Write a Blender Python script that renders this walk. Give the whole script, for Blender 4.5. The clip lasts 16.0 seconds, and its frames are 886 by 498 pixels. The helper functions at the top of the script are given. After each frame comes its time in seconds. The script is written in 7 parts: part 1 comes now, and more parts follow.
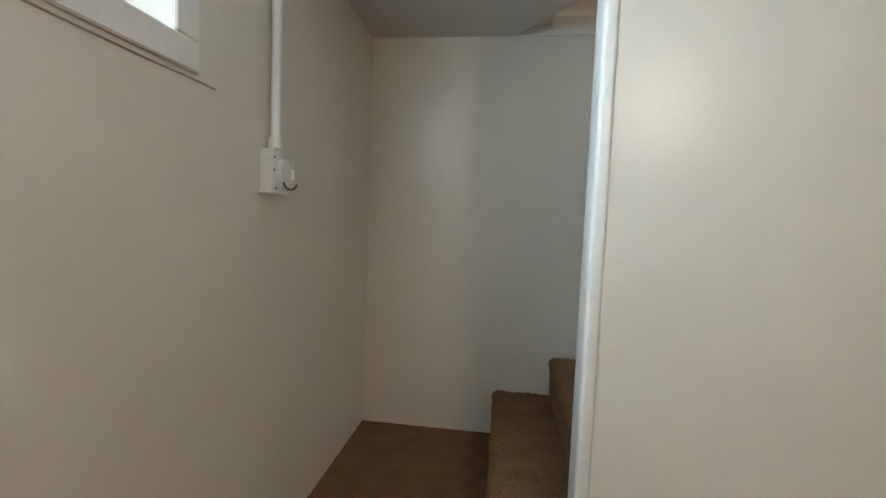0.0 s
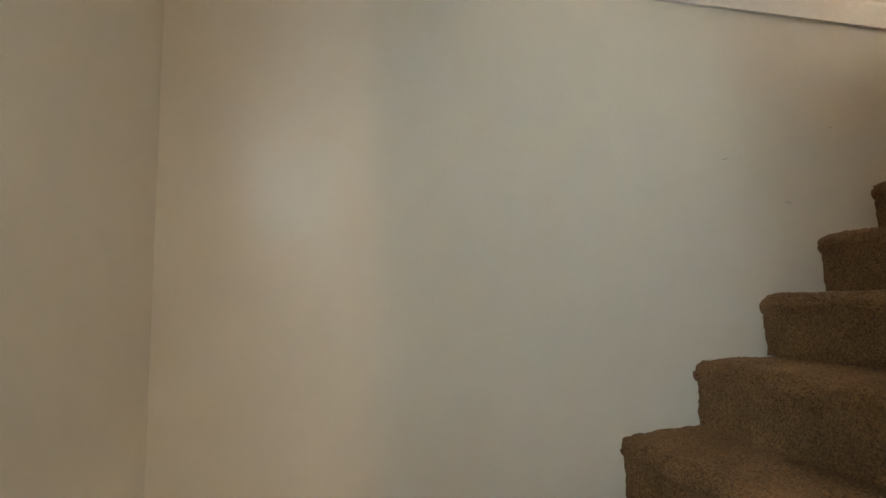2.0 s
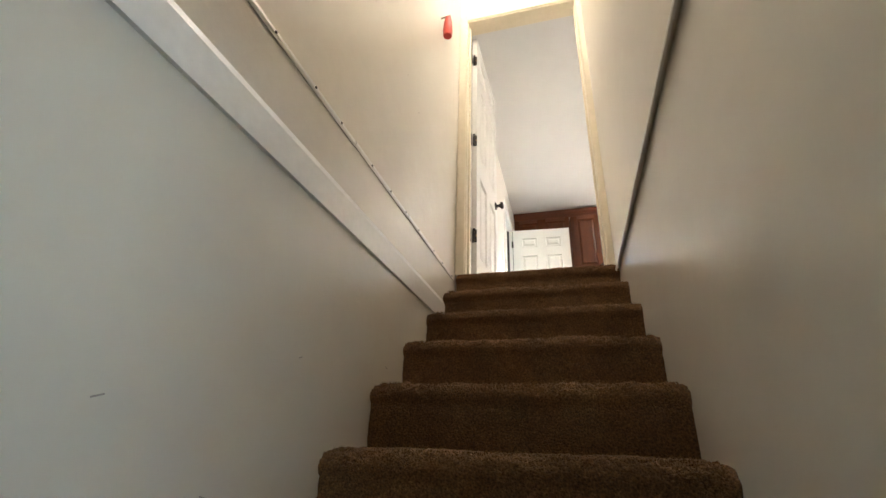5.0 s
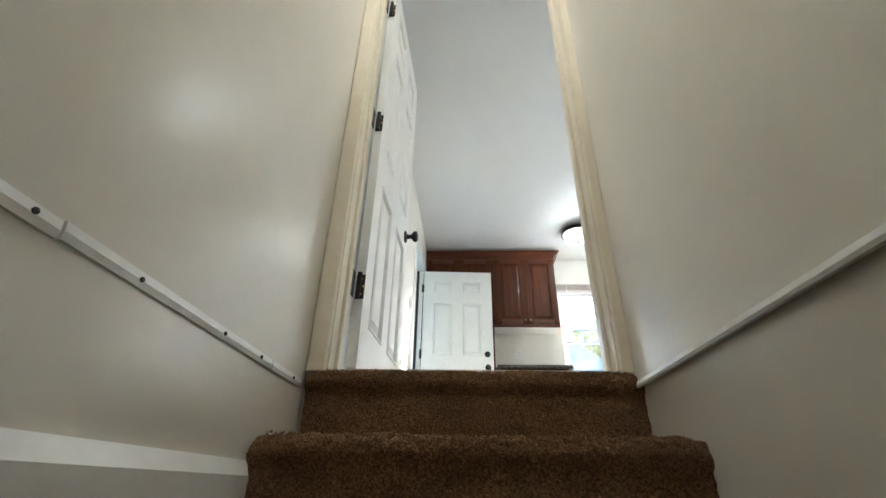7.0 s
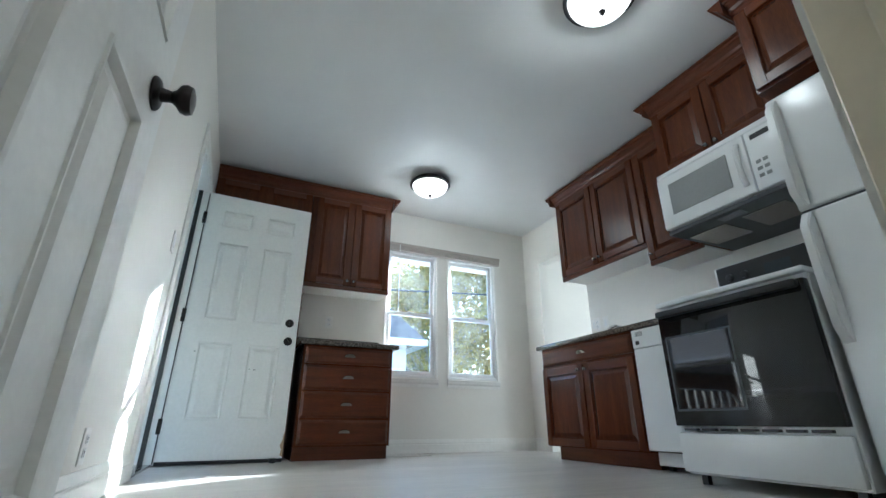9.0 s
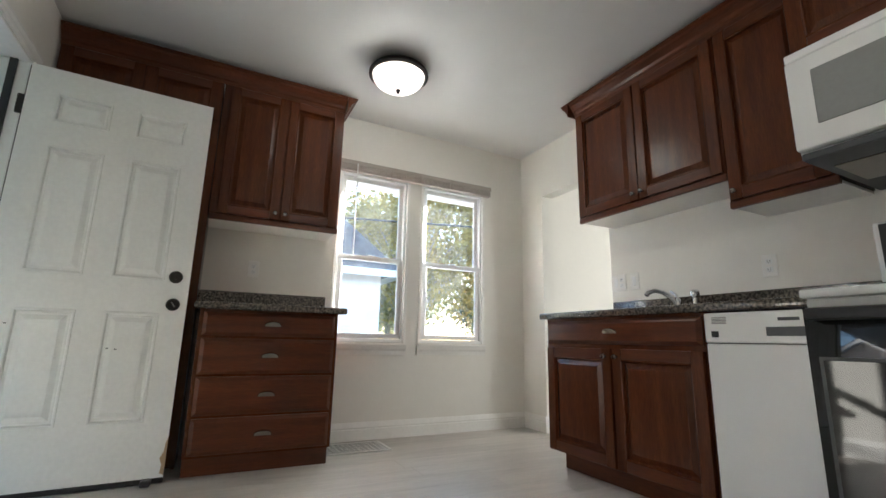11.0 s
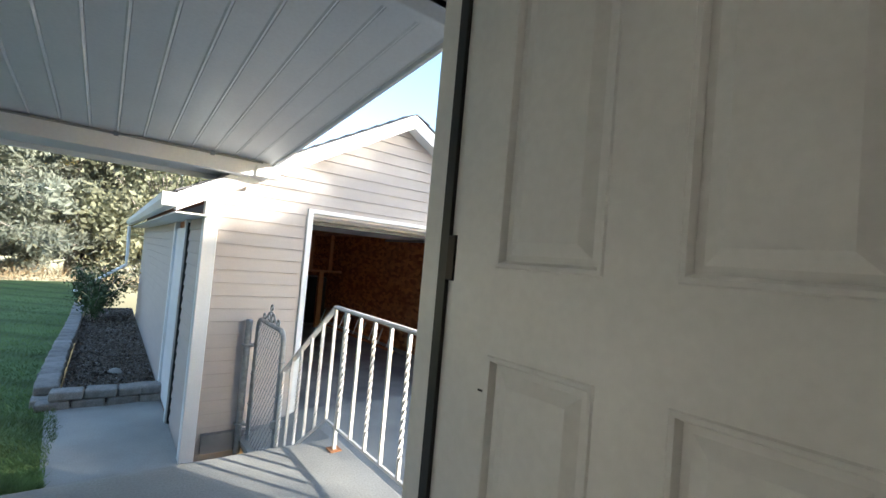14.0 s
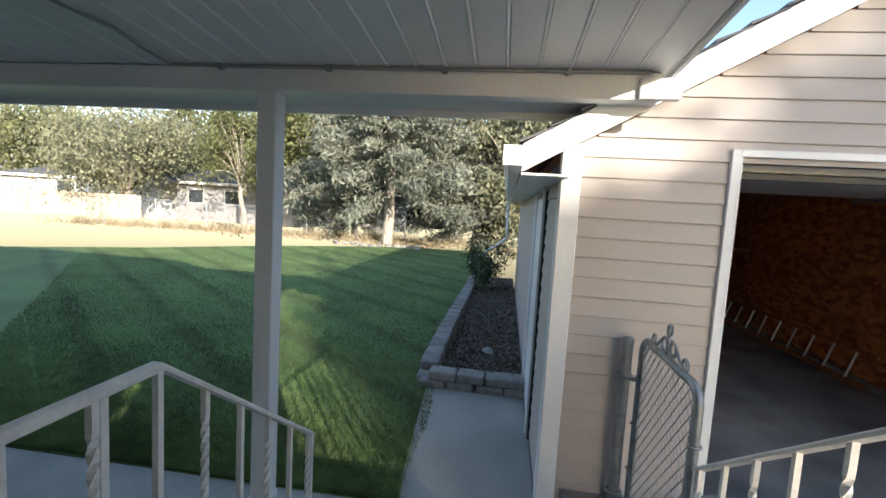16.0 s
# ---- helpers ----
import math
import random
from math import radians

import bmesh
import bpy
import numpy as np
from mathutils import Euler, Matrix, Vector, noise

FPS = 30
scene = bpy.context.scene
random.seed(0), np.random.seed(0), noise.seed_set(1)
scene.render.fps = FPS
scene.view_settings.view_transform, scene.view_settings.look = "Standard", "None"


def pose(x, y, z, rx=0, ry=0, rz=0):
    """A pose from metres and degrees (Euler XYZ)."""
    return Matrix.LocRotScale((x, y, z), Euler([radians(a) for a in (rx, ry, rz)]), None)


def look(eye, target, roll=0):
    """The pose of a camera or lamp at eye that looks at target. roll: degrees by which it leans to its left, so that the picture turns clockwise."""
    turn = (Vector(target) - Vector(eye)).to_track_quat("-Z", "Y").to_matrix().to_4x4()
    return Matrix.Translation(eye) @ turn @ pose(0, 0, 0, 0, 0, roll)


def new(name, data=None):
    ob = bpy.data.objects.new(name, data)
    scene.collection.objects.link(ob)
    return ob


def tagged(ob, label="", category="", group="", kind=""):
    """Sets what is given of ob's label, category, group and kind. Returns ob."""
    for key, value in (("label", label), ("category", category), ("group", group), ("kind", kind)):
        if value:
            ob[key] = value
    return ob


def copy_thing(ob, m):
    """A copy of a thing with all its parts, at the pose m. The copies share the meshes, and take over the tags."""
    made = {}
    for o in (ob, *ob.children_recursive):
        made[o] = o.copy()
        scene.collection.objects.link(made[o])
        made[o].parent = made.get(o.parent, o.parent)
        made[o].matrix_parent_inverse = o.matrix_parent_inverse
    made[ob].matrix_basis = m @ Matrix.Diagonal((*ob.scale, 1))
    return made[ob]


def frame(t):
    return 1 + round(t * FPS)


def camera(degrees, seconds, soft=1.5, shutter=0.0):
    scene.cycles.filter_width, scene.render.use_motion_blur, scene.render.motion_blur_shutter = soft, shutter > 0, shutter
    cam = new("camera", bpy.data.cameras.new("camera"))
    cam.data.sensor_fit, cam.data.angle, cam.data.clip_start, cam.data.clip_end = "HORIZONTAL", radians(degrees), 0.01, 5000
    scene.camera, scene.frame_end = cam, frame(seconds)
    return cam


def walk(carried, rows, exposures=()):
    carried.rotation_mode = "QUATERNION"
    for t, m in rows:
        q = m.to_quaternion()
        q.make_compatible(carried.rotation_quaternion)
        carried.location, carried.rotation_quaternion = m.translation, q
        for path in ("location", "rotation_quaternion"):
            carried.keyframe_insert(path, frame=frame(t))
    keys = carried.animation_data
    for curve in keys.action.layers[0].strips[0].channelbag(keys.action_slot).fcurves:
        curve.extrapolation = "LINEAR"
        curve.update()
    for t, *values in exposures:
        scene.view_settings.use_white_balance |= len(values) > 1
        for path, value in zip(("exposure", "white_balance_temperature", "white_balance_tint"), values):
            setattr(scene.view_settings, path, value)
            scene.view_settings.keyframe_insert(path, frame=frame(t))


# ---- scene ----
cam = camera(89.9, 16.0)
PATH = [
    (0, (0.258, -0.724, -1.254), (-0.002, 1.255, -1.385), 2.3),
    (0.5, (0.172, -0.567, -1.262), (-0.15, 1.402, -1.404), 0.4),
    (1, (0.06, -0.317, -1.271), (-0.178, 1.664, -1.395), -0.2),
    (1.5, (-0.015, -0.015, -1.284), (0.024, 1.985, -1.286), -0.4),
    (2, (0.030, 0.280, -1.310), (0.457, 2.221, -1.098), -1.7),
    (2.5, (-0.006, 0.49, -1.238), (1.092, 2.143, -0.988), -0.4),
    (3, (0.051, 0.613, -1.241), (1.431, 2.008, -0.854), -0.8),
    (3.5, (0.148, 0.72, -1.186), (1.723, 1.821, -0.631), -0.4),
    (4, (0.321, 0.793, -1.14), (2.047, 1.552, -0.472), -0.0),
    (6.5, (1.568, 0.906, -0.475), (3.324, 1.231, 0.426), 2.1),
    (7, (1.896, 1.002, -0.317), (3.652, 1.103, 0.635), 1.2),
    (7.5, (2.204, 1.079, -0.157), (3.969, 0.982, 0.779), 0.7),
    (8, (2.517, 1.121, 0.001), (4.268, 0.801, 0.913), -0.0),
    (8.5, (2.799, 1.134, 0.146), (4.567, 0.558, 0.882), -0.0),
    (9, (3.082, 1.1, 0.275), (4.779, 0.333, 1.004), 0.1),
    (11.5, (4.377, 0.4, 0.762), (6.185, -0.406, 1.05), 2.2),
    (12, (4.673, 0.271, 0.803), (6.638, -0.007, 1.057), 2.8),
    (12.5, (5.031, 0.216, 0.921), (7.013, 0.442, 1.073), 3.2),
    (13, (5.462, 0.254, 0.906), (7.288, 1.045, 1.1), 4.3),
    (13.5, (5.856, 0.445, 0.962), (7.391, 1.722, 1.074), 4.8),
    (14, (6.22, 0.747, 1.001), (7.422, 2.344, 1.071), 5.1),
    (14.5, (6.479, 1.089, 1.026), (7.038, 3.009, 1.081), 6.0),
    (15, (6.631, 1.497, 1.057), (6.679, 3.496, 1.001), 6.4),
    (15.5, (6.6, 1.886, 1.054), (6.517, 3.875, 0.858), 4.4),
    (16, (6.561, 2.362, 1.025), (6.289, 4.334, 0.837), 3.4),
]
EXPOSURES = [(0, 4.3, 6700, 14), (1, 4.45, 6900, 16), (2, 4.85, 7700, 17), (3, 4.75, 7300, 17), (4, 4.85, 6800, 16), (6.5, 4.6, 6000, 7), (7.5, 4.0, 5200, 3), (9, 3.35, 5100, 2), (11.5, 3.2, 6200, 9), (12.0, 3.15, 6300, 9),
             (12.5, 2.55, 6350, 8), (13.0, 2.35, 6300, 7), (13.5, 2.2, 6200, 7), (14.0, 2.15, 6300, 8), (14.5, 2.2, 6500, 7), (15, 1.6, 6400, 9), (16, 1.55, 6700, 10)]
walk(cam, [(t, look(e, g, r)) for t, e, g, r in PATH], EXPOSURES)

# ---- daylight ----
LIGHT = Vector((-0.679, 1.0, -0.36)).normalized()      # the way the sunlight travels
world = bpy.data.worlds.new("sky")
scene.world = world
world.use_nodes = True
wn = world.node_tree
sky = wn.nodes.new("ShaderNodeTexSky")
sky.sky_type = 'NISHITA'
sky.sun_disc = False
sky.sun_elevation = math.asin(-LIGHT.z)
sky.sun_rotation = math.atan2(-LIGHT.x, -LIGHT.y)
sky.air_density, sky.dust_density, sky.ozone_density = 1.0, 0.6, 1.5
wn.links.new(sky.outputs[0], wn.nodes["Background"].inputs[0])
wn.nodes["Background"].inputs[1].default_value = 0.15
sun = new("sun", bpy.data.lights.new("sun", 'SUN'))
sun.data.energy, sun.data.angle, sun.data.color = 3.9, radians(0.5), (1.0, 0.93, 0.82)
sun.matrix_world = Matrix.Translation((20, -40, 20)) @ LIGHT.to_track_quat("-Z", "Y").to_matrix().to_4x4()


def area(name, eye, target, w, h, watts, colour):
    la = new(name, bpy.data.lights.new(name, 'AREA'))
    la.data.shape, la.data.size, la.data.size_y = 'RECTANGLE', w, h
    la.data.energy, la.data.color = watts, colour
    la.matrix_world = look(eye, target)
    return la


def bulb(name, at, watts, colour, r=0.06):
    la = new(name, bpy.data.lights.new(name, 'POINT'))
    la.data.energy, la.data.color, la.data.shadow_soft_size = watts, colour, r
    la.location = at
    return la


area("skylight_basement_window", (-0.62, -0.35, -0.66), (1.2, 0.2, -1.5), 0.85, 0.42, 1.25, (0.62, 0.86, 1.0))
# unseen fill lamp added to brighten the next room; no window stands there
area("fill_dining_room", (5.2, -4.85, 1.4), (6.6, -3.0, 1.0), 1.6, 1.2, 9, (1.0, 0.96, 0.88))
bulb("bulb_kitchen_far", (6.62, -0.36, 2.36), 0.9, (1.0, 0.92, 0.80))
bulb("bulb_kitchen_near", (4.33, -0.40, 2.36), 0.95, (1.0, 0.92, 0.80))
# fill lamp without a fixture, added to light the upper stair walls
bulb("fill_stairwell", (2.30, 0.98, 2.24), 1.12, (1.0, 0.90, 0.77), 0.08)
# unseen fill lamp added to lift the basement walls; it has no fixture
bulb("fill_basement", (1.3, -1.7, -0.42), 2.0, (1.0, 0.88, 0.70), 0.08)


# ---- materials ----
def material(name, colour, rough=0.5, metal=0.0, vary=0.06, scale=2.0, grain=60.0, grain_vary=0.03, bump=0.05,
             stretch=(1, 1, 1), clear=0.0, random_tint=0.0, bump_scale=None):
    m = bpy.data.materials.new(name)
    m.use_nodes = True
    nt = m.node_tree
    p = nt.nodes["Principled BSDF"]
    tc = nt.nodes.new("ShaderNodeTexCoord")
    mp = nt.nodes.new("ShaderNodeMapping")
    mp.inputs["Scale"].default_value = stretch
    nt.links.new(tc.outputs["Object"], mp.inputs["Vector"])
    big = nt.nodes.new("ShaderNodeTexNoise")
    big.inputs["Scale"].default_value, big.inputs["Detail"].default_value = scale, 4
    fine = nt.nodes.new("ShaderNodeTexNoise")
    fine.inputs["Scale"].default_value, fine.inputs["Detail"].default_value = grain, 5
    nt.links.new(mp.outputs[0], big.inputs["Vector"])
    nt.links.new(mp.outputs[0], fine.inputs["Vector"])
    ramp = nt.nodes.new("ShaderNodeMapRange")
    ramp.inputs["From Min"].default_value, ramp.inputs["From Max"].default_value = 0.3, 0.7
    ramp.inputs["To Min"].default_value, ramp.inputs["To Max"].default_value = 1 - vary, 1 + vary
    nt.links.new(big.outputs[0], ramp.inputs[0])
    ramp2 = nt.nodes.new("ShaderNodeMapRange")
    ramp2.inputs["From Min"].default_value, ramp2.inputs["From Max"].default_value = 0.3, 0.7
    ramp2.inputs["To Min"].default_value, ramp2.inputs["To Max"].default_value = 1 - grain_vary, 1 + grain_vary
    nt.links.new(fine.outputs[0], ramp2.inputs[0])
    mul = nt.nodes.new("ShaderNodeMath")
    mul.operation = 'MULTIPLY'
    nt.links.new(ramp.outputs[0], mul.inputs[0])
    nt.links.new(ramp2.outputs[0], mul.inputs[1])
    last = mul.outputs[0]
    if random_tint:
        info = nt.nodes.new("ShaderNodeObjectInfo")
        r3 = nt.nodes.new("ShaderNodeMapRange")
        r3.inputs["To Min"].default_value, r3.inputs["To Max"].default_value = 1 - random_tint, 1 + random_tint
        nt.links.new(info.outputs["Random"], r3.inputs[0])
        mul2 = nt.nodes.new("ShaderNodeMath")
        mul2.operation = 'MULTIPLY'
        nt.links.new(last, mul2.inputs[0])
        nt.links.new(r3.outputs[0], mul2.inputs[1])
        last = mul2.outputs[0]
    tint = nt.nodes.new("ShaderNodeVectorMath")
    tint.operation = 'SCALE'
    tint.inputs[0].default_value = colour
    nt.links.new(last, tint.inputs["Scale"])
    nt.links.new(tint.outputs[0], p.inputs["Base Color"])
    p.inputs["Roughness"].default_value, p.inputs["Metallic"].default_value = rough, metal
    if clear:
        p.inputs["Coat Weight"].default_value, p.inputs["Coat Roughness"].default_value = clear, 0.12
    if bump:
        b = nt.nodes.new("ShaderNodeBump")
        b.inputs["Strength"].default_value, b.inputs["Distance"].default_value = bump, 0.01
        if bump_scale:
            bt = nt.nodes.new("ShaderNodeTexNoise")
            bt.inputs["Scale"].default_value, bt.inputs["Detail"].default_value = bump_scale, 3
            nt.links.new(mp.outputs[0], bt.inputs["Vector"])
            nt.links.new(bt.outputs[0], b.inputs["Height"])
        else:
            nt.links.new(fine.outputs[0], b.inputs["Height"])
        nt.links.new(b.outputs[0], p.inputs["Normal"])
    return m


def leaf(name, colour, vary=0.4, scale=0.7):
    m = material(name, colour, 0.65, vary=vary, scale=scale, grain=6, grain_vary=0.3, bump=0.0)
    nt = m.node_tree
    p = nt.nodes["Principled BSDF"]
    tr = nt.nodes.new("ShaderNodeBsdfTranslucent")
    mix = nt.nodes.new("ShaderNodeMixShader")
    mix.inputs[0].default_value = 0.45
    src = p.inputs["Base Color"].links[0].from_socket
    nt.links.new(src, tr.inputs["Color"])
    nt.links.new(p.outputs[0], mix.inputs[1])
    nt.links.new(tr.outputs[0], mix.inputs[2])
    nt.links.new(mix.outputs[0], nt.nodes["Material Output"].inputs["Surface"])
    return m


def two_tone(name, a, b, scale, rough, detail=6.0, low=0.4, high=0.6, stretch=(1, 1, 1), bump=0.1, voronoi=False, clear=0.0):
    """Two colours in blotches of a given size."""
    m = bpy.data.materials.new(name)
    m.use_nodes = True
    nt = m.node_tree
    p = nt.nodes["Principled BSDF"]
    tc = nt.nodes.new("ShaderNodeTexCoord")
    mp = nt.nodes.new("ShaderNodeMapping")
    mp.inputs["Scale"].default_value = stretch
    nt.links.new(tc.outputs["Object"], mp.inputs["Vector"])
    if voronoi:
        tx = nt.nodes.new("ShaderNodeTexVoronoi")
        tx.inputs["Scale"].default_value = scale
        out = tx.outputs["Color"]
    else:
        tx = nt.nodes.new("ShaderNodeTexNoise")
        tx.inputs["Scale"].default_value, tx.inputs["Detail"].default_value = scale, detail
        out = tx.outputs[0]
    nt.links.new(mp.outputs[0], tx.inputs["Vector"])
    mr = nt.nodes.new("ShaderNodeMapRange")
    mr.inputs["From Min"].default_value, mr.inputs["From Max"].default_value = low, high
    nt.links.new(out, mr.inputs[0])
    mx = nt.nodes.new("ShaderNodeMix")
    mx.data_type = 'RGBA'
    nt.links.new(mr.outputs[0], mx.inputs["Factor"])
    mx.inputs[6].default_value, mx.inputs[7].default_value = (*a, 1), (*b, 1)
    nt.links.new(mx.outputs[2], p.inputs["Base Color"])
    p.inputs["Roughness"].default_value = rough
    if clear:
        p.inputs["Coat Weight"].default_value = clear
    if bump:
        bn = nt.nodes.new("ShaderNodeBump")
        bn.inputs["Strength"].default_value, bn.inputs["Distance"].default_value = bump, 0.01
        nt.links.new(mr.outputs[0], bn.inputs["Height"])
        nt.links.new(bn.outputs[0], p.inputs["Normal"])
    return m


def glass(name, colour=(1, 1, 1), smudge=0.0):
    m = bpy.data.materials.new(name)
    m.use_nodes = True
    p = m.node_tree.nodes["Principled BSDF"]
    p.inputs["Base Color"].default_value = (*colour, 1)
    p.inputs["Transmission Weight"].default_value = 1
    p.inputs["IOR"].default_value = 1.45
    p.inputs["Roughness"].default_value = 0.0
    if smudge:
        nt = m.node_tree
        tc = nt.nodes.new("ShaderNodeTexCoord")
        n = nt.nodes.new("ShaderNodeTexNoise")
        n.inputs["Scale"].default_value, n.inputs["Detail"].default_value, n.inputs["Distortion"].default_value = 2.2, 4, 1.5
        nt.links.new(tc.outputs["Object"], n.inputs["Vector"])
        mr = nt.nodes.new("ShaderNodeMapRange")
        mr.inputs["From Min"].default_value, mr.inputs["From Max"].default_value = 0.45, 0.75
        mr.inputs["To Max"].default_value = smudge
        nt.links.new(n.outputs[0], mr.inputs[0])
        nt.links.new(mr.outputs[0], p.inputs["Roughness"])
        # pale translucent film puts haze and reflections over the smudged pane
        film = nt.nodes.new("ShaderNodeBsdfTranslucent")
        film.inputs["Color"].default_value = (0.80, 0.86, 0.92, 1)
        haze = nt.nodes.new("ShaderNodeMapRange")
        haze.inputs["From Min"].default_value, haze.inputs["From Max"].default_value = 0.35, 0.75
        haze.inputs["To Min"].default_value, haze.inputs["To Max"].default_value = 0.003, 0.030
        nt.links.new(n.outputs[0], haze.inputs[0])
        mix = nt.nodes.new("ShaderNodeMixShader")
        nt.links.new(haze.outputs[0], mix.inputs[0])
        nt.links.new(p.outputs[0], mix.inputs[1])
        nt.links.new(film.outputs[0], mix.inputs[2])
        nt.links.new(mix.outputs[0], nt.nodes["Material Output"].inputs["Surface"])
    return m


def glow(name, colour, strength):
    m = bpy.data.materials.new(name)
    m.use_nodes = True
    p = m.node_tree.nodes["Principled BSDF"]
    p.inputs["Base Color"].default_value = (*colour, 1)
    p.inputs["Emission Color"].default_value = (*colour, 1)
    p.inputs["Emission Strength"].default_value = strength
    p.inputs["Roughness"].default_value = 0.25
    return m


WALL = material("painted_plaster", (0.74, 0.70, 0.62), 0.30, vary=0.03, scale=1.3, grain=9, grain_vary=0.015, bump=0.12, bump_scale=14)
KWALL = material("kitchen_paint", (0.78, 0.76, 0.71), 0.5, vary=0.02, scale=1.0, grain=30, grain_vary=0.01, bump=0.06, bump_scale=60)
CEIL = material("ceiling_paint", (0.76, 0.76, 0.75), 0.38, vary=0.02, scale=0.8, grain=6, grain_vary=0.01, bump=0.08, bump_scale=5)
TRIM = material("white_trim_paint", (0.82, 0.81, 0.78), 0.3, vary=0.03, scale=3, grain=40, bump=0.04)
CREAM = material("cream_trim_paint", (0.80, 0.73, 0.58), 0.28, vary=0.04, scale=3, grain=30, bump=0.05)
DOORW = material("white_door_paint", (0.80, 0.80, 0.78), 0.33, vary=0.02, scale=3, grain=50, bump=0.03)
CARPET = material("brown_carpet_pile", (0.205, 0.108, 0.044), 0.95, vary=0.18, scale=9, grain=190, grain_vary=0.55, bump=1.0, bump_scale=240)
CHERRY = material("cherry_stained_wood", (0.082, 0.0215, 0.0065), 0.27, vary=0.25, scale=2.5, grain=24, grain_vary=0.22, bump=0.03, stretch=(9, 9, 0.8), clear=0.05)
CHERRYH = material("cherry_stained_wood_across", (0.088, 0.023, 0.0075), 0.28, vary=0.25, scale=2.5, grain=24, grain_vary=0.2, bump=0.03, stretch=(1.0, 1.0, 12), clear=0.05)
GRANITE = two_tone("speckled_granite", (0.030, 0.026, 0.022), (0.20, 0.17, 0.135), 75, 0.09, detail=8, low=0.40, high=0.70, bump=0.0, clear=0.4)
VINYL = material("grey_vinyl_plank", (0.50, 0.47, 0.43), 0.34, vary=0.10, scale=3, grain=22, grain_vary=0.08, bump=0.02, stretch=(7, 0.8, 1), random_tint=0.07)
ENAMEL = material("white_appliance_enamel", (0.80, 0.81, 0.81), 0.22, vary=0.01, grain=200, grain_vary=0.01, bump=0.02)
BLACKGLASS = material("black_oven_glass", (0.012, 0.012, 0.013), 0.04, vary=0.1, bump=0.0)
for wood in (CHERRY, CHERRYH):
    wood.node_tree.nodes["Principled BSDF"].inputs["Specular IOR Level"].default_value = 0.32
BLACK = material("black_plastic", (0.015, 0.015, 0.016), 0.4, bump=0.03)
DARKGREY = material("dark_grey_plastic", (0.07, 0.075, 0.08), 0.45, bump=0.04)
MWGLASS = material("grey_microwave_window", (0.30, 0.31, 0.31), 0.15, bump=0.0)
BRONZE = material("oil_rubbed_bronze", (0.030, 0.026, 0.024), 0.38, metal=0.7, vary=0.2, bump=0.03)
NICKEL = material("antique_nickel", (0.34, 0.32, 0.29), 0.2, metal=1.0, vary=0.1, bump=0.02)
CHROME = material("chrome", (0.75, 0.75, 0.76), 0.08, metal=1.0, vary=0.02, bump=0.0)
BRASS = material("brass_screw", (0.55, 0.38, 0.16), 0.35, metal=1.0, bump=0.0)
GLASS = glass("window_glass", smudge=0.075)
BOWL = glow("lit_frosted_glass", (1.0, 0.90, 0.74), 0.3)
VINYLW = material("white_vinyl", (0.78, 0.79, 0.79), 0.35, vary=0.03, grain=80, bump=0.02)
BLINDM = material("grey_blind_slat", (0.40, 0.36, 0.32), 0.45, vary=0.1, bump=0.02)
CONCRETE = material("broom_finished_concrete", (0.31, 0.305, 0.285), 0.85, vary=0.16, scale=1.6, grain=90, grain_vary=0.10, bump=0.25)
GSLAB = two_tone("stained_garage_slab", (0.15, 0.15, 0.155), (0.31, 0.305, 0.30), 1.7, 0.55, low=0.35, high=0.65, bump=0.05)
SIDING = material("beige_vinyl_siding", (0.44, 0.395, 0.365), 0.5, vary=0.04, scale=2, grain=60, grain_vary=0.03, bump=0.05, stretch=(1, 1, 6))
SOFFIT = material("white_soffit_vinyl", (0.78, 0.78, 0.77), 0.42, vary=0.04, grain=60, bump=0.02)
IRON = material("white_painted_iron", (0.70, 0.67, 0.63), 0.45, vary=0.10, scale=9, grain=70, grain_vary=0.08, bump=0.12)
GALV = material("galvanised_steel", (0.30, 0.32, 0.33), 0.5, metal=0.6, vary=0.2, scale=20, bump=0.05)
OSB = two_tone("oriented_strand_board", (0.25, 0.085, 0.030), (0.56, 0.25, 0.095), 13, 0.75, low=0.25, high=0.75, stretch=(1, 0.75, 1.5), bump=0.15, voronoi=True)
STUD = material("pine_stud", (0.36, 0.15, 0.06), 0.7, vary=0.2, grain=30, stretch=(8, 8, 0.7), bump=0.05)
SHINGLE = material("grey_asphalt_shingle", (0.12, 0.12, 0.13), 0.9, vary=0.25, scale=6, grain=160, grain_vary=0.3, bump=0.5)
GRASSM = material("mown_lawn", (0.092, 0.150, 0.050), 0.9, vary=0.25, scale=0.9, grain=40, grain_vary=0.3, bump=0.6)
BLADE = leaf("grass_blade", (0.128, 0.192, 0.066))


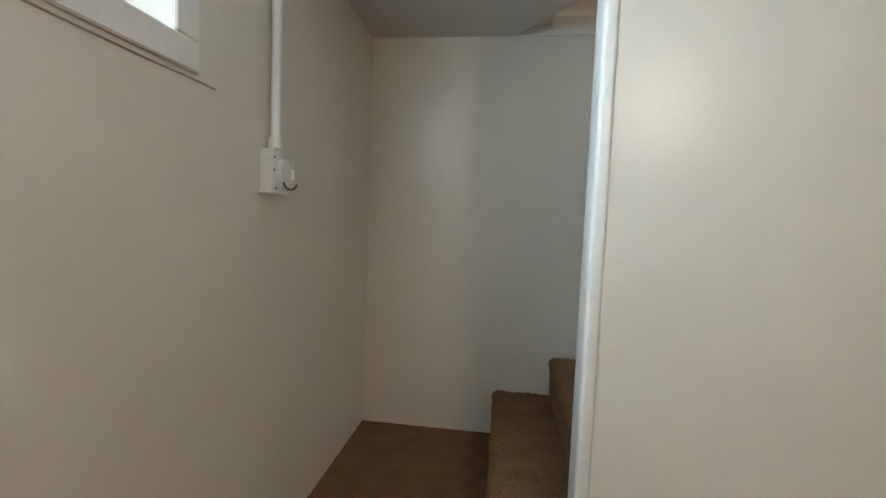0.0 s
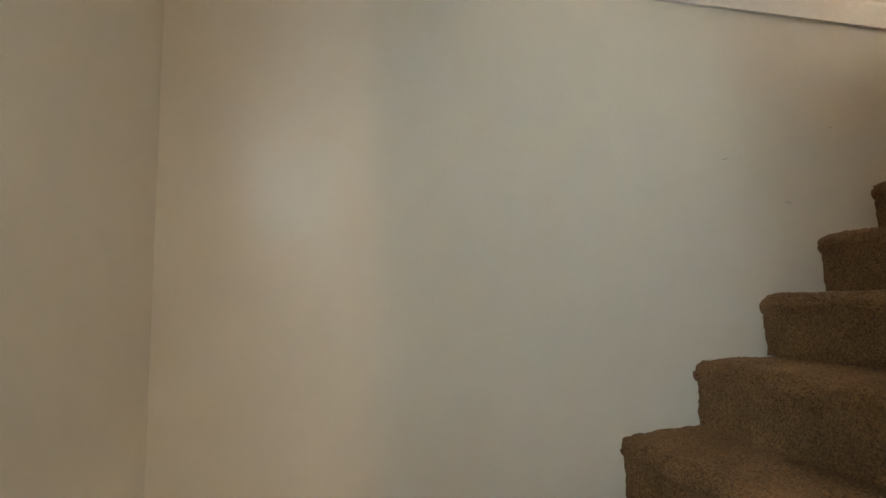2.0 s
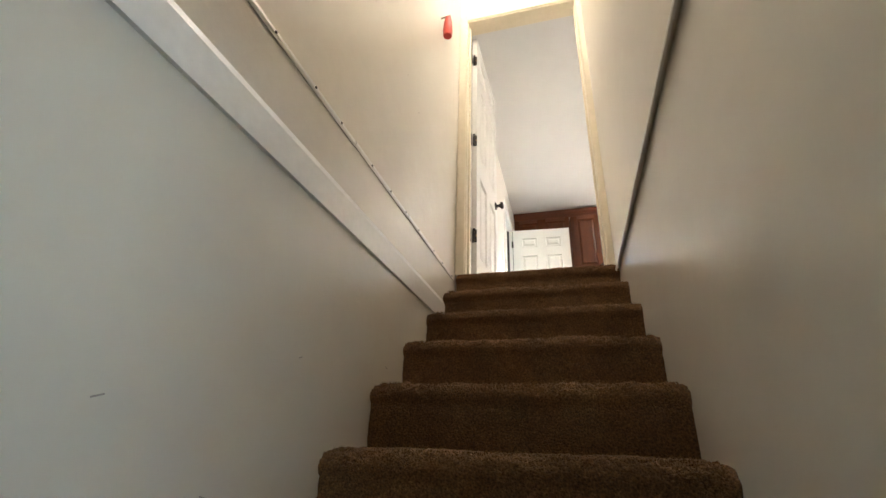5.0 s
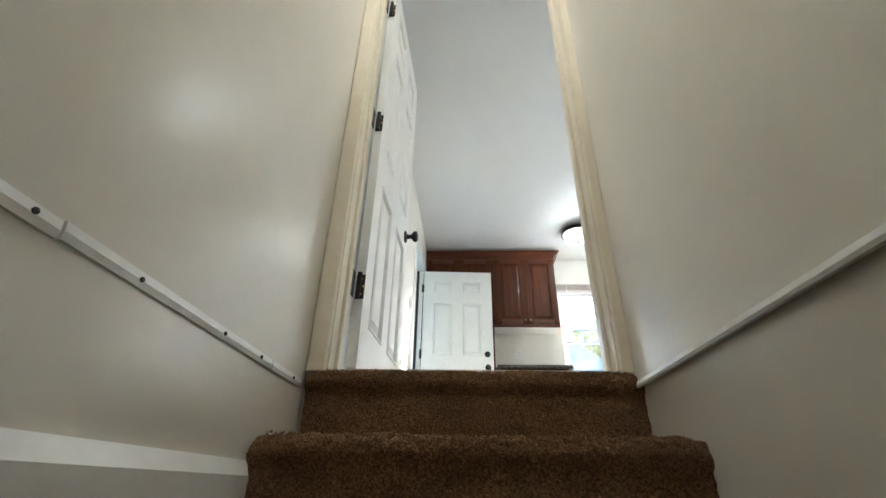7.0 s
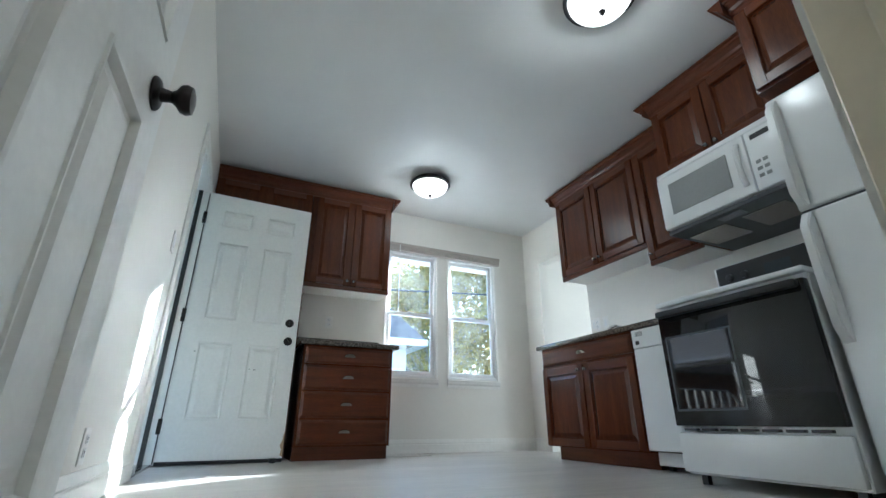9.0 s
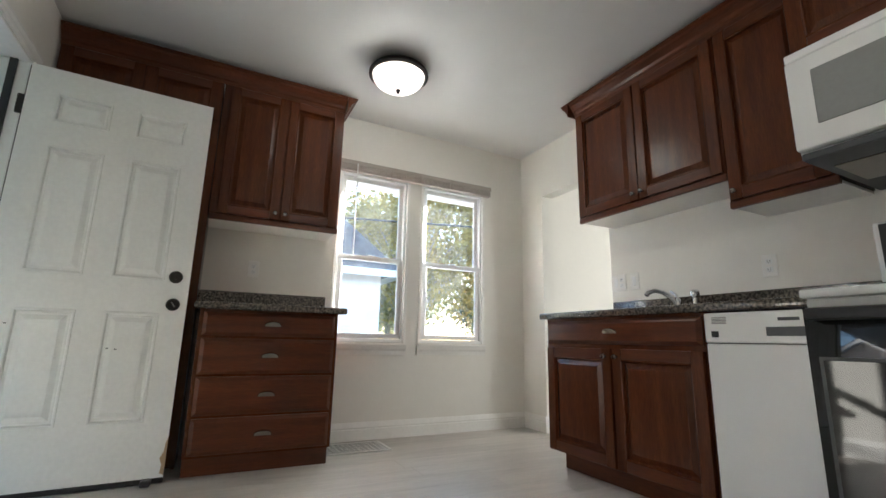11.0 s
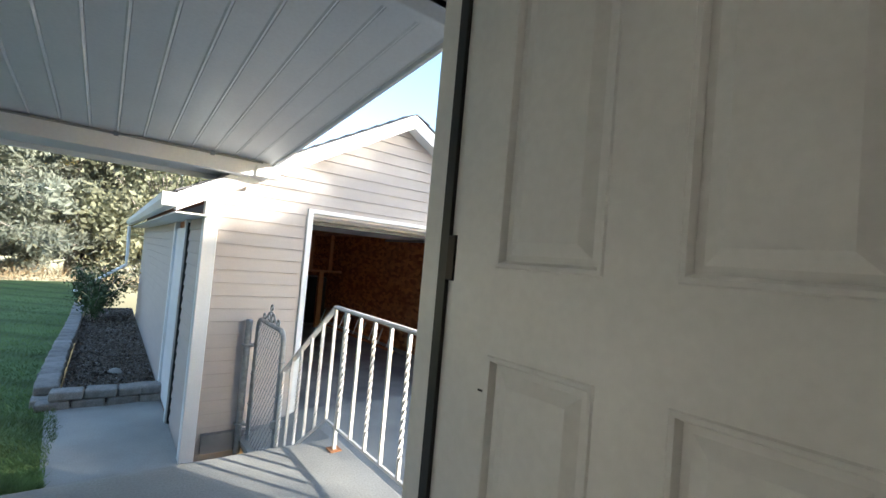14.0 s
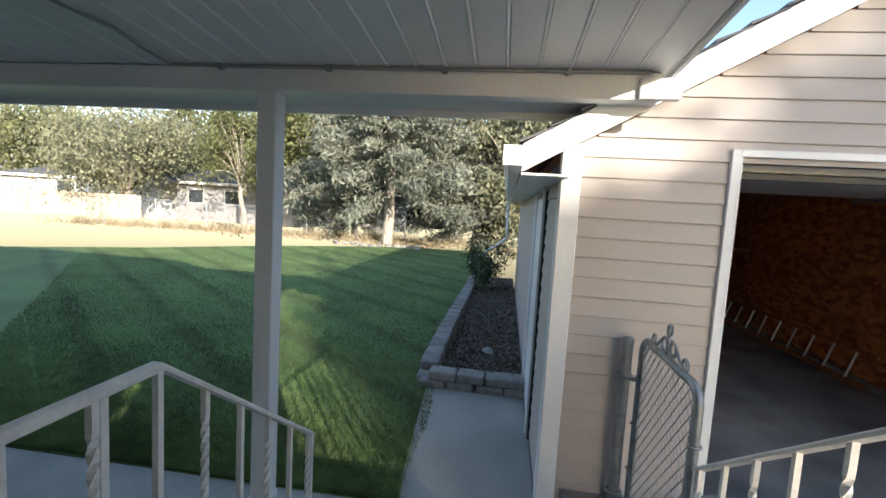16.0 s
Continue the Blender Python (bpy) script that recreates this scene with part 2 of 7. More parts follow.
def mown(m, across, period, low, high):
    """Light and dark mowing bands over a grass material, with thin wheel tracks."""
    nt = m.node_tree
    geo = nt.nodes.new("ShaderNodeNewGeometry")
    dot = nt.nodes.new("ShaderNodeVectorMath")
    dot.operation = 'DOT_PRODUCT'
    dot.inputs[1].default_value = across
    nt.links.new(geo.outputs["Position"], dot.inputs[0])
    wob = nt.nodes.new("ShaderNodeTexNoise")
    wob.inputs["Scale"].default_value = 0.6
    nt.links.new(geo.outputs["Position"], wob.inputs["Vector"])
    mad = nt.nodes.new("ShaderNodeMath")
    mad.operation = 'MULTIPLY_ADD'
    mad.inputs[1].default_value = 0.35
    nt.links.new(wob.outputs[0], mad.inputs[0])
    nt.links.new(dot.outputs["Value"], mad.inputs[2])
    saw = nt.nodes.new("ShaderNodeMath")
    saw.operation = 'PINGPONG'
    saw.inputs[1].default_value = period / 2
    nt.links.new(mad.outputs[0], saw.inputs[0])
    band = nt.nodes.new("ShaderNodeMapRange")
    band.interpolation_type = 'SMOOTHSTEP'
    band.inputs["From Min"].default_value, band.inputs["From Max"].default_value = 0.04, 0.22
    band.inputs["To Min"].default_value, band.inputs["To Max"].default_value = low, high
    nt.links.new(saw.outputs[0], band.inputs[0])
    for link in list(nt.links):
        if link.to_socket.name in ("Base Color", "Color") and link.to_node.type.startswith("BSDF"):
            sc = nt.nodes.new("ShaderNodeVectorMath")
            sc.operation = 'SCALE'
            src, dst = link.from_socket, link.to_socket
            nt.links.new(src, sc.inputs[0])
            nt.links.new(band.outputs[0], sc.inputs["Scale"])
            nt.links.new(sc.outputs[0], dst)


mown(GRASSM, (0.62, 0.785, 0), 1.1, 0.76, 1.08)
mown(BLADE, (0.62, 0.785, 0), 1.1, 0.78, 1.07)
DIRT = material("dry_bare_soil", (0.122, 0.108, 0.112), 0.95, vary=0.25, scale=0.5, grain=9, grain_vary=0.22, bump=0.6)
SOIL = two_tone("mulched_bed_soil", (0.06, 0.045, 0.035), (0.17, 0.14, 0.11), 38, 0.95, bump=0.8)
PAVER = material("grey_edging_block", (0.26, 0.245, 0.23), 0.9, vary=0.2, scale=9, grain=110, grain_vary=0.2, bump=0.5, random_tint=0.18)
BARK = material("grey_bark", (0.34, 0.30, 0.26), 0.95, vary=0.3, scale=5, grain=22, grain_vary=0.35, bump=0.9, stretch=(3, 3, 0.7))
SPRUCE = leaf("blue_spruce_needles", (0.235, 0.25, 0.195))
GREENLEAF = leaf("green_leaves", (0.18, 0.19, 0.085))
PALELEAF = leaf("pale_willow_leaves", (0.28, 0.28, 0.18))
GOLDLEAF = leaf("yellowing_maple_leaves", (0.36, 0.28, 0.085))
DARKLEAF = material("dark_shrub_leaves", (0.045, 0.075, 0.025), 0.55, vary=0.4, scale=5, grain=12, grain_vary=0.3, bump=0.0)
MATM = material("charcoal_door_mat", (0.035, 0.042, 0.042), 0.95, vary=0.2, grain=200, grain_vary=0.3, bump=0.8)
REDP = material("red_plastic", (0.55, 0.04, 0.02), 0.4, bump=0.02)
WHITEHOUSE = material("white_house_wall", (0.74, 0.76, 0.78), 0.7, vary=0.04, grain=20, bump=0.05)
GREYHOUSE = material("grey_block_wall", (0.30, 0.30, 0.31), 0.8, vary=0.15, grain=6, bump=0.2)
FENCEW = material("weathered_fence_board", (0.55, 0.43, 0.32), 0.85, vary=0.15, grain=20, bump=0.1, random_tint=0.12)
ASPHALT = material("asphalt", (0.055, 0.055, 0.057), 0.9, vary=0.15, grain=60, bump=0.3)
CARPAINT = material("pearl_white_car_paint", (0.62, 0.65, 0.68), 0.2, vary=0.02, bump=0.0, clear=0.8)
REDPAINT = material("red_car_paint", (0.42, 0.03, 0.02), 0.25, vary=0.02, bump=0.0, clear=0.8)
DARKWIN = material("dark_tinted_window", (0.05, 0.06, 0.07), 0.08, bump=0.0)
CABLEM = material("grey_painted_conduit", (0.30, 0.30, 0.29), 0.5, vary=0.1, bump=0.03)
RUBBER = material("black_rubber", (0.02, 0.02, 0.02), 0.8, bump=0.1)
HILL = material("hazy_dry_hillside", (0.30, 0.27, 0.27), 1.0, vary=0.2, scale=0.02, grain=0.12, grain_vary=0.15, bump=0.0)
DRIEDG = material("dry_weeds", (0.27, 0.21, 0.13), 0.9, vary=0.3, scale=1, grain=7, bump=0.0)
CHIP = material("bare_wood_chip", (0.45, 0.32, 0.2), 0.8, bump=0.1)


# ---- building tools ----
def thing(name, at, label, category, group="", kind=""):
    return tagged(_at(new(name), at), label, category, group, kind)


def _at(ob, at):
    ob.location = at
    ob.empty_display_size = 0.1
    return ob


def mesh_of(name, bm, mat):
    me = bpy.data.meshes.new(name)
    bmesh.ops.recalc_face_normals(bm, faces=bm.faces)
    bm.to_mesh(me)
    bm.free()
    me.materials.append(mat)
    return me


def part(name, bm, mat, parent=None, label="", smooth=False):
    me = mesh_of(name, bm, mat)
    if smooth:
        me.shade_smooth()
        me.set_sharp_from_angle(angle=radians(40))
    return child(name, me, parent, label)


def child(name, me, parent=None, label=""):
    ob = new(name, me)
    if parent is not None:
        ob.parent = parent
        if parent.type == 'EMPTY':
            ob.matrix_parent_inverse = Matrix.Translation(-parent.location)
    if label:
        ob["label"] = label
    return ob


def structure(name, bm, mat, label, category, smooth=False):
    return tagged(part(name, bm, mat, smooth=smooth), label, category, kind="structure")


def box(bm, x0, y0, z0, x1, y1, z1, bevel=0.0, seg=1):
    xs, ys, zs = sorted((x0, x1)), sorted((y0, y1)), sorted((z0, z1))
    v = [bm.verts.new((xs[i], ys[j], zs[k])) for i in (0, 1) for j in (0, 1) for k in (0, 1)]
    f = [bm.faces.new([v[a] for a in q]) for q in ((0, 1, 3, 2), (4, 6, 7, 5), (0, 4, 5, 1), (2, 3, 7, 6), (0, 2, 6, 4), (1, 5, 7, 3))]
    if bevel:
        es = list({e for q in f for e in q.edges})
        r = bmesh.ops.bevel(bm, geom=es, offset=bevel, segments=seg, profile=0.5, affect='EDGES')
    return bm


def one(x0, y0, z0, x1, y1, z1, bevel=0.0, seg=1):
    return box(bmesh.new(), x0, y0, z0, x1, y1, z1, bevel, seg)


def frame_of(u, w, at):
    v = Vector((0, 0, 1))
    m = Matrix((Vector(u), v, Vector(w))).transposed().to_4x4()
    m.translation = at
    return m


def east(x, y, z): return frame_of((0, -1, 0), (-1, 0, 0), (x, y, z))
def south(x, y, z): return frame_of((-1, 0, 0), (0, 1, 0), (x, y, z))
def north(x, y, z): return frame_of((1, 0, 0), (0, -1, 0), (x, y, z))
def west(x, y, z): return frame_of((0, 1, 0), (1, 0, 0), (x, y, z))


def placed(bm, m):
    bm.transform(m)
    return bm


def tube(bm, pts, r, n=8, closed=False):
    pts = [Vector(p) for p in pts]
    ref = Vector((0.31, 0.17, 0.93)) if abs((pts[-1] - pts[0]).normalized().z) < 0.8 else Vector((0.94, 0.3, 0.1))
    rings = []
    for i, p in enumerate(pts):
        d = (pts[(i + 1) % len(pts)] - pts[i - 1]) if closed else (pts[min(i + 1, len(pts) - 1)] - pts[max(i - 1, 0)])
        d.normalize()
        a = d.cross(ref)
        a = a.normalized() if a.length > 0.05 else d.orthogonal().normalized()
        b = d.cross(a)
        rings.append([bm.verts.new(p + a * (r * math.cos(q)) + b * (r * math.sin(q))) for q in (2 * math.pi * k / n for k in range(n))])
    for i in range(len(rings) - (0 if closed else 1)):
        a, b = rings[i], rings[(i + 1) % len(rings)]
        for k in range(n):
            bm.faces.new((a[k], a[(k + 1) % n], b[(k + 1) % n], b[k]))
    if not closed:
        bm.faces.new(rings[0][::-1]), bm.faces.new(rings[-1])
    return bm


def bar(bm, a, b, r, turns=0.0, steps=1):
    """A square bar from a to b, twisted by so many turns."""
    a, b = Vector(a), Vector(b)
    q = (b - a).normalized().to_track_quat('Z', 'Y')
    rings = []
    for i in range(steps + 1):
        f = i / steps
        tw = 2 * math.pi * turns * min(1, max(0, (f - 0.12) / 0.76))
        rings.append([bm.verts.new(a.lerp(b, f) + q @ Vector((r * 1.414 * math.cos(tw + math.pi * (0.25 + 0.5 * k)), r * 1.414 * math.sin(tw + math.pi * (0.25 + 0.5 * k)), 0))) for k in range(4)])
    for i in range(steps):
        for k in range(4):
            bm.faces.new((rings[i][k], rings[i][(k + 1) % 4], rings[i + 1][(k + 1) % 4], rings[i + 1][k]))
    bm.faces.new(rings[0][::-1]), bm.faces.new(rings[-1])
    return bm


def lathe(bm, profile, m=Matrix(), n=28):
    rings = []
    for r, z in profile:
        rings.append([bm.verts.new(m @ Vector((r * math.cos(2 * math.pi * k / n), r * math.sin(2 * math.pi * k / n), z))) for k in range(n)])
    for a, b in zip(rings, rings[1:]):
        for k in range(n):
            bm.faces.new((a[k], a[(k + 1) % n], b[(k + 1) % n], b[k]))
    bm.faces.new(rings[0][::-1]), bm.faces.new(rings[-1])
    return bm


def sweep(bm, profile, a, b, ua, wa):
    """A moulding: the profile (out, up) swept straight from a to b; ua is the way out."""
    ends = []
    for p in (a, b):
        ends.append([bm.verts.new(Vector(p) + Vector(ua) * o + Vector(wa) * h) for o, h in profile])
    n = len(profile)
    for k in range(n):
        bm.faces.new((ends[0][k], ends[0][(k + 1) % n], ends[1][(k + 1) % n], ends[1][k]))
    bm.faces.new(ends[0][::-1]), bm.faces.new(ends[1])
    return bm


def raised(bm, u0, v0, u1, v1, w0, w1, slope):
    """A field that rises from w0 at its rim to w1 inside."""
    o = [(u0, v0), (u1, v0), (u1, v1), (u0, v1)]
    i = [(u0 + slope, v0 + slope), (u1 - slope, v0 + slope), (u1 - slope, v1 - slope), (u0 + slope, v1 - slope)]
    a = [bm.verts.new((*p, w0)) for p in o]
    b = [bm.verts.new((*p, w1)) for p in i]
    for k in range(4):
        bm.faces.new((a[k], a[(k + 1) % 4], b[(k + 1) % 4], b[k]))
    bm.faces.new(b)
    bm.faces.new(a[::-1])
    return bm


def fielded(bm, u0, v0, u1, v1, w, depth=0.012):
    """A sunk panel with a moulded rim and a raised field."""
    o = [(u0, v0), (u1, v0), (u1, v1), (u0, v1)]
    steps = ((0, 0.0), (0.003, 0.004), (0.010, 0.003), (0.016, -depth), (0.028, -depth), (0.052, -0.002))
    prev = None
    for inset, h in steps:
        ring = [bm.verts.new((u + (inset if u == u0 else -inset), v + (inset if v == v0 else -inset), w + h)) for u, v in o]
        if prev:
            for k in range(4):
                bm.faces.new((prev[k], prev[(k + 1) % 4], ring[(k + 1) % 4], ring[k]))
        prev = ring
    bm.faces.new(prev)
    return bm


# ---- structure: basement, stairs ----
X_W, Y_L, Y_R = -0.409, 1.432, 0.545      # west wall, stair walls
Z_LAND, Z_CEIL = -2.30, 2.50
RISE, RUN, N1X = 0.1855, 0.2580, 0.258

# west wall of the basement with its window opening
bm = bmesh.new()
box(bm, X_W - 0.25, -3.2, Z_LAND - 0.1, X_W, 1.58, -0.90)
box(bm, X_W - 0.25, -3.2, -0.42, X_W, 1.58, -0.20)
box(bm, X_W - 0.25, 0.10, -0.90, X_W, 1.58, -0.42)
box(bm, X_W - 0.25, -3.2, -0.90, X_W, -0.80, -0.42)
structure("wall_west", bm, WALL, "cream painted plaster basement wall with a small high window", "wall")
structure("wall_landing", one(X_W, Y_L, Z_LAND - 0.1, 3.12, Y_L + 0.15, -0.385), WALL, "cream painted plaster wall along the stair", "wall")
structure("wall_stair_upper", one(-0.41, Y_L + 0.012, -0.385, 3.12, Y_L + 0.15, 2.6), WALL, "glossy cream upper stairwell wall", "wall")
structure("wall_stair_lower", one(0.49, Y_R - 0.10, Z_LAND - 0.1, 3.12, Y_R, -0.065), WALL, "cream plaster wall between stair and basement room", "wall")
structure("wall_stair_side", one(0.49, Y_R - 0.10, -0.065, 3.12, Y_R + 0.014, 2.6), WALL, "cream plaster wall of the upper stairwell", "wall")
structure("wall_basement_south", one(X_W - 0.25, -3.35, Z_LAND - 0.1, 3.6, -3.2, -0.20), WALL, "cream basement wall", "wall")
structure("wall_basement_east", one(3.45, -3.2, Z_LAND - 0.1, 3.6, Y_R - 0.10, -0.20), WALL, "cream basement wall", "wall")
structure("wall_over_landing", one(0.36, Y_R + 0.012, -0.34, 0.44, Y_L, 2.6), WALL, "cream wall above the landing ceiling", "wall")
bm = bmesh.new()
vs = [(X_W, -3.2), (0.49, -3.2), (0.49, 0.46), (0.56, 0.60), (0.56, 1.05), (0.27, Y_L), (X_W, Y_L)]
lo = [bm.verts.new((x, y, -0.385)) for x, y in vs]
hi = [bm.verts.new((x, y, -0.30)) for x, y in vs]
bm.faces.new(lo[::-1]), bm.faces.new(hi)
for k in range(len(vs)):
    bm.faces.new((lo[k], lo[(k + 1) % len(vs)], hi[(k + 1) % len(vs)], hi[k]))
box(bm, 0.49, -3.2, -0.385, 3.45, Y_R - 0.10, -0.30)
structure("ceiling_basement", bm, CEIL, "low painted basement ceiling over the landing", "ceiling")
structure("ceiling_stair", one(0.36, Y_R - 0.1, 2.45, 3.12, Y_L + 0.15, 2.6), CEIL, "painted stairwell ceiling", "ceiling")

# floor of the landing and basement, carpeted
bm = bmesh.new()
box(bm, X_W, -3.2, Z_LAND - 0.1, 3.45, Y_L, Z_LAND)
structure("floor_basement", bm, CARPET, "brown carpet on the basement floor and landing", "floor")

# boards on the stair walls
bm = bmesh.new()
sweep(bm, [(0, 0), (0.022, 0), (0.022, 0.085), (0.010, 0.112), (0, 0.112)], (-0.40, Y_L + 0.012, -0.386), (3.10, Y_L + 0.012, -0.386), (0, -1, 0), (0, 0, 1))
structure("trim_stair_band", bm, TRIM, "proud painted board along the stairwell wall", "trim")
bm = bmesh.new()
x = 0.45
rng = random.Random(3)
while x < 3.05:
    n = min(x + rng.uniform(0.5, 0.9), 3.08)
    sweep(bm, [(0, 0), (0.004, 0), (0.006, 0.010), (0.004, 0.022), (0, 0.022)], (x, Y_L + 0.012, -0.088 + rng.uniform(-.002, .002)), (n - 0.004, Y_L + 0.012, -0.088 + rng.uniform(-.002, .002)), (0, -1, 0), (0, 0, 1))
    x = n
structure("trim_stair_strip", bm, TRIM, "thin nailed wooden strip with open joints", "trim")
nails = thing("nail_row", (1.8, Y_L, -0.076), "row of rusty nail heads in the stair strip", "nails", kind="stuff")
bm = bmesh.new()
for k in range(14):
    lathe(bm, [(0.004, 0), (0.004, 0.002), (0.001, 0.003)], Matrix.Translation((0.6 + k * 0.185 + rng.uniform(-.03, .03), Y_L + 0.006, -0.076)) @ Matrix.Rotation(radians(90), 4, 'X'), 8)
part("nail_heads", bm, BRONZE, nails)
bm = bmesh.new()
sweep(bm, [(0, 0), (0.007, 0), (0.009, 0.006), (0.007, 0.016), (0, 0.018)], (0.50, Y_R + 0.014, -0.080), (3.10, Y_R + 0.012, -0.080), (0, 1, 0), (0, 0, 1))
structure("trim_stair_ledge", bm, TRIM, "painted ledge strip on the stairwell wall", "trim")
# the rounded end of the wall beside the landing
bm = one(0.480, Y_R - 0.106, Z_LAND, 0.520, Y_R + 0.004, -0.385, 0.012, 3)
structure("trim_wall_end", bm, TRIM, "smooth white end board of the stair wall", "trim", smooth=True)
bm = one(X_W, -3.19, Z_LAND, 0.0, -3.18, Z_LAND + 0.08)
structure("baseboard_basement", bm, TRIM, "white basement baseboard", "baseboard")


def carpet_step(i):
    """One carpeted step with a rolled nosing and an uneven pile."""
    z, x = -0.034 - (12 - i) * RISE, N1X + (i - 1) * RUN
    h = RISE if i > 1 else z - Z_LAND
    prof = []
    for k in range(14):
        prof.append((0.004, -h + (h - 0.062) * k / 13))
    prof.append((-0.003, -0.050))
    for k in range(0, 11):
        a = math.pi / 2 * k / 10
        prof.append((0.030 - 0.038 * math.cos(a), -0.038 + 0.038 * math.sin(a)))
    for k in range(1, 22):
        prof.append((0.030 + (RUN - 0.020) * k / 21, 0.0))
    ny = 110
    bm = bmesh.new()
    grid = []
    for j in range(ny + 1):
        y = Y_R + (Y_L - Y_R) * j / ny
        edge = min(1.0, min(j, ny - j) / 5.0)
        row = []
        for (dx, dz) in prof:
            p = Vector((x + dx, y, z + dz))
            s = 0.0055 * noise.noise(p * 9) + 0.0055 * noise.noise(p * 75) + 0.0032 * noise.noise(p * 190)
            sag = 0.006 * (1 - edge) ** 2 - 0.004 * noise.noise(Vector((i * 3.1, y * 3.5, 0)))
            p += Vector((-s * (1 if dx < 0.03 else 0.1) , 0, s * (0.35 if dz < -0.06 else 1.0) - sag * (1 if dz > -0.06 else 0)))
            row.append(bm.verts.new(p))
        grid.append(row)
    for j in range(ny):
        for k in range(len(prof) - 1):
            bm.faces.new((grid[j][k], grid[j + 1][k], grid[j + 1][k + 1], grid[j][k + 1]))
    return bm


stairs = thing("staircase", (1.7, 0.98, Z_LAND), "steep straight stair covered in worn brown carpet", "staircase", kind="structure")
for i in range(1, 13):
    st = part("step", carpet_step(i), CARPET, stairs, smooth=True)
# pile fringe along the nosings
for i in range(4, 13):
    z, x = -0.034 - (12 - i) * RISE, N1X + (i - 1) * RUN
    bm = bmesh.new()
    r2 = random.Random(i)
    for k in range(1500):
        y = r2.uniform(Y_R + 0.02, Y_L - 0.02)
        a = r2.uniform(-0.1, 1.0) * math.pi / 2
        px, pz = x + 0.031 - 0.038 * math.cos(a), z - 0.039 + 0.038 * math.sin(a)
        d = Vector((-math.cos(a) + r2.uniform(-.5, .5), r2.uniform(-.6, .6), math.sin(a) + r2.uniform(-.3, .5))).normalized() * r2.uniform(0.004, 0.009)
        s = Vector((0, 0.0014, 0.0006))
        o = Vector((px, y, pz))
        bm.faces.new([bm.verts.new(o - s), bm.verts.new(o + s), bm.verts.new(o + d)])
    tagged(part("carpet_fringe", bm, CARPET, stairs), kind="stuff")
bm = one(0.30, Y_R, Z_LAND - 0.05, 3.12, Y_L, Z_LAND + 0.02)
for i in range(2, 13):
    x = N1X + (i - 1) * RUN
    box(bm, x + 0.03, Y_R + 0.001, Z_LAND, 3.12, Y_L - 0.001, -0.045 - (12 - i) * RISE - 0.03)
part("carcass", bm, STUD, stairs)

nk = thing("wall_nicks", (1.0, Y_L, -1.2), "small dents and scratches in the stair wall paint", "wall marks", kind="stuff")
bm = bmesh.new()
rk = random.Random(6)
for k in range(5):
    x, z, L, a = rk.uniform(1.2, 2.4), rk.uniform(-1.7, -0.5), rk.uniform(0.008, 0.03), rk.uniform(-0.6, 0.6)
    tube(bm, [(x, Y_L - 0.0006, z), (x + L * math.cos(a), Y_L - 0.0006, z + L * math.sin(a))], 0.0012, 4)
for k in range(5):
    x, z, L, a = rk.uniform(1.2, 2.4), rk.uniform(0.1, 0.8), rk.uniform(0.006, 0.015), rk.uniform(0.6, 2.2)
    tube(bm, [(x, Y_L + 0.0115, z), (x + L * math.cos(a), Y_L + 0.0115, z + L * math.sin(a))], 0.0012, 4)
part("nick", bm, BLINDM, nk)

# basement window, deep in the wall
bw = thing("window_basement", (X_W, -0.35, -0.90), "small high basement window with a white frame", "window", kind="structure")
bm = bmesh.new()
for a, b in (((-0.80, -0.90), (0.10, -0.80)), ((-0.80, -0.475), (0.10, -0.42)), ((-0.80, -0.80), (-0.745, -0.475)), ((0.010, -0.80), (0.10, -0.475))):
    box(bm, X_W - 0.17, a[0], a[1], X_W - 0.11, b[0], b[1], 0.004)
part("window_frame", bm, VINYLW, bw)
bm = bmesh.new()
for a, b in (((-0.745, -0.80), (0.010, -0.775)), ((-0.745, -0.50), (0.010, -0.475)), ((-0.745, -0.775), (-0.715, -0.50)), ((-0.020, -0.775), (0.010, -0.50)), ((-0.36, -0.775), (-0.335, -0.50))):
    box(bm, X_W - 0.155, a[0], a[1], X_W - 0.125, b[0], b[1], 0.003)
part("sash", bm, VINYLW, bw)
g = part("pane", one(X_W - 0.143, -0.715, -0.775, X_W - 0.139, -0.020, -0.50), GLASS, bw)
g.visible_shadow = False
bm = bmesh.new()
box(bm, X_W - 0.002, -0.90, -0.965, X_W + 0.010, 0.17, -0.90, 0.004)
box(bm, X_W - 0.002, 0.10, -0.90, X_W + 0.010, 0.17, -0.40, 0.004)
box(bm, X_W - 0.002, -0.88, -0.90, X_W + 0.010, -0.80, -0.40, 0.004)
part("casing", bm, TRIM, bw)
bm = bmesh.new()
tube(bm, [(X_W + 0.001, 0.235 - k * 0.10, -0.977 + 0.001 * math.sin(k * 2.0)) for k in range(10)], 0.0022, 5)
part("plaster_crack", bm, BLINDM, bw, "thin crack in the plaster under the window")

# pipe and junction box with a hook
jb = thing("junction_box", (X_W, 0.46, -1.20), "white painted junction box with conduit on the basement wall", "electrical box")
bm = one(X_W, 0.424, -1.196, X_W + 0.040, 0.482, -1.078, 0.006, 2)
part("box_body", bm, TRIM, jb, smooth=True)
part("bottom_lip", one(X_W, 0.414, -1.201, X_W + 0.052, 0.49, -1.194, 0.002), TRIM, jb)
bm = bmesh.new()
lathe(bm, [(0.038, 0), (0.038, 0.012), (0.034, 0.016), (0.0, 0.016)], Matrix.Translation((X_W + 0.040, 0.476, -1.140)) @ Matrix.Rotation(radians(90), 4, 'Y'), 20)
part("cover_plate", bm, TRIM, jb, smooth=True)
bm = bmesh.new()
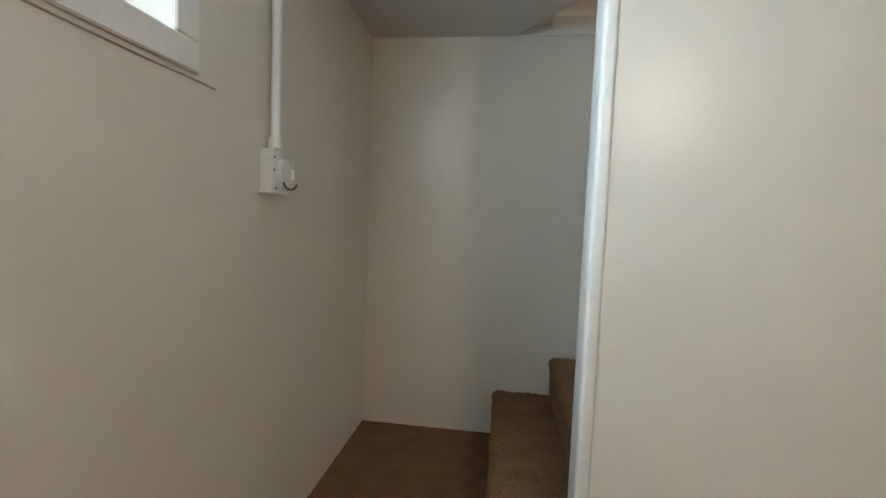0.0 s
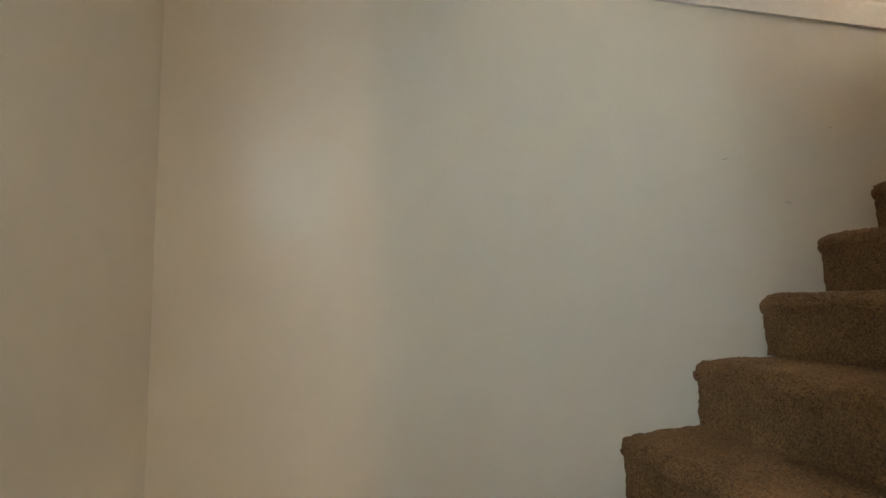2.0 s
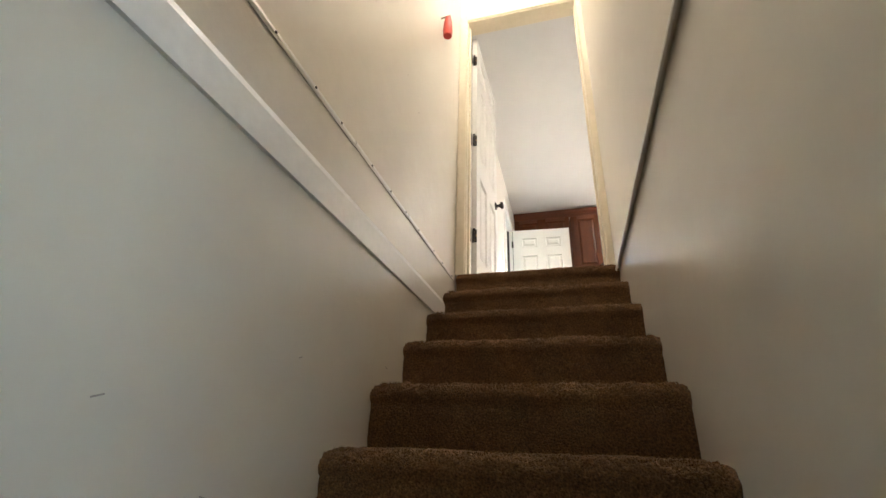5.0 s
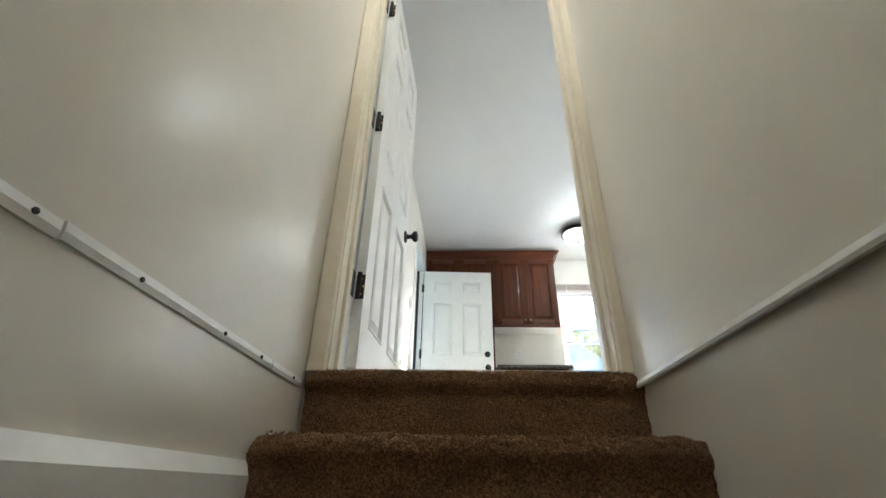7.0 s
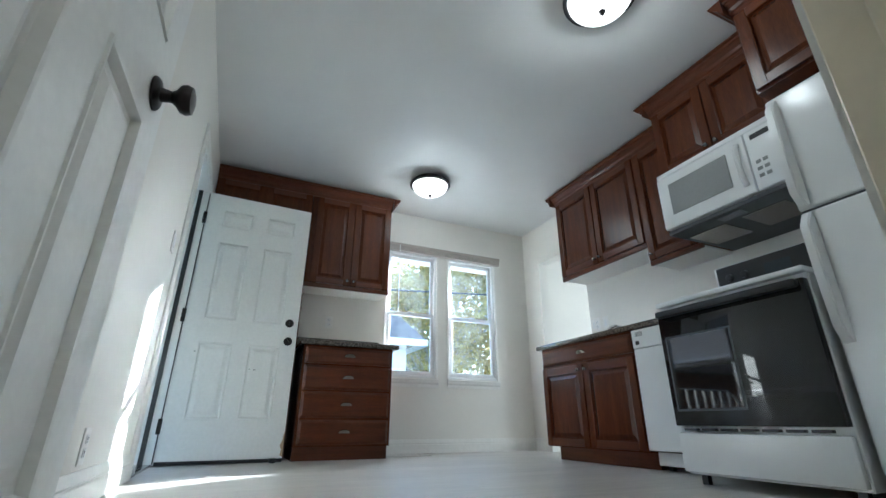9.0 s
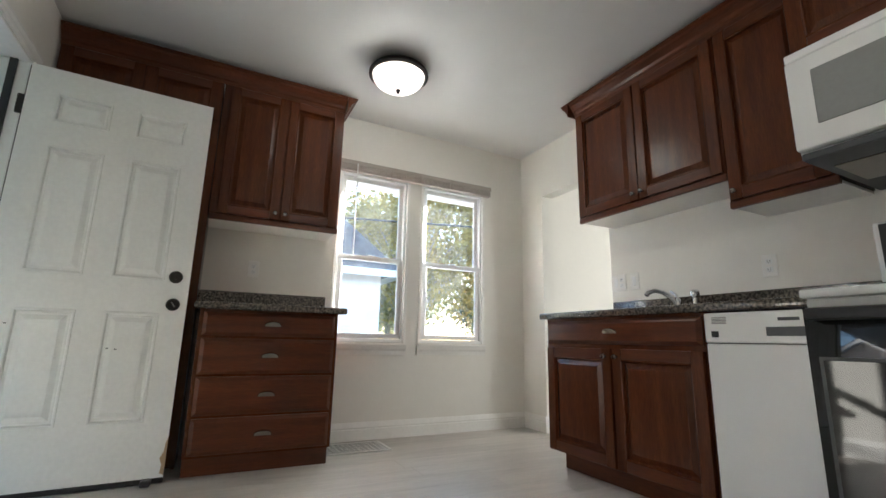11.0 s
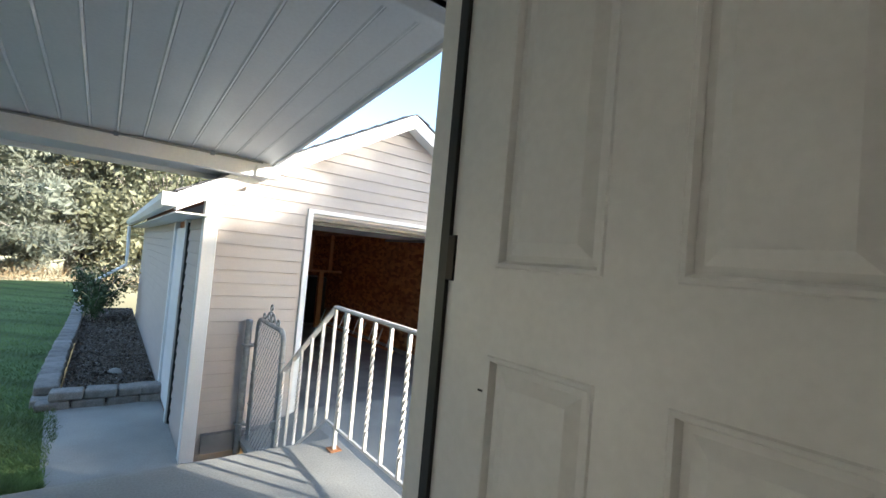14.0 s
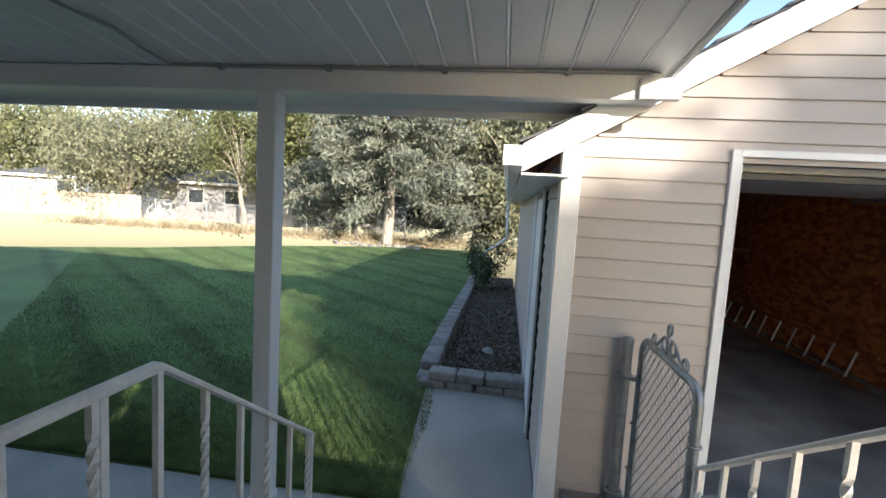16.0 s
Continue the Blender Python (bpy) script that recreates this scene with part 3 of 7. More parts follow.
tube(bm, [(X_W + 0.030, 0.455, -1.072), (X_W + 0.030, 0.455, -0.72), (X_W + 0.030, 0.452, -0.386)], 0.014, 12)
tube(bm, [(X_W + 0.030, 0.455, -1.075), (X_W + 0.030, 0.455, -1.045)], 0.019, 12)
part("conduit", bm, TRIM, jb, smooth=True)
bm = bmesh.new()
tube(bm, [(X_W + 0.072, 0.462 + 0.040 * math.sin(a), -1.165 - 0.022 * math.cos(a)) for a in (-1.35 + 2.7 * k / 10 for k in range(11))], 0.0032, 8)
part("hook", bm, DARKGREY, jb, "small dark wire hook")
for dy, dz in ((0.432, -1.10), (0.432, -1.135), (0.440, -1.185), (0.452, -1.165)):
    bm = lathe(bmesh.new(), [(0.003, 0), (0.003, 0.002), (0.0, 0.002)], Matrix.Translation((X_W + 0.040, dy, dz)) @ Matrix.Rotation(radians(90), 4, 'Y'), 8)
    part("screw_hole", bm, BLACK, jb)
bm = bmesh.new()
lathe(bm, [(0.006, 0), (0.006, 0.003), (0.0, 0.003)], Matrix.Translation((X_W + 0.066, 0.490, -1.115)) @ Matrix.Rotation(radians(90), 4, 'Y'), 8)
box(bm, X_W + 0.066, 0.477, -1.160, X_W + 0.074, 0.489, -1.130, 0.002)
part("toggle", bm, TRIM, jb)

# ---- structure: kitchen ----
XW, XE, YS, YN = 3.24, 7.45, -1.985, 1.525
bm = bmesh.new()
box(bm, XW - 0.12, YS - 0.12, -0.25, XW, 0.575, 2.6)
box(bm, XW - 0.12, 1.405, -0.25, XW, YN + 0.14, 2.6)
box(bm, XW - 0.12, 0.575, 2.06, XW, 1.405, 2.6)
structure("wall_kitchen_west", bm, KWALL, "off-white kitchen wall with the stair doorway", "wall")
bm = bmesh.new()
WIN = ((-0.215, -0.805), (-0.935, -1.545))
WZ0, WZ1 = 0.70, 2.05
box(bm, XE, WIN[0][0], -0.25, XE + 0.15, YN + 0.14, 2.6)
box(bm, XE, WIN[1][0], -0.25, XE + 0.15, WIN[0][1], 2.6)
box(bm, XE, -4.9, -0.25, XE + 0.15, WIN[1][1], 2.6)
for a, b in WIN:
    box(bm, XE, b, -0.25, XE + 0.15, a, WZ0)
    box(bm, XE, b, WZ1, XE + 0.15, a, 2.6)
structure("wall_kitchen_east", bm, KWALL, "off-white kitchen wall with two sash windows", "wall")
bm = bmesh.new()
box(bm, XW, YS - 0.12, -0.25, 6.40, YS, 2.6)
box(bm, 7.16, YS - 0.12, -0.25, XE, YS, 2.6)
box(bm, 6.40, YS - 0.12, 2.03, 7.16, YS, 2.6)
structure("wall_kitchen_south", bm, KWALL, "off-white kitchen wall with an opening to the next room", "wall")
DX0, DX1 = 6.055, 6.865
bm = bmesh.new()
box(bm, XW, YN, -0.25, DX0 - 0.03, YN + 0.14, 2.6)
box(bm, DX1 + 0.03, YN, -0.25, XE, YN + 0.14, 2.6)
box(bm, DX0 - 0.03, YN, 2.09, DX1 + 0.03, YN + 0.14, 2.6)
box(bm, DX0 - 0.03, YN, -0.25, DX1 + 0.03, YN + 0.14, -0.03)
structure("wall_kitchen_north", bm, KWALL, "off-white kitchen wall with the back door", "wall")
structure("ceiling_kitchen", one(XW - 0.12, -4.9, Z_CEIL, XE + 0.15, YN + 0.14, 2.6), CEIL, "smooth white kitchen ceiling", "ceiling")
# the next room
structure("wall_dining_south", one(3.0, -5.02, -0.25, XE + 0.15, -4.9, 2.6), KWALL, "cream wall of the next room", "wall")
structure("wall_dining_west", one(4.3, -4.9, -0.25, 4.42, YS - 0.12, 2.6), KWALL, "cream wall of the next room", "wall")
floor = structure("floor_kitchen", one(XW, -4.9, -0.20, XE, YN, -0.006), VINYL, "pale grey wood-look vinyl plank floor", "floor")

# door frames
bm = bmesh.new()
box(bm, XW - 0.125, 0.575, -0.03, XW + 0.004, 0.597, 2.06, 0.002)
box(bm, XW - 0.125, 1.383, -0.03, XW + 0.004, 1.405, 2.06, 0.002)
box(bm, XW - 0.125, 0.597, 2.038, XW + 0.004, 1.383, 2.06, 0.002)
box(bm, XW - 0.075, 0.597, -0.02, XW - 0.042, 0.609, 2.038, 0.002)
box(bm, XW - 0.075, 1.371, -0.02, XW - 0.042, 1.383, 2.038, 0.002)
structure("door_frame_stair", bm, CREAM, "cream painted jambs of the stair doorway", "door frame")
CAS = [(0, 0), (0.014, 0), (0.018, 0.012), (0.013, 0.020), (0.016, 0.045), (0.010, 0.056), (0, 0.056)]
bm = bmesh.new()
box(bm, XW - 0.138, 1.388, -0.04, XW - 0.12, 1.443, 2.10, 0.004)
box(bm, XW - 0.138, 0.557, -0.04, XW - 0.12, 0.592, 2.10, 0.004)
box(bm, XW - 0.138, 0.592, 2.045, XW - 0.12, 1.388, 2.10, 0.004)
structure("trim_stair_casing", bm, CREAM, "cream casing round the stair doorway", "trim")
bm = bmesh.new()
sweep(bm, CAS, (XW, 0.585, 0), (XW, 0.585, 2.10), (1, 0, 0), (0, -1, 0))
sweep(bm, CAS, (XW, 1.395, 0), (XW, 1.395, 2.10), (1, 0, 0), (0, 1, 0))
sweep(bm, CAS, (XW, 0.53, 2.05), (XW, 1.45, 2.05), (1, 0, 0), (0, 0, 1))
structure("trim_kitchen_casing", bm, TRIM, "white casing round the stair doorway", "trim")
part("strike_plate", one(XW - 0.05, 0.596, 0.83, XW - 0.012, 0.599, 0.89), BRONZE, tagged(bpy.data.objects["door_frame_stair"]))
# carpet-to-floor edge
structure("trim_threshold_stair", one(3.10, 0.56, -0.10, XW - 0.001, 1.42, -0.040, 0.004), CARPET, "carpet edge at the top of the stair", "threshold")

bm = bmesh.new()
box(bm, DX0 - 0.03, YN - 0.004, -0.03, DX0, YN + 0.16, 2.06, 0.002)
box(bm, DX1, YN - 0.004, -0.03, DX1 + 0.03, YN + 0.16, 2.06, 0.002)
box(bm, DX0 - 0.03, YN - 0.004, 2.06, DX1 + 0.03, YN + 0.16, 2.09, 0.002)
structure("door_frame_back", bm, TRIM, "white painted jambs of the back door", "door frame")
bm = bmesh.new()
box(bm, DX1 - 0.012, YN + 0.045, 0.0, DX1 - 0.0005, YN + 0.075, 2.06)
box(bm, DX0 + 0.0005, YN + 0.060, 0.0, DX0 + 0.006, YN + 0.070, 2.06)
structure("weather_strip", bm, BLACK, "black rubber weather strip of the back door", "weather strip")
# solid black strip stands in for the shade in the hinge gap
bm = bmesh.new()
box(bm, DX1 + 0.003, YN - 0.010, 0.01, DX1 + 0.016, YN - 0.004, 2.05)
structure("hinge_gap_shade", bm, BLACK, "black strip standing in for the shade in the hinge gap", "trim")
CAS2 = [(0, 0), (0.016, 0), (0.020, 0.010), (0.012, 0.018), (0.012, 0.030), (0.019, 0.042), (0.015, 0.062), (0.008, 0.070), (0, 0.070)]
bm = bmesh.new()
sweep(bm, CAS2, (DX0 - 0.012, YN, 0), (DX0 - 0.012, YN, 2.075), (0, -1, 0), (-1, 0, 0))
sweep(bm, CAS2, (DX1 + 0.018, YN, 0), (DX1 + 0.018, YN, 2.075), (0, -1, 0), (1, 0, 0))
sweep(bm, CAS2, (DX0 - 0.082, YN, 2.075), (DX1 + 0.088, YN, 2.075), (0, -1, 0), (0, 0, 1))
structure("trim_back_casing", bm, TRIM, "white moulded casing round the back door", "trim")
structure("trim_threshold_back", one(DX0, YN - 0.005, -0.03, DX1, YN + 0.17, 0.012, 0.005), NICKEL, "worn metal threshold of the back door", "threshold")

# baseboards
BASE = [(0, 0), (0.014, 0), (0.014, 0.075), (0.010, 0.082), (0.013, 0.090), (0.008, 0.110), (0.004, 0.125), (0, 0.125)]
bm = bmesh.new()
sweep(bm, BASE, (XE, -0.10, 0), (XE, YS, 0), (-1, 0, 0), (0, 0, 1))
sweep(bm, BASE, (XE, YS, 0), (7.155, YS, 0), (0, 1, 0), (0, 0, 1))
sweep(bm, BASE, (7.16, YS + 0.014, 0), (7.16, YS - 0.134, 0), (-1, 0, 0), (0, 0, 1))
sweep(bm, BASE, (XW + 0.02, YN, 0), (DX0 - 0.085, YN, 0), (0, -1, 0), (0, 0, 1))
sweep(bm, BASE, (XE, -2.12, 0), (XE, -4.9, 0), (-1, 0, 0), (0, 0, 1))
sweep(bm, BASE, (4.42, -4.9, 0), (XE, -4.9, 0), (0, 1, 0), (0, 0, 1))
structure("baseboard", bm, TRIM, "tall white moulded baseboard", "baseboard")
# worn vertical corner bead at the opening
structure("trim_opening_edge", one(7.150, YS - 0.12, 0.13, 7.158, YS + 0.003, 2.03, 0.002), KWALL, "painted edge of the room opening", "trim")


# ---- windows ----
def sash_window(name, y0, y1, label):
    w = thing(name, (XE + 0.05, (y0 + y1) / 2, WZ0), label, "window", "kitchen windows", "structure")
    xo0, xo1 = XE + 0.012, XE + 0.09

    def ring(bm, a0, a1, z0, z1, t, x0, x1):
        box(bm, x0, a1, z0, x1, a0, z0 + t, 0.003)
        box(bm, x0, a1, z1 - t, x1, a0, z1, 0.003)
        box(bm, x0, a1, z0 + t, x1, a1 + t, z1 - t, 0.003)
        box(bm, x0, a0 - t, z0 + t, x1, a0, z1 - t, 0.003)
        return bm
    part("window_frame", ring(bmesh.new(), y0, y1, WZ0, WZ1, 0.030, xo0, xo1), VINYLW, w)
    mid = 1.352
    lower = part("sash", ring(bmesh.new(), y0 - 0.031, y1 + 0.031, WZ0 + 0.031, mid + 0.018, 0.036, xo0 + 0.010, xo0 + 0.038), VINYLW, w)
    upper = part("sash", ring(bmesh.new(), y0 - 0.031, y1 + 0.031, mid - 0.018, WZ1 - 0.031, 0.034, xo0 + 0.042, xo0 + 0.070), VINYLW, w)
    for sash, z0, z1, x in ((lower, WZ0 + 0.066, mid - 0.017, xo0 + 0.024), (upper, mid + 0.015, WZ1 - 0.064, xo0 + 0.056)):
        g = part("pane", one(x - 0.002, y1 + 0.066, z0, x + 0.002, y0 - 0.066, z1), GLASS, sash)
        g.visible_shadow = False
    bm = bmesh.new()
    box(bm, xo0 + 0.004, (y0 + y1) / 2 - 0.03, mid + 0.012, xo0 + 0.03, (y0 + y1) / 2 + 0.03, mid + 0.026, 0.004)
    part("lock", bm, VINYLW, w)
    bm = bmesh.new()
    sweep(bm, [(0, 0), (0.010, 0), (0.012, 0.030), (0.022, 0.045), (0.026, 0.070), (0.034, 0.072), (0.034, 0.086), (0, 0.086)],
          (XE, y0 + 0.012, WZ0 - 0.092), (XE, y1 - 0.012, WZ0 - 0.092), (-1, 0, 0), (0, 0, 1))
    part("window_sill", bm, TRIM, w)
    bm = bmesh.new()
    for y in (y0, y1):
        box(bm, XE - 0.006, y - 0.012, WZ0, XE + 0.012, y + 0.012, WZ1 + 0.01, 0.002)
    part("casing", bm, TRIM, w)


sash_window("window_1", *WIN[0], "white vinyl sash window with smudged panes beside the cupboard")
sash_window("window_2", *WIN[1], "white vinyl sash window with smudged panes near the corner")
bl = thing("window_blind", (7.41, -0.89, 2.06), "raised grey mini blind stacked above both windows", "blind")
part("head_rail", one(7.395, -1.60, 2.082, 7.449, -0.185, 2.118, 0.004), BLINDM, bl)
for k in range(7):
    part("slat", one(7.398 + 0.001 * (k % 2), -1.592, 2.044 + k * 0.0052, 7.444, -0.190, 2.0475 + k * 0.0052), BLINDM, bl)
part("bottom_rail", one(7.396, -1.594, 2.030, 7.446, -0.188, 2.041, 0.003), BLINDM, bl)
for y in (-0.34, -0.62, -0.90, -1.18, -1.46):
    part("ladder_tape", one(7.391, y - 0.010, 2.030, 7.396, y + 0.010, 2.116), BLINDM, bl)
part("tilt_wand", tube(bmesh.new(), [(7.392, -0.335, 2.09), (7.388, -0.336, 1.72), (7.390, -0.338, 1.34)], 0.0045, 8), VINYLW, bl, "clear white tilt wand")


# ---- doors ----
def panel_door(name, m, width, height, t, label, kind="structure", st=0.118, rows=((0.275, 0.815), (0.985, 1.615), (1.745, 1.895))):
    """Six panels; local u across from the hinge, v up, w out of the seen face."""
    d = thing(name, m.translation.copy(), label, "door", kind=kind)
    mu = 0.112
    pw = (width - 2 * st - mu) / 2
    cols = ((st, st + pw), (st + pw + mu, width - st))
    for u0, u1 in ((0, st), (st + pw, st + pw + mu), (width - st, width)):
        part("stile", placed(one(u0, 0, -t, u1, height, 0), m), DOORW, d)
    zs = [0] + [z for r in rows for z in r] + [height]
    for u0, u1 in cols:
        for a, b in zip(zs[::2], zs[1::2]):
            part("rail", placed(one(u0, a, -t, u1, b, 0), m), DOORW, d)
    for u0, u1 in cols:
        for a, b in rows:
            bm = fielded(bmesh.new(), u0, a, u1, b, 0)
            back = fielded(bmesh.new(), u0, a, u1, b, 0)
            back.transform(Matrix.Translation((0, 0, -t)) @ Matrix.Scale(-1, 4, (0, 0, 1)))
            tmp = bpy.data.meshes.new("tmp")
            back.to_mesh(tmp)
            back.free()
            bm.from_mesh(tmp)
            bpy.data.meshes.remove(tmp)
            part("panel", placed(bm, m), DOORW, d)
    return d


def knob(d, m, u, v, name="door_knob", key=False):
    mm = m @ Matrix.Translation((u, v, 0))
    k = part(name, lathe(bmesh.new(), [(0.033, 0), (0.033, 0.004), (0.028, 0.009), (0.014, 0.012), (0.011, 0.030), (0.016, 0.038), (0.027, 0.046), (0.030, 0.056), (0.026, 0.066), (0.012, 0.070), (0.0, 0.070)] if not key else
                         [(0.033, 0), (0.033, 0.006), (0.029, 0.012), (0.026, 0.016), (0.022, 0.016), (0.0, 0.015)], mm), BRONZE, d, smooth=True)
    return k


def hinge(d, m, v):
    h = part("hinge", placed(one(-0.0025, v - 0.045, -0.030, 0.0005, v + 0.045, 0.0005, 0.001), m), BRONZE, d)
    bm = tube(bmesh.new(), [(-0.014, v - 0.047, -0.016), (-0.014, v + 0.047, -0.016)], 0.008, 10)
    part("pin", placed(bm, m), BRONZE, h)
    return h


# door at the head of the stair, folded back along the kitchen wall
ms = north(3.276, 1.347, 0.012) @ Matrix.Rotation(radians(-2.0), 4, 'Y')
d1 = panel_door("door_stair", ms, 0.74, 2.02, 0.035, "white six-panel door standing open at the stair head", st=0.100, rows=((0.160, 0.775), (0.960, 1.600), (1.725, 1.900)))
knob(d1, ms, 0.660, 0.852)
for v in (0.275, 1.025, 1.785):
    h = hinge(d1, ms, v)
    # leaf let into the jamb, with brass screws
    part("jamb_leaf", one(XW - 0.034, 1.3785, v + 0.012 - 0.045, XW + 0.022, 1.3825, v + 0.012 + 0.045, 0.001), BRONZE, h)
    bm = bmesh.new()
    for k in range(3):
        lathe(bm, [(0.0045, 0), (0.0045, 0.0015), (0, 0.0015)], Matrix.Translation((3.2735, 1.352 + 0.008 - 0.010 * (k % 2), v + 0.012 - 0.028 + 0.028 * k)) @ Matrix.Rotation(radians(-90), 4, 'Y'), 10)
        lathe(bm, [(0.0045, 0), (0.0045, 0.0015), (0, 0.0015)], Matrix.Translation((XW - 0.014 - 0.010 * (k % 2), 1.379, v + 0.012 - 0.028 + 0.028 * k)) @ Matrix.Rotation(radians(90), 4, 'X'), 10)
    part("screw", bm, BRASS, h)
# back door, open into the room
e0 = Vector((6.826, 1.503, 0.018))
e1 = Vector((6.873, 0.692, 0.018))
ux = (e1 - e0).normalized()
me_ = Matrix((ux, Vector((0, 0, 1)), ux.cross(Vector((0, 0, 1))))).transposed().to_4x4()
me_.translation = e0
d2 = panel_door("door_back", me_, 0.812, 2.024, 0.044, "white six-panel steel back door standing open")
knob(d2, me_, 0.748, 0.862, "door_knob", True)
knob(d2, me_, 0.744, 1.008, "deadbolt", True)
for kname, v in (("thumb_turn", 1.008), ("knob_lever", 0.862)):
    bm = one(-0.004, -0.016, 0.015, 0.004, 0.016, 0.024, 0.002)
    bm.transform(me_ @ Matrix.Translation((0.748 if v < 1 else 0.744, v, 0)) @ Matrix.Rotation(radians(35 if v < 1 else 0), 4, 'Z'))
    part(kname, bm, NICKEL if v < 1 else BRONZE, d2)
for v in (0.23, 1.0, 1.80):
    bm = one(-0.028, v - 0.05, -0.012, -0.001, v + 0.05, 0.004, 0.003)
    part("hinge", placed(bm, me_), BRONZE, d2)
part("door_sweep", placed(one(0.0, -0.014, -0.040, 0.812, 0.010, 0.003, 0.002), me_), BLACK, d2)
part("latch", placed(one(0.809, 0.84, -0.030, 0.8135, 0.90, -0.010), me_), NICKEL, d2)
# chipped paint near the bottom corner
bm = bmesh.new()
pts = [(0.812, 0.02), (0.792, 0.03), (0.797, 0.07), (0.785, 0.10), (0.800, 0.13), (0.803, 0.17), (0.812, 0.20)]
bm.faces.new([bm.verts.new((u, v, 0.0012)) for u, v in pts])
part("paint_chip", placed(bm, me_), CHIP, d2, "patch of chipped bare wood")
bm = bmesh.new()
for u, v in ((0.49, 0.632), (0.525, 0.628), (0.10, 0.74)):
    box(bm, u, v, 0.0, u + 0.012, v + 0.004, 0.0012)
part("scuff", placed(bm, me_), BLACK, d2, "small dark scuff marks")
stop = thing("door_stop", (6.865, 0.77, 0.0), "black rubber foot under the open back door", "door stop")
part("wedge", one(6.815, 0.74, 0.0, 6.875, 0.785, 0.030, 0.008, 2), BLACK, stop)


# ---- cabinets ----
def cab_door(parent, m, u0, v0, u1, v1, mat, knob_at=None, w=0.0):
    """A raised-panel cabinet door with mitred rim."""
    fr = 0.058
    d = part("door", placed(one(u0 + 0.002, v0 + 0.002, w, u1 - 0.002, v1 - 0.002, w + 0.006), m), mat, parent)
    for a in ((u0, u0 + fr), (u1 - fr, u1)):
        part("stile", placed(one(a[0], v0, w + 0.0005, a[1], v1, w + 0.020, 0.002), m), mat, d)
    for a in ((v0, v0 + fr), (v1 - fr, v1)):
        part("rail", placed(one(u0 + fr, a[0], w + 0.0005, u1 - fr, a[1], w + 0.0195, 0.002), m), CHERRYH, d)
    bm = raised(bmesh.new(), u0 + fr + 0.012, v0 + fr + 0.012, u1 - fr - 0.012, v1 - fr - 0.012, w + 0.006, w + 0.017, 0.026)
    part("door_panel", placed(bm, m), mat, d)
    if u1 - u0 > 0.2:
        bm = bmesh.new()
        for a, b in (((u0 + fr, v0 + fr), (u1 - fr, v0 + fr)), ((u0 + fr, v1 - fr), (u1 - fr, v1 - fr)), ((u0 + fr, v0 + fr), (u0 + fr, v1 - fr)), ((u1 - fr, v0 + fr), (u1 - fr, v1 - fr))):
            tube(bm, [(*a, w + 0.016), (*b, w + 0.016)], 0.006, 6)
        part("bead", placed(bm, m), mat, d)
    if knob_at:
        bm = lathe(bmesh.new(), [(0.008, 0), (0.006, 0.010), (0.011, 0.016), (0.014, 0.022), (0.011, 0.027), (0, 0.028)], m @ Matrix.Translation((*knob_at, w + 0.020)), 14)
        part("knob", bm, NICKEL, d, "small antique nickel knob", smooth=True)
    return d


def cup_pull(parent, m, u, v, w):
    n, rings = 10, []
    bm = bmesh.new()
    for j in range(5):
        f = j / 4
        rings.append([bm.verts.new((u + 0.048 * (1 - 0.12 * f) * math.cos(math.pi * k / n), v - 0.008 + (0.030 - 0.006 * f) * math.sin(math.pi * k / n) ** 0.8, w + 0.022 * math.sin(f * 1.57) * (0.25 + 0.75 * math.sin(math.pi * k / n)))) for k in range(n + 1)])
    for a, b in zip(rings, rings[1:]):
        for k in range(n):
            bm.faces.new((a[k], a[k + 1], b[k + 1], b[k]))
    bm.faces.new(rings[-1])
    p = part("cup_pull", placed(bm, m), NICKEL, parent, "antique nickel cup pull", smooth=True)
    return p


def drawer(parent, m, u0, v0, u1, v1, w=0.0):
    bm = box(bmesh.new(), u0, v0, w, u1, v1, w + 0.012, 0.003)
    raised(bm, u0 + 0.004, v0 + 0.004, u1 - 0.004, v1 - 0.004, w + 0.012, w + 0.021, 0.016)
    d = part("drawer_front", placed(bm, m), CHERRYH, parent)
    cup_pull(d, m, (u0 + u1) / 2, (v0 + v1) / 2, w + 0.021)
    return d


CROWN = [(0, 0), (0.008, 0), (0.010, 0.022), (0.020, 0.030), (0.026, 0.048), (0.048, 0.070), (0.056, 0.074), (0.058, 0.090), (0.072, 0.096), (0.072, 0.106), (0, 0.106)]


def crown(parent, a, b, out, ret_a=False, ret_b=False):
    bm = sweep(bmesh.new(), CROWN, a, b, out, (0, 0, 1))
    return part("crown_moulding", bm, CHERRYH, parent)


# drawer unit under the east window
m = east(6.880, 0.625, 0.0)
du = thing("drawer_cabinet", (7.1, 0.24, 0.0), "dark cherry base cabinet with four drawers", "cabinet")
part("body", one(6.880, -0.132, 0.10, 7.449, 0.625, 0.868, 0.001), CHERRY, du)
part("toe_kick", one(6.930, -0.128, 0.0, 7.449, 0.622, 0.10), CHERRYH, du)
for v0, v1 in ((0.725, 0.855), (0.520, 0.712), (0.308, 0.507), (0.112, 0.295)):
    drawer(du, m, 0.020, v0, 0.737, v1)
part("stile", one(6.874, 0.612, 0.10, 6.880, 0.625, 0.868), CHERRY, du)
ct = thing("worktop_east", (7.13, 0.23, 0.87), "speckled dark granite worktop on the drawer cabinet", "worktop")
bm = one(6.825, -0.177, 0.868, 7.449, 0.655, 0.906, 0.010, 3)
part("slab", bm, GRANITE, ct, smooth=True)
part("backsplash", one(7.428, -0.163, 0.906, 7.449, 0.656, 1.020, 0.004), GRANITE, ct)

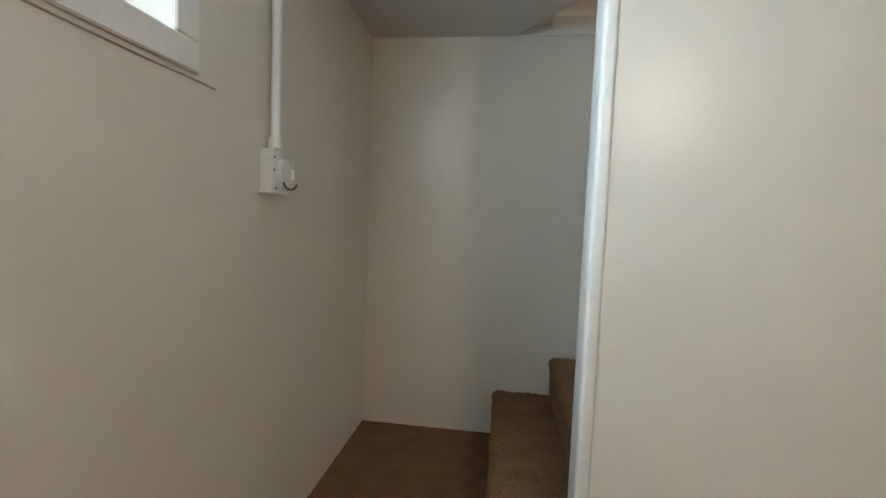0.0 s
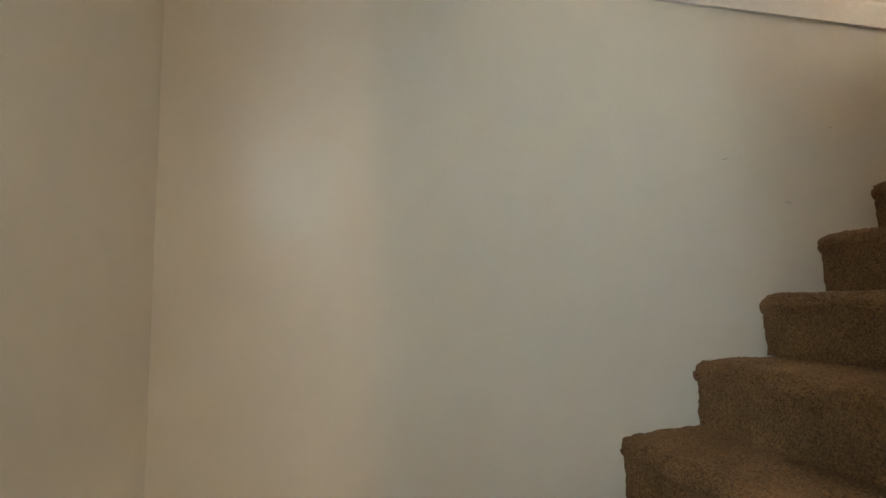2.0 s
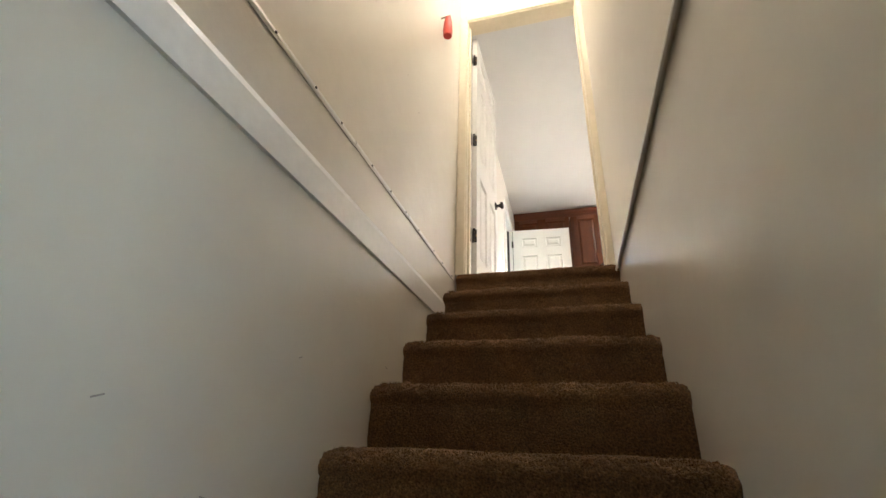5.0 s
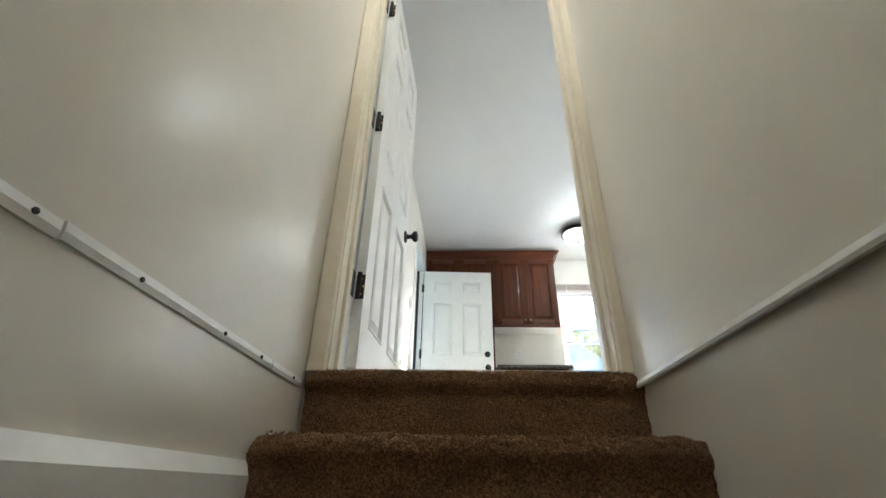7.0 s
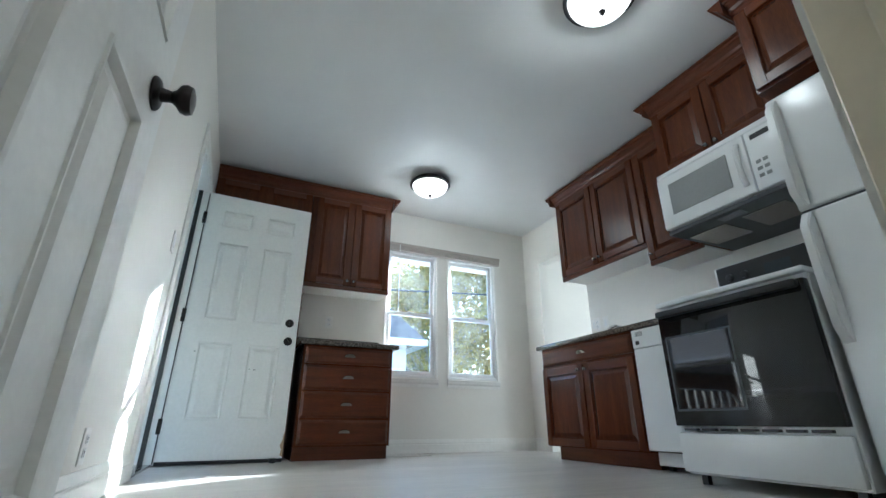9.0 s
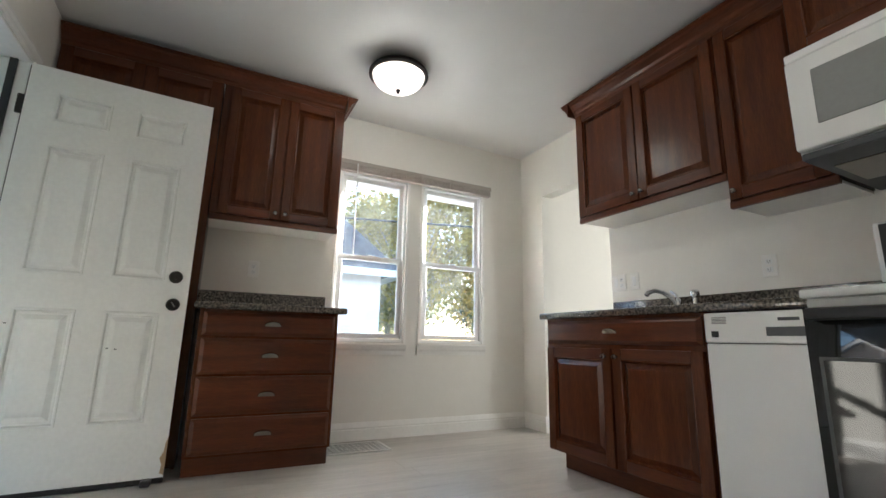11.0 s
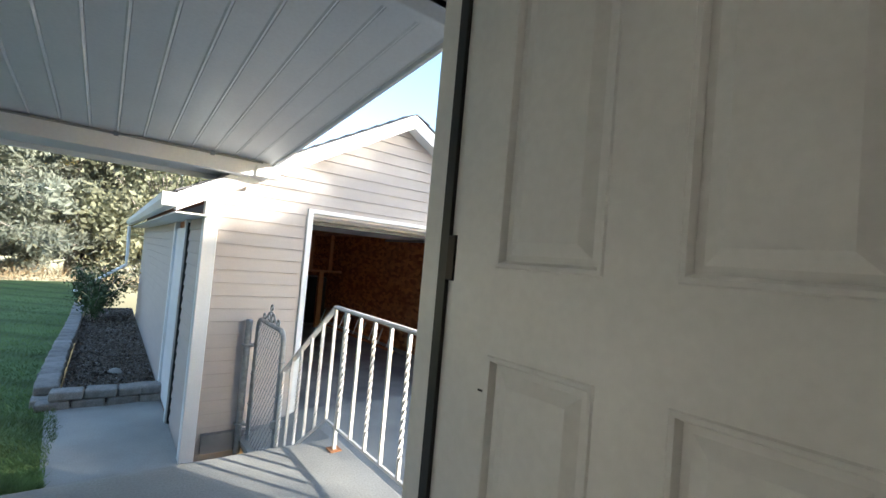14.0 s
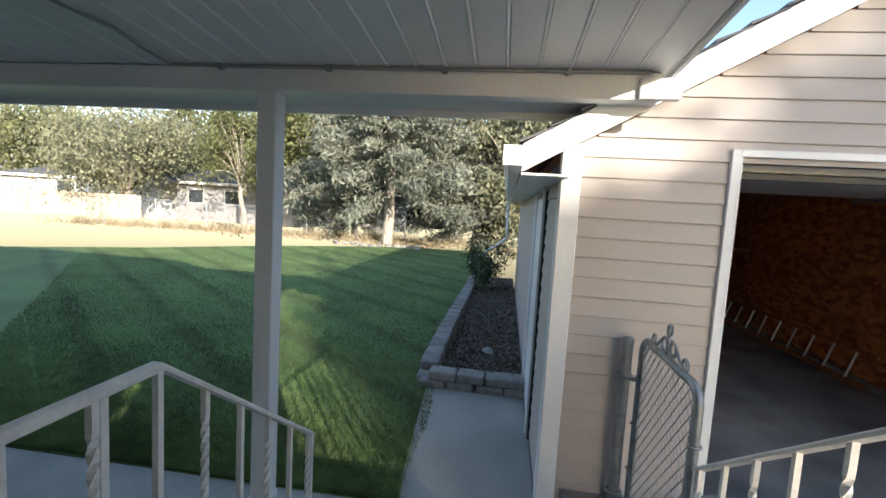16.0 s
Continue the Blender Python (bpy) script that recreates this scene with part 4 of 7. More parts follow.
# wall cupboard above it
m = east(7.150, 0.625, 0.0)
wu = thing("wall_cabinet", (7.3, 0.24, 1.447), "dark cherry wall cabinet with two raised-panel doors", "cabinet")
part("body", one(7.150, -0.144, 1.460, 7.449, 0.656, 2.385, 0.001), CHERRY, wu)
part("underside", one(7.165, -0.140, 1.447, 7.449, 0.655, 1.460), TRIM, wu, "white laminate underside")
part("lower_rail", one(7.142, -0.148, 1.440, 7.165, 0.655, 1.475, 0.003), CHERRYH, wu)
cab_door(wu, m, 0.012, 1.480, 0.378, 2.350, CHERRY, (0.352, 1.520))
cab_door(wu, m, 0.388, 1.480, 0.757, 2.350, CHERRY, (0.414, 1.520))
bm = sweep(bmesh.new(), CROWN, (7.146, 1.515, 2.355), (7.146, -0.146, 2.355), (-1, 0, 0), (0, 0, 1))
sweep(bm, CROWN, (7.074, -0.146, 2.355), (7.449, -0.146, 2.355), (0, -1, 0), (0, 0, 1))
part("crown_moulding", bm, CHERRYH, wu)

# tall cupboard in the corner behind the door
pc = thing("pantry_cabinet", (7.3, 1.07, 0.0), "tall dark cherry cupboard behind the open door", "cabinet")
part("body", one(7.152, 0.662, 0.0, 7.449, 1.515, 2.385, 0.001), CHERRY, pc)
part("end_panel", one(7.125, 0.657, 0.0, 7.449, 0.677, 1.455), CHERRY, pc)
m = east(7.150, 1.515, 0.0)
for u0, u1 in ((0.012, 0.420), (0.430, 0.842)):
    cab_door(pc, m, u0, 2.085, u1, 2.350, CHERRY)
    cab_door(pc, m, u0, 0.12, u1, 2.060, CHERRY)

# sink cabinet on the south side
m = south(6.360, -1.345, 0.0)
sc = thing("sink_cabinet", (5.85, -1.65, 0.0), "dark cherry sink cabinet with two doors and a false drawer", "cabinet")
part("body", one(5.322, -1.984, 0.10, 6.360, -1.345, 0.868, 0.001), CHERRY, sc)
part("toe_kick", one(5.322, -1.984, 0.0, 6.300, -1.410, 0.10), CHERRYH, sc)
drawer(sc, m, 0.015, 0.722, 1.022, 0.852)
cab_door(sc, m, 0.015, 0.108, 0.512, 0.700, CHERRY, (0.480, 0.660))
cab_door(sc, m, 0.524, 0.108, 1.022, 0.700, CHERRY, (0.556, 0.660))
ws = thing("worktop_south", (5.6, -1.65, 0.87), "speckled dark granite worktop with the sink", "worktop")
part("slab", one(4.80, -1.984, 0.868, 6.398, -1.308, 0.906, 0.010, 3), GRANITE, ws, smooth=True)
part("backsplash", one(4.80, -1.984, 0.906, 6.385, -1.964, 1.015, 0.004), GRANITE, ws)
sk = thing("kitchen_sink", (5.80, -1.62, 0.905), "stainless steel sink set into the worktop", "sink")
bm = bmesh.new()
for a in ((5.50, -1.83, 5.52, -1.42), (6.08, -1.83, 6.10, -1.42), (5.50, -1.84, 6.10, -1.82), (5.50, -1.43, 6.10, -1.41)):
    box(bm, a[0], a[1], 0.904, a[2], a[3], 0.911, 0.002)
box(bm, 5.52, -1.82, 0.9065, 6.08, -1.43, 0.9085)
part("rim", bm, CHROME, sk)
fa = thing("sink_faucet", (5.82, -1.88, 0.906), "chrome single-lever kitchen faucet", "faucet")
bm = lathe(bmesh.new(), [(0.028, 0), (0.028, 0.008), (0.019, 0.014), (0.018, 0.060), (0.020, 0.075), (0.012, 0.092), (0, 0.094)], Matrix.Translation((5.82, -1.88, 0.906)), 18)
part("base", bm, CHROME, fa, smooth=True)
bm = tube(bmesh.new(), [(5.82, -1.88, 0.955), (5.838, -1.85, 0.998), (5.860, -1.81, 1.030), (5.885, -1.77, 1.042), (5.905, -1.735, 1.030), (5.912, -1.722, 1.012)], 0.013, 12)
part("spout", bm, CHROME, fa, smooth=True)
part("lever", tube(bmesh.new(), [(5.82, -1.88, 0.995), (5.835, -1.885, 1.020), (5.875, -1.90, 1.045)], 0.009, 10), CHROME, fa, smooth=True)
sp = thing("sink_sprayer", (5.70, -1.86, 0.906), "chrome side sprayer by the faucet", "sprayer")
part("holder", lathe(bmesh.new(), [(0.022, 0), (0.022, 0.006), (0.014, 0.012), (0.013, 0.035), (0, 0.035)], Matrix.Translation((5.70, -1.86, 0.906)), 16), CHROME, sp, smooth=True)
part("head", lathe(bmesh.new(), [(0.012, 0.035), (0.013, 0.060), (0.012, 0.085), (0.024, 0.098), (0.026, 0.120), (0.018, 0.130), (0, 0.132)], Matrix.Translation((5.70, -1.86, 0.906)), 16), CHROME, sp, smooth=True)

# dishwasher
dw = thing("dishwasher", (5.02, -1.65, 0.0), "white built-in dishwasher with a control strip", "dishwasher")
part("body", one(4.72, -1.96, 0.11, 5.316, -1.350, 0.862), DARKGREY, dw)
dd = part("door", one(4.722, -1.350, 0.115, 5.312, -1.318, 0.735, 0.004), ENAMEL, dw)
cp = part("control_panel", one(4.722, -1.350, 0.738, 5.312, -1.312, 0.860, 0.005), ENAMEL, dw)
m = south(5.312, -1.312, 0.0)
part("handle_pocket", placed(one(0.24, 0.765, -0.010, 0.40, 0.800, 0.0015, 0.002), m), DARKGREY, cp)
for k in range(5):
    part("vent_slot", placed(one(0.035, 0.815 + k * 0.006, 0, 0.095, 0.8175 + k * 0.006, 0.001), m), BLACK, cp)
part("display", placed(one(0.03, 0.760, 0, 0.06, 0.785, 0.001), m), BLACK, cp)
for k in range(4):
    part("button", placed(one(0.46 + 0.03 * k, 0.790, 0, 0.475 + 0.03 * k, 0.800, 0.002), m), DARKGREY, cp)
part("badge", placed(one(0.285, 0.822, 0, 0.355, 0.834, 0.001), m), DARKGREY, cp, "plain grey maker's badge")
part("kick_plate", one(4.73, -1.40, 0.03, 5.305, -1.385, 0.105), ENAMEL, dw)
part("leg", one(4.76, -1.46, 0.0, 4.79, -1.43, 0.11), BLACK, dw)
part("leg", one(5.25, -1.46, 0.0, 5.28, -1.43, 0.11), BLACK, dw)

# wall cabinets, south side
m = south(6.360, -1.665, 0.0)
w1 = thing("wall_cabinet", (5.85, -1.82, 1.555), "dark cherry wall cabinet with two raised-panel doors above the sink", "cabinet")
part("body", one(5.345, -1.984, 1.565, 6.360, -1.665, 2.385, 0.001), CHERRY, w1)
part("underside", one(5.345, -1.984, 1.552, 6.355, -1.680, 1.565), TRIM, w1, "white laminate underside")
part("lower_rail", one(5.345, -1.684, 1.545, 6.364, -1.660, 1.580, 0.003), CHERRYH, w1)
cab_door(w1, m, 0.012, 1.585, 0.500, 2.345, CHERRY, (0.474, 1.625))
cab_door(w1, m, 0.510, 1.585, 1.005, 2.345, CHERRY, (0.536, 1.625))
bm = sweep(bmesh.new(), CROWN, (6.362, -1.661, 2.350), (4.90, -1.661, 2.350), (0, 1, 0), (0, 0, 1))
sweep(bm, CROWN, (6.362, -1.589, 2.350), (6.362, -1.984, 2.350), (1, 0, 0), (0, 0, 1))
part("crown_moulding", bm, CHERRYH, w1)
w2 = thing("wall_cabinet", (5.12, -1.82, 1.40), "narrow taller cherry wall cabinet beside the microwave", "cabinet")
part("body", one(4.905, -1.984, 1.410, 5.342, -1.665, 2.385, 0.001), CHERRY, w2)
part("underside", one(4.91, -1.984, 1.397, 5.338, -1.680, 1.410), TRIM, w2, "white laminate underside")
part("lower_rail", one(4.905, -1.684, 1.390, 5.344, -1.660, 1.425, 0.003), CHERRYH, w2)
cab_door(w2, south(5.342, -1.665, 0), 0.010, 1.430, 0.420, 2.345, CHERRY, (0.038, 1.470))
w3 = thing("wall_cabinet", (4.50, -1.68, 1.84), "deeper cherry cabinet over the microwave", "cabinet")
part("body", one(4.115, -1.984, 1.840, 4.900, -1.395, 2.385, 0.001), CHERRY, w3)
m3 = south(4.900, -1.395, 0)
cab_door(w3, m3, 0.010, 1.855, 0.385, 2.345, CHERRY, (0.358, 1.895))
cab_door(w3, m3, 0.395, 1.855, 0.775, 2.345, CHERRY, (0.422, 1.895))
bm = sweep(bmesh.new(), CROWN, (4.902, -1.391, 2.352), (4.115, -1.391, 2.352), (0, 1, 0), (0, 0, 1))
sweep(bm, CROWN, (4.902, -1.319, 2.352), (4.902, -1.66, 2.352), (1, 0, 0), (0, 0, 1))
part("crown_moulding", bm, CHERRYH, w3)
w4 = thing("wall_cabinet", (3.68, -1.50, 1.83), "deep cherry cabinet over the refrigerator", "cabinet")
part("body", one(3.245, -1.984, 1.830, 4.080, -1.105, 2.385, 0.001), CHERRY, w4)
m4 = south(4.080, -1.105, 0)
cab_door(w4, m4, 0.012, 1.845, 0.415, 2.345, CHERRY, (0.388, 1.885))
cab_door(w4, m4, 0.425, 1.845, 0.828, 2.345, CHERRY, (0.452, 1.885))
bm = sweep(bmesh.new(), CROWN, (4.082, -1.101, 2.354), (3.245, -1.101, 2.354), (0, 1, 0), (0, 0, 1))
sweep(bm, CROWN, (4.082, -1.029, 2.354), (4.082, -1.38, 2.354), (1, 0, 0), (0, 0, 1))
part("crown_moulding", bm, CHERRYH, w4)

# microwave hood
mw = thing("microwave_oven", (4.51, -1.65, 1.40), "white over-the-range microwave with a vent underneath", "microwave")
part("body", one(4.125, -1.984, 1.425, 4.893, -1.345, 1.836, 0.004), ENAMEL, mw)
m = south(4.893, -1.345, 0)
dm = part("door", placed(one(0.004, 1.435, 0, 0.590, 1.795, 0.045, 0.010, 2), m), ENAMEL, mw, smooth=True)
part("window", placed(one(0.085, 1.515, 0.043, 0.480, 1.730, 0.0475, 0.003), m), MWGLASS, dm, "grey perforated window")
bm = tube(bmesh.new(), [(0.550, 1.49, 0.045), (0.556, 1.52, 0.078), (0.558, 1.62, 0.086), (0.556, 1.71, 0.078), (0.550, 1.745, 0.045)], 0.014, 10)
part("handle", placed(bm, m), ENAMEL, dm, smooth=True)
kp = part("control_panel", placed(one(0.594, 1.435, 0, 0.764, 1.795, 0.042, 0.008, 2), m), ENAMEL, mw, smooth=True)
part("display", placed(one(0.625, 1.735, 0.040, 0.725, 1.765, 0.0432), m), BLACK, kp)
for r in range(3):
    for c in range(2):
        part("key", placed(one(0.622 + 0.037 * c, 1.500 + 0.042 * r, 0.040, 0.648 + 0.037 * c, 1.520 + 0.042 * r, 0.0432), m), MWGLASS, kp)
part("vent_grille", placed(one(0.004, 1.800, 0, 0.764, 1.834, 0.035, 0.004), m), ENAMEL, mw)
part("underside", one(4.140, -1.95, 1.398, 4.880, -1.315, 1.425, 0.004), DARKGREY, mw)
for x in (4.26, 4.60):
    part("grease_filter", one(x, -1.72, 1.392, x + 0.24, -1.45, 1.399, 0.002), NICKEL, mw)
part("lamp_cover", one(4.44, -1.42, 1.392, 4.58, -1.35, 1.399, 0.002), MWGLASS, mw)

# range, pulled out from the wall
RX0, RX1, RY = 4.058, 4.795, -0.965
rg = thing("kitchen_range", (4.43, -1.30, 0.0), "white electric range with a black glass oven door", "range")
part("body", one(RX0, RY - 0.62, 0.045, RX1, RY - 0.040, 0.865, 0.004), ENAMEL, rg)
part("cooktop", one(RX0 - 0.004, RY - 0.63, 0.865, RX1 + 0.004, RY - 0.008, 0.892, 0.008, 2), ENAMEL, rg, smooth=True)
part("drawer", one(RX0 + 0.003, RY - 0.040, 0.055, RX1 - 0.003, RY - 0.004, 0.232, 0.010, 2), ENAMEL, rg, smooth=True)
od = part("oven_door", one(RX0 + 0.003, RY - 0.042, 0.262, RX1 - 0.003, RY, 0.838, 0.006, 2), BLACKGLASS, rg, "black glass oven door", smooth=True)
part("window_frame", one(RX0 + 0.35, RY - 0.001, 0.33, RX1 - 0.03, RY + 0.0015, 0.70), DARKGREY, od)
part("window", one(RX0 + 0.36, RY, 0.34, RX1 - 0.04, RY + 0.003, 0.69), BLACKGLASS, od)
bm = bmesh.new()
box(bm, RX0 + 0.02, RY - 0.002, 0.800, RX1 - 0.02, RY + 0.040, 0.834, 0.010, 2)
part("door_handle", bm, BLACK, od, smooth=True)
for k in range(7):
    part("vent_slot", one(RX0 + 0.06 + k * 0.094, RY - 0.03, 0.240, RX0 + 0.13 + k * 0.094, RY - 0.004, 0.252, 0.002), BLACK, rg)
bg = part("backguard", one(RX0, RY - 0.66, 0.885, RX1, RY - 0.575, 1.175, 0.010, 2), ENAMEL, rg, smooth=True)
part("control_strip", one(RX0 + 0.02, RY - 0.574, 1.005, RX1 - 0.02, RY - 0.570, 1.165), BLACK, bg)
for x in (0.10, 0.19, 0.55, 0.64):
    part("control_knob", lathe(bmesh.new(), [(0.022, 0), (0.020, 0.018), (0.012, 0.022), (0, 0.022)], Matrix.Translation((RX0 + x, RY - 0.570, 1.090)) @ Matrix.Rotation(radians(-90), 4, 'X'), 16), BLACK, bg, smooth=True)
part("clock", one(RX0 + 0.30, RY - 0.5705, 1.060, RX0 + 0.44, RY - 0.5685, 1.120), DARKWIN, bg)
for x, y, r in ((0.20, 0.17, 0.10), (0.55, 0.17, 0.075), (0.20, 0.43, 0.075), (0.55, 0.43, 0.10)):
    bm = bmesh.new()
    for q in (0.35, 0.55, 0.75, 0.95):
        tube(bm, [(RX0 + x + r * q * math.cos(a), RY - y + r * q * math.sin(a), 0.900) for a in (2 * math.pi * k / 20 for k in range(20))], 0.006, 6, True)
    part("burner_coil", bm, BLACK, rg)
for x in (RX0 + 0.04, RX1 - 0.07):
    for y in (RY - 0.58, RY - 0.10):
        part("foot", one(x, y, 0.0, x + 0.03, y + 0.03, 0.05), BLACK, rg)

# refrigerator
FX0, FX1, FY = 3.275, 4.030, -1.020
fr = thing("refrigerator", (3.65, -1.4, 0.0), "white two-door refrigerator with moulded handles", "refrigerator")
part("cabinet", one(FX0, -1.72, 0.03, FX1, FY - 0.06, 1.715, 0.008), ENAMEL, fr)
fd = part("freezer_door", one(FX0, FY - 0.058, 1.128, FX1, FY, 1.712, 0.016, 3), ENAMEL, fr, smooth=True)
rd = part("fridge_door", one(FX0, FY - 0.058, 0.10, FX1, FY, 1.120, 0.016, 3), ENAMEL, fr, smooth=True)
for par, pts in ((fd, ((1.690, 0.006), (1.64, 0.040), (1.40, 0.052), (1.20, 0.050), (1.140, 0.010))), (rd, ((1.108, 0.010), (1.05, 0.050), (0.85, 0.052), (0.62, 0.042), (0.56, 0.004)))):
    bm = bmesh.new()
    prev = None
    for z, o in pts:
        ring = [bm.verts.new((FX1 - 0.012 - dx, FY + dy, z)) for dx, dy in ((0, 0), (0.0, o), (0.034, o * 0.92), (0.046, 0))]
        if prev:
            for k in range(4):
                bm.faces.new((prev[k], prev[(k + 1) % 4], ring[(k + 1) % 4], ring[k]))
        else:
            bm.faces.new(ring[::-1])
        prev = ring
    bm.faces.new(prev)
    bmesh.ops.bevel(bm, geom=list(bm.edges), offset=0.004, segments=2, affect='EDGES')
    part("handle", bm, ENAMEL, par, smooth=True)
part("gasket", one(FX0 + 0.01, FY - 0.05, 1.120, FX1 - 0.01, FY - 0.012, 1.128), DARKGREY, fr)
part("kick_grille", one(FX0 + 0.02, FY - 0.07, 0.02, FX1 - 0.02, FY - 0.05, 0.09), DARKGREY, fr)


# ---- ceiling lights, plates, vent ----
def ceiling_lamp(x, y):
    la = thing("ceiling_light", (x, y, Z_CEIL), "lit flush ceiling light with a bronze ring and frosted bowl", "ceiling light", "kitchen ceiling lights")
    mm = Matrix.Translation((x, y, Z_CEIL)) @ Matrix.Scale(-1, 4, (0, 0, 1))
    part("pan", lathe(bmesh.new(), [(0.120, 0), (0.150, 0.012), (0.182, 0.030), (0.196, 0.050), (0.196, 0.066), (0.176, 0.072), (0.168, 0.060), (0.15, 0.05), (0.0, 0.05)], mm, 40), BRONZE, la, smooth=True)
    prof = [(0.172, 0.064)] + [(0.170 * math.cos(a), 0.066 + 0.100 * math.sin(a)) for a in (1.45 * k / 10 for k in range(1, 11))] + [(0.0, 0.166)]
    b = part("bowl", lathe(bmesh.new(), prof, mm, 40), BOWL, la, "lit frosted glass bowl", smooth=True)
    b.visible_shadow = False
    part("finial", lathe(bmesh.new(), [(0.016, 0.158), (0.018, 0.168), (0.010, 0.174), (0.013, 0.182), (0.006, 0.192), (0, 0.193)], mm, 16), BRONZE, la, smooth=True)


ceiling_lamp(6.62, -0.36)
ceiling_lamp(4.33, -0.40)


def plate(name, m, label, toggles=0, sockets=0, gangs=1):
    p = thing(name, m.translation.copy(), label, "wall plate")
    w = 0.036 + 0.023 * (gangs - 1)
    part("cover", placed(one(-w, -0.058, 0, w, 0.058, 0.006, 0.002), m), TRIM, p)
    for k in range(gangs):
        u = (k - (gangs - 1) / 2) * 0.046
        if toggles > k:
            part("rocker", placed(one(u - 0.014, -0.030, 0.005, u + 0.014, 0.030, 0.010, 0.002), m), VINYLW, p)
        else:
            for v in (-0.021, 0.021):
                s = part("socket", placed(one(u - 0.016, v - 0.014, 0.005, u + 0.016, v + 0.014, 0.0085, 0.003), m), VINYLW, p)
                bm = bmesh.new()
                for du_ in (-0.006, 0.006):
                    box(bm, u + du_ - 0.001, v - 0.002, 0.008, u + du_ + 0.001, v + 0.007, 0.0092)
                box(bm, u - 0.002, v - 0.010, 0.008, u + 0.002, v - 0.006, 0.0092)
                part("slot", placed(bm, m), BLACK, s)
    return p


plate("outlet", east(7.449, 0.346, 1.185), "white duplex outlet above the granite worktop")
plate("outlet", south(5.36, -1.984, 1.14), "white duplex outlet on the kitchen wall")
plate("switch_plate", south(6.33, -1.984, 1.15), "white double switch and outlet plate by the opening", toggles=1, gangs=2)
plate("switch_plate", south(6.20, -1.984, 1.15), "white single switch plate by the faucet", toggles=1)
plate("outlet", north(5.04, 1.524, 0.20), "white duplex outlet low on the wall")
plate("switch_plate", north(5.76, 1.524, 1.20), "white switch plate beside the back door", toggles=1)

fv = thing("floor_register", (7.22, -0.40, 0.0), "white metal floor vent grille by the wall", "floor vent")
bm = bmesh.new()
for a in ((7.085, -0.605, 7.365, -0.585), (7.085, -0.115, 7.365, -0.095), (7.085, -0.585, 7.100, -0.115), (7.350, -0.585, 7.365, -0.115)):
    box(bm, a[0], a[1], 0.0, a[2], a[3], 0.008, 0.002)
part("frame", bm, TRIM, fv)
# flat black sheet in place of the shaded duct below the slats
part("duct_shade", one(7.098, -0.588, -0.004, 7.352, -0.112, 0.0015), BLACK, fv)
for k in range(8):
    part("slat", one(7.102 + k * 0.031, -0.586, 0.001, 7.109 + k * 0.031, -0.114, 0.004), TRIM, fv)
for k in range(14):
    part("cross_bar", one(7.101, -0.575 + k * 0.034, 0.001, 7.349, -0.570 + k * 0.034, 0.0035), TRIM, fv)

# small red thing hung on the stair wall
rt = thing("hanging_tool", (2.70, Y_L - 0.03, 1.35), "small red plastic handle hung on the stair wall", "tool")
part("handle", lathe(bmesh.new(), [(0.012, 0), (0.026, 0.006), (0.030, 0.04), (0.026, 0.12), (0.018, 0.16), (0, 0.162)], Matrix.Translation((2.62, Y_L - 0.035, 1.33)), 16), REDP, rt, smooth=True)
part("peg", tube(bmesh.new(), [(2.62, Y_L + 0.013, 1.50), (2.62, Y_L - 0.05, 1.51)], 0.006, 8), NICKEL, rt)

# kitchen floor planks
rng = random.Random(11)
x = XW + 0.001
PW, PL = 0.180, 1.22
while x < XE - 0.01:
    y = YN - rng.uniform(0.2, PL)
    start = YN
    while start > YS - 2.9:
        x1, yb = min(x + PW, XE), max(y, YS - 2.9)
        part("plank", one(x + 0.0003, yb + 0.0003, -0.006, x1 - 0.0003, start - 0.0003, 0.0, 0.0005), VINYL, floor)
        start, y = y, y - PL
    x += PW


# ---- outside: ground, porch, house shell ----
GZ, PZ, DZ = -0.85, -0.10, -0.63        # lawn level, porch, driveway
bm = bmesh.new()
R = 900
ring0 = [bm.verts.new((40 * math.cos(a), 40 * math.sin(a), GZ - 0.06)) for a in (2 * math.pi * k / 48 for k in range(48))]
ring1 = [bm.verts.new((R * math.cos(a), R * math.sin(a), GZ - 0.06)) for a in (2 * math.pi * k / 48 for k in range(48))]
bm.faces.new(ring0)
for k in range(48):
    bm.faces.new((ring0[k], ring0[(k + 1) % 48], ring1[(k + 1) % 48], ring1[k]))
ground = structure("ground", bm, DIRT, "dry pale bare soil of the back yard", "ground")
# a hole for the basement: the house stands in it, so the sheet is cut by its walls
bmesh_hole = bmesh.new()
bmesh_hole.from_mesh(ground.data)
bmesh.ops.delete(bmesh_hole, geom=[f for f in bmesh_hole.faces if f.calc_center_median().length < 1], context='FACES')
inner = [(-1.5, -5.3), (7.7, -5.3), (7.7, 1.7), (-1.5, 1.7)]
iv = [bmesh_hole.verts.new((x, y, GZ - 0.06)) for x, y in inner]
ie = [bmesh_hole.edges.new((iv[k], iv[(k + 1) % 4])) for k in range(4)]
rim = [e for e in bmesh_hole.edges if len(e.link_faces) == 1]
bmesh.ops.triangle_fill(bmesh_hole, use_beauty=True, edges=rim + ie)
for f in [f for f in bmesh_hole.faces if -1.5 < f.calc_center_median().x < 7.7 and -5.3 < f.calc_center_median().y < 1.7 and f.calc_area() < 60 and all(-1.6 < v.co.x < 7.8 and -5.4 < v.co.y < 1.8 for v in f.verts)]:
    bmesh_hole.faces.remove(f)
bmesh_hole.to_mesh(ground.data)
bmesh_hole.free()


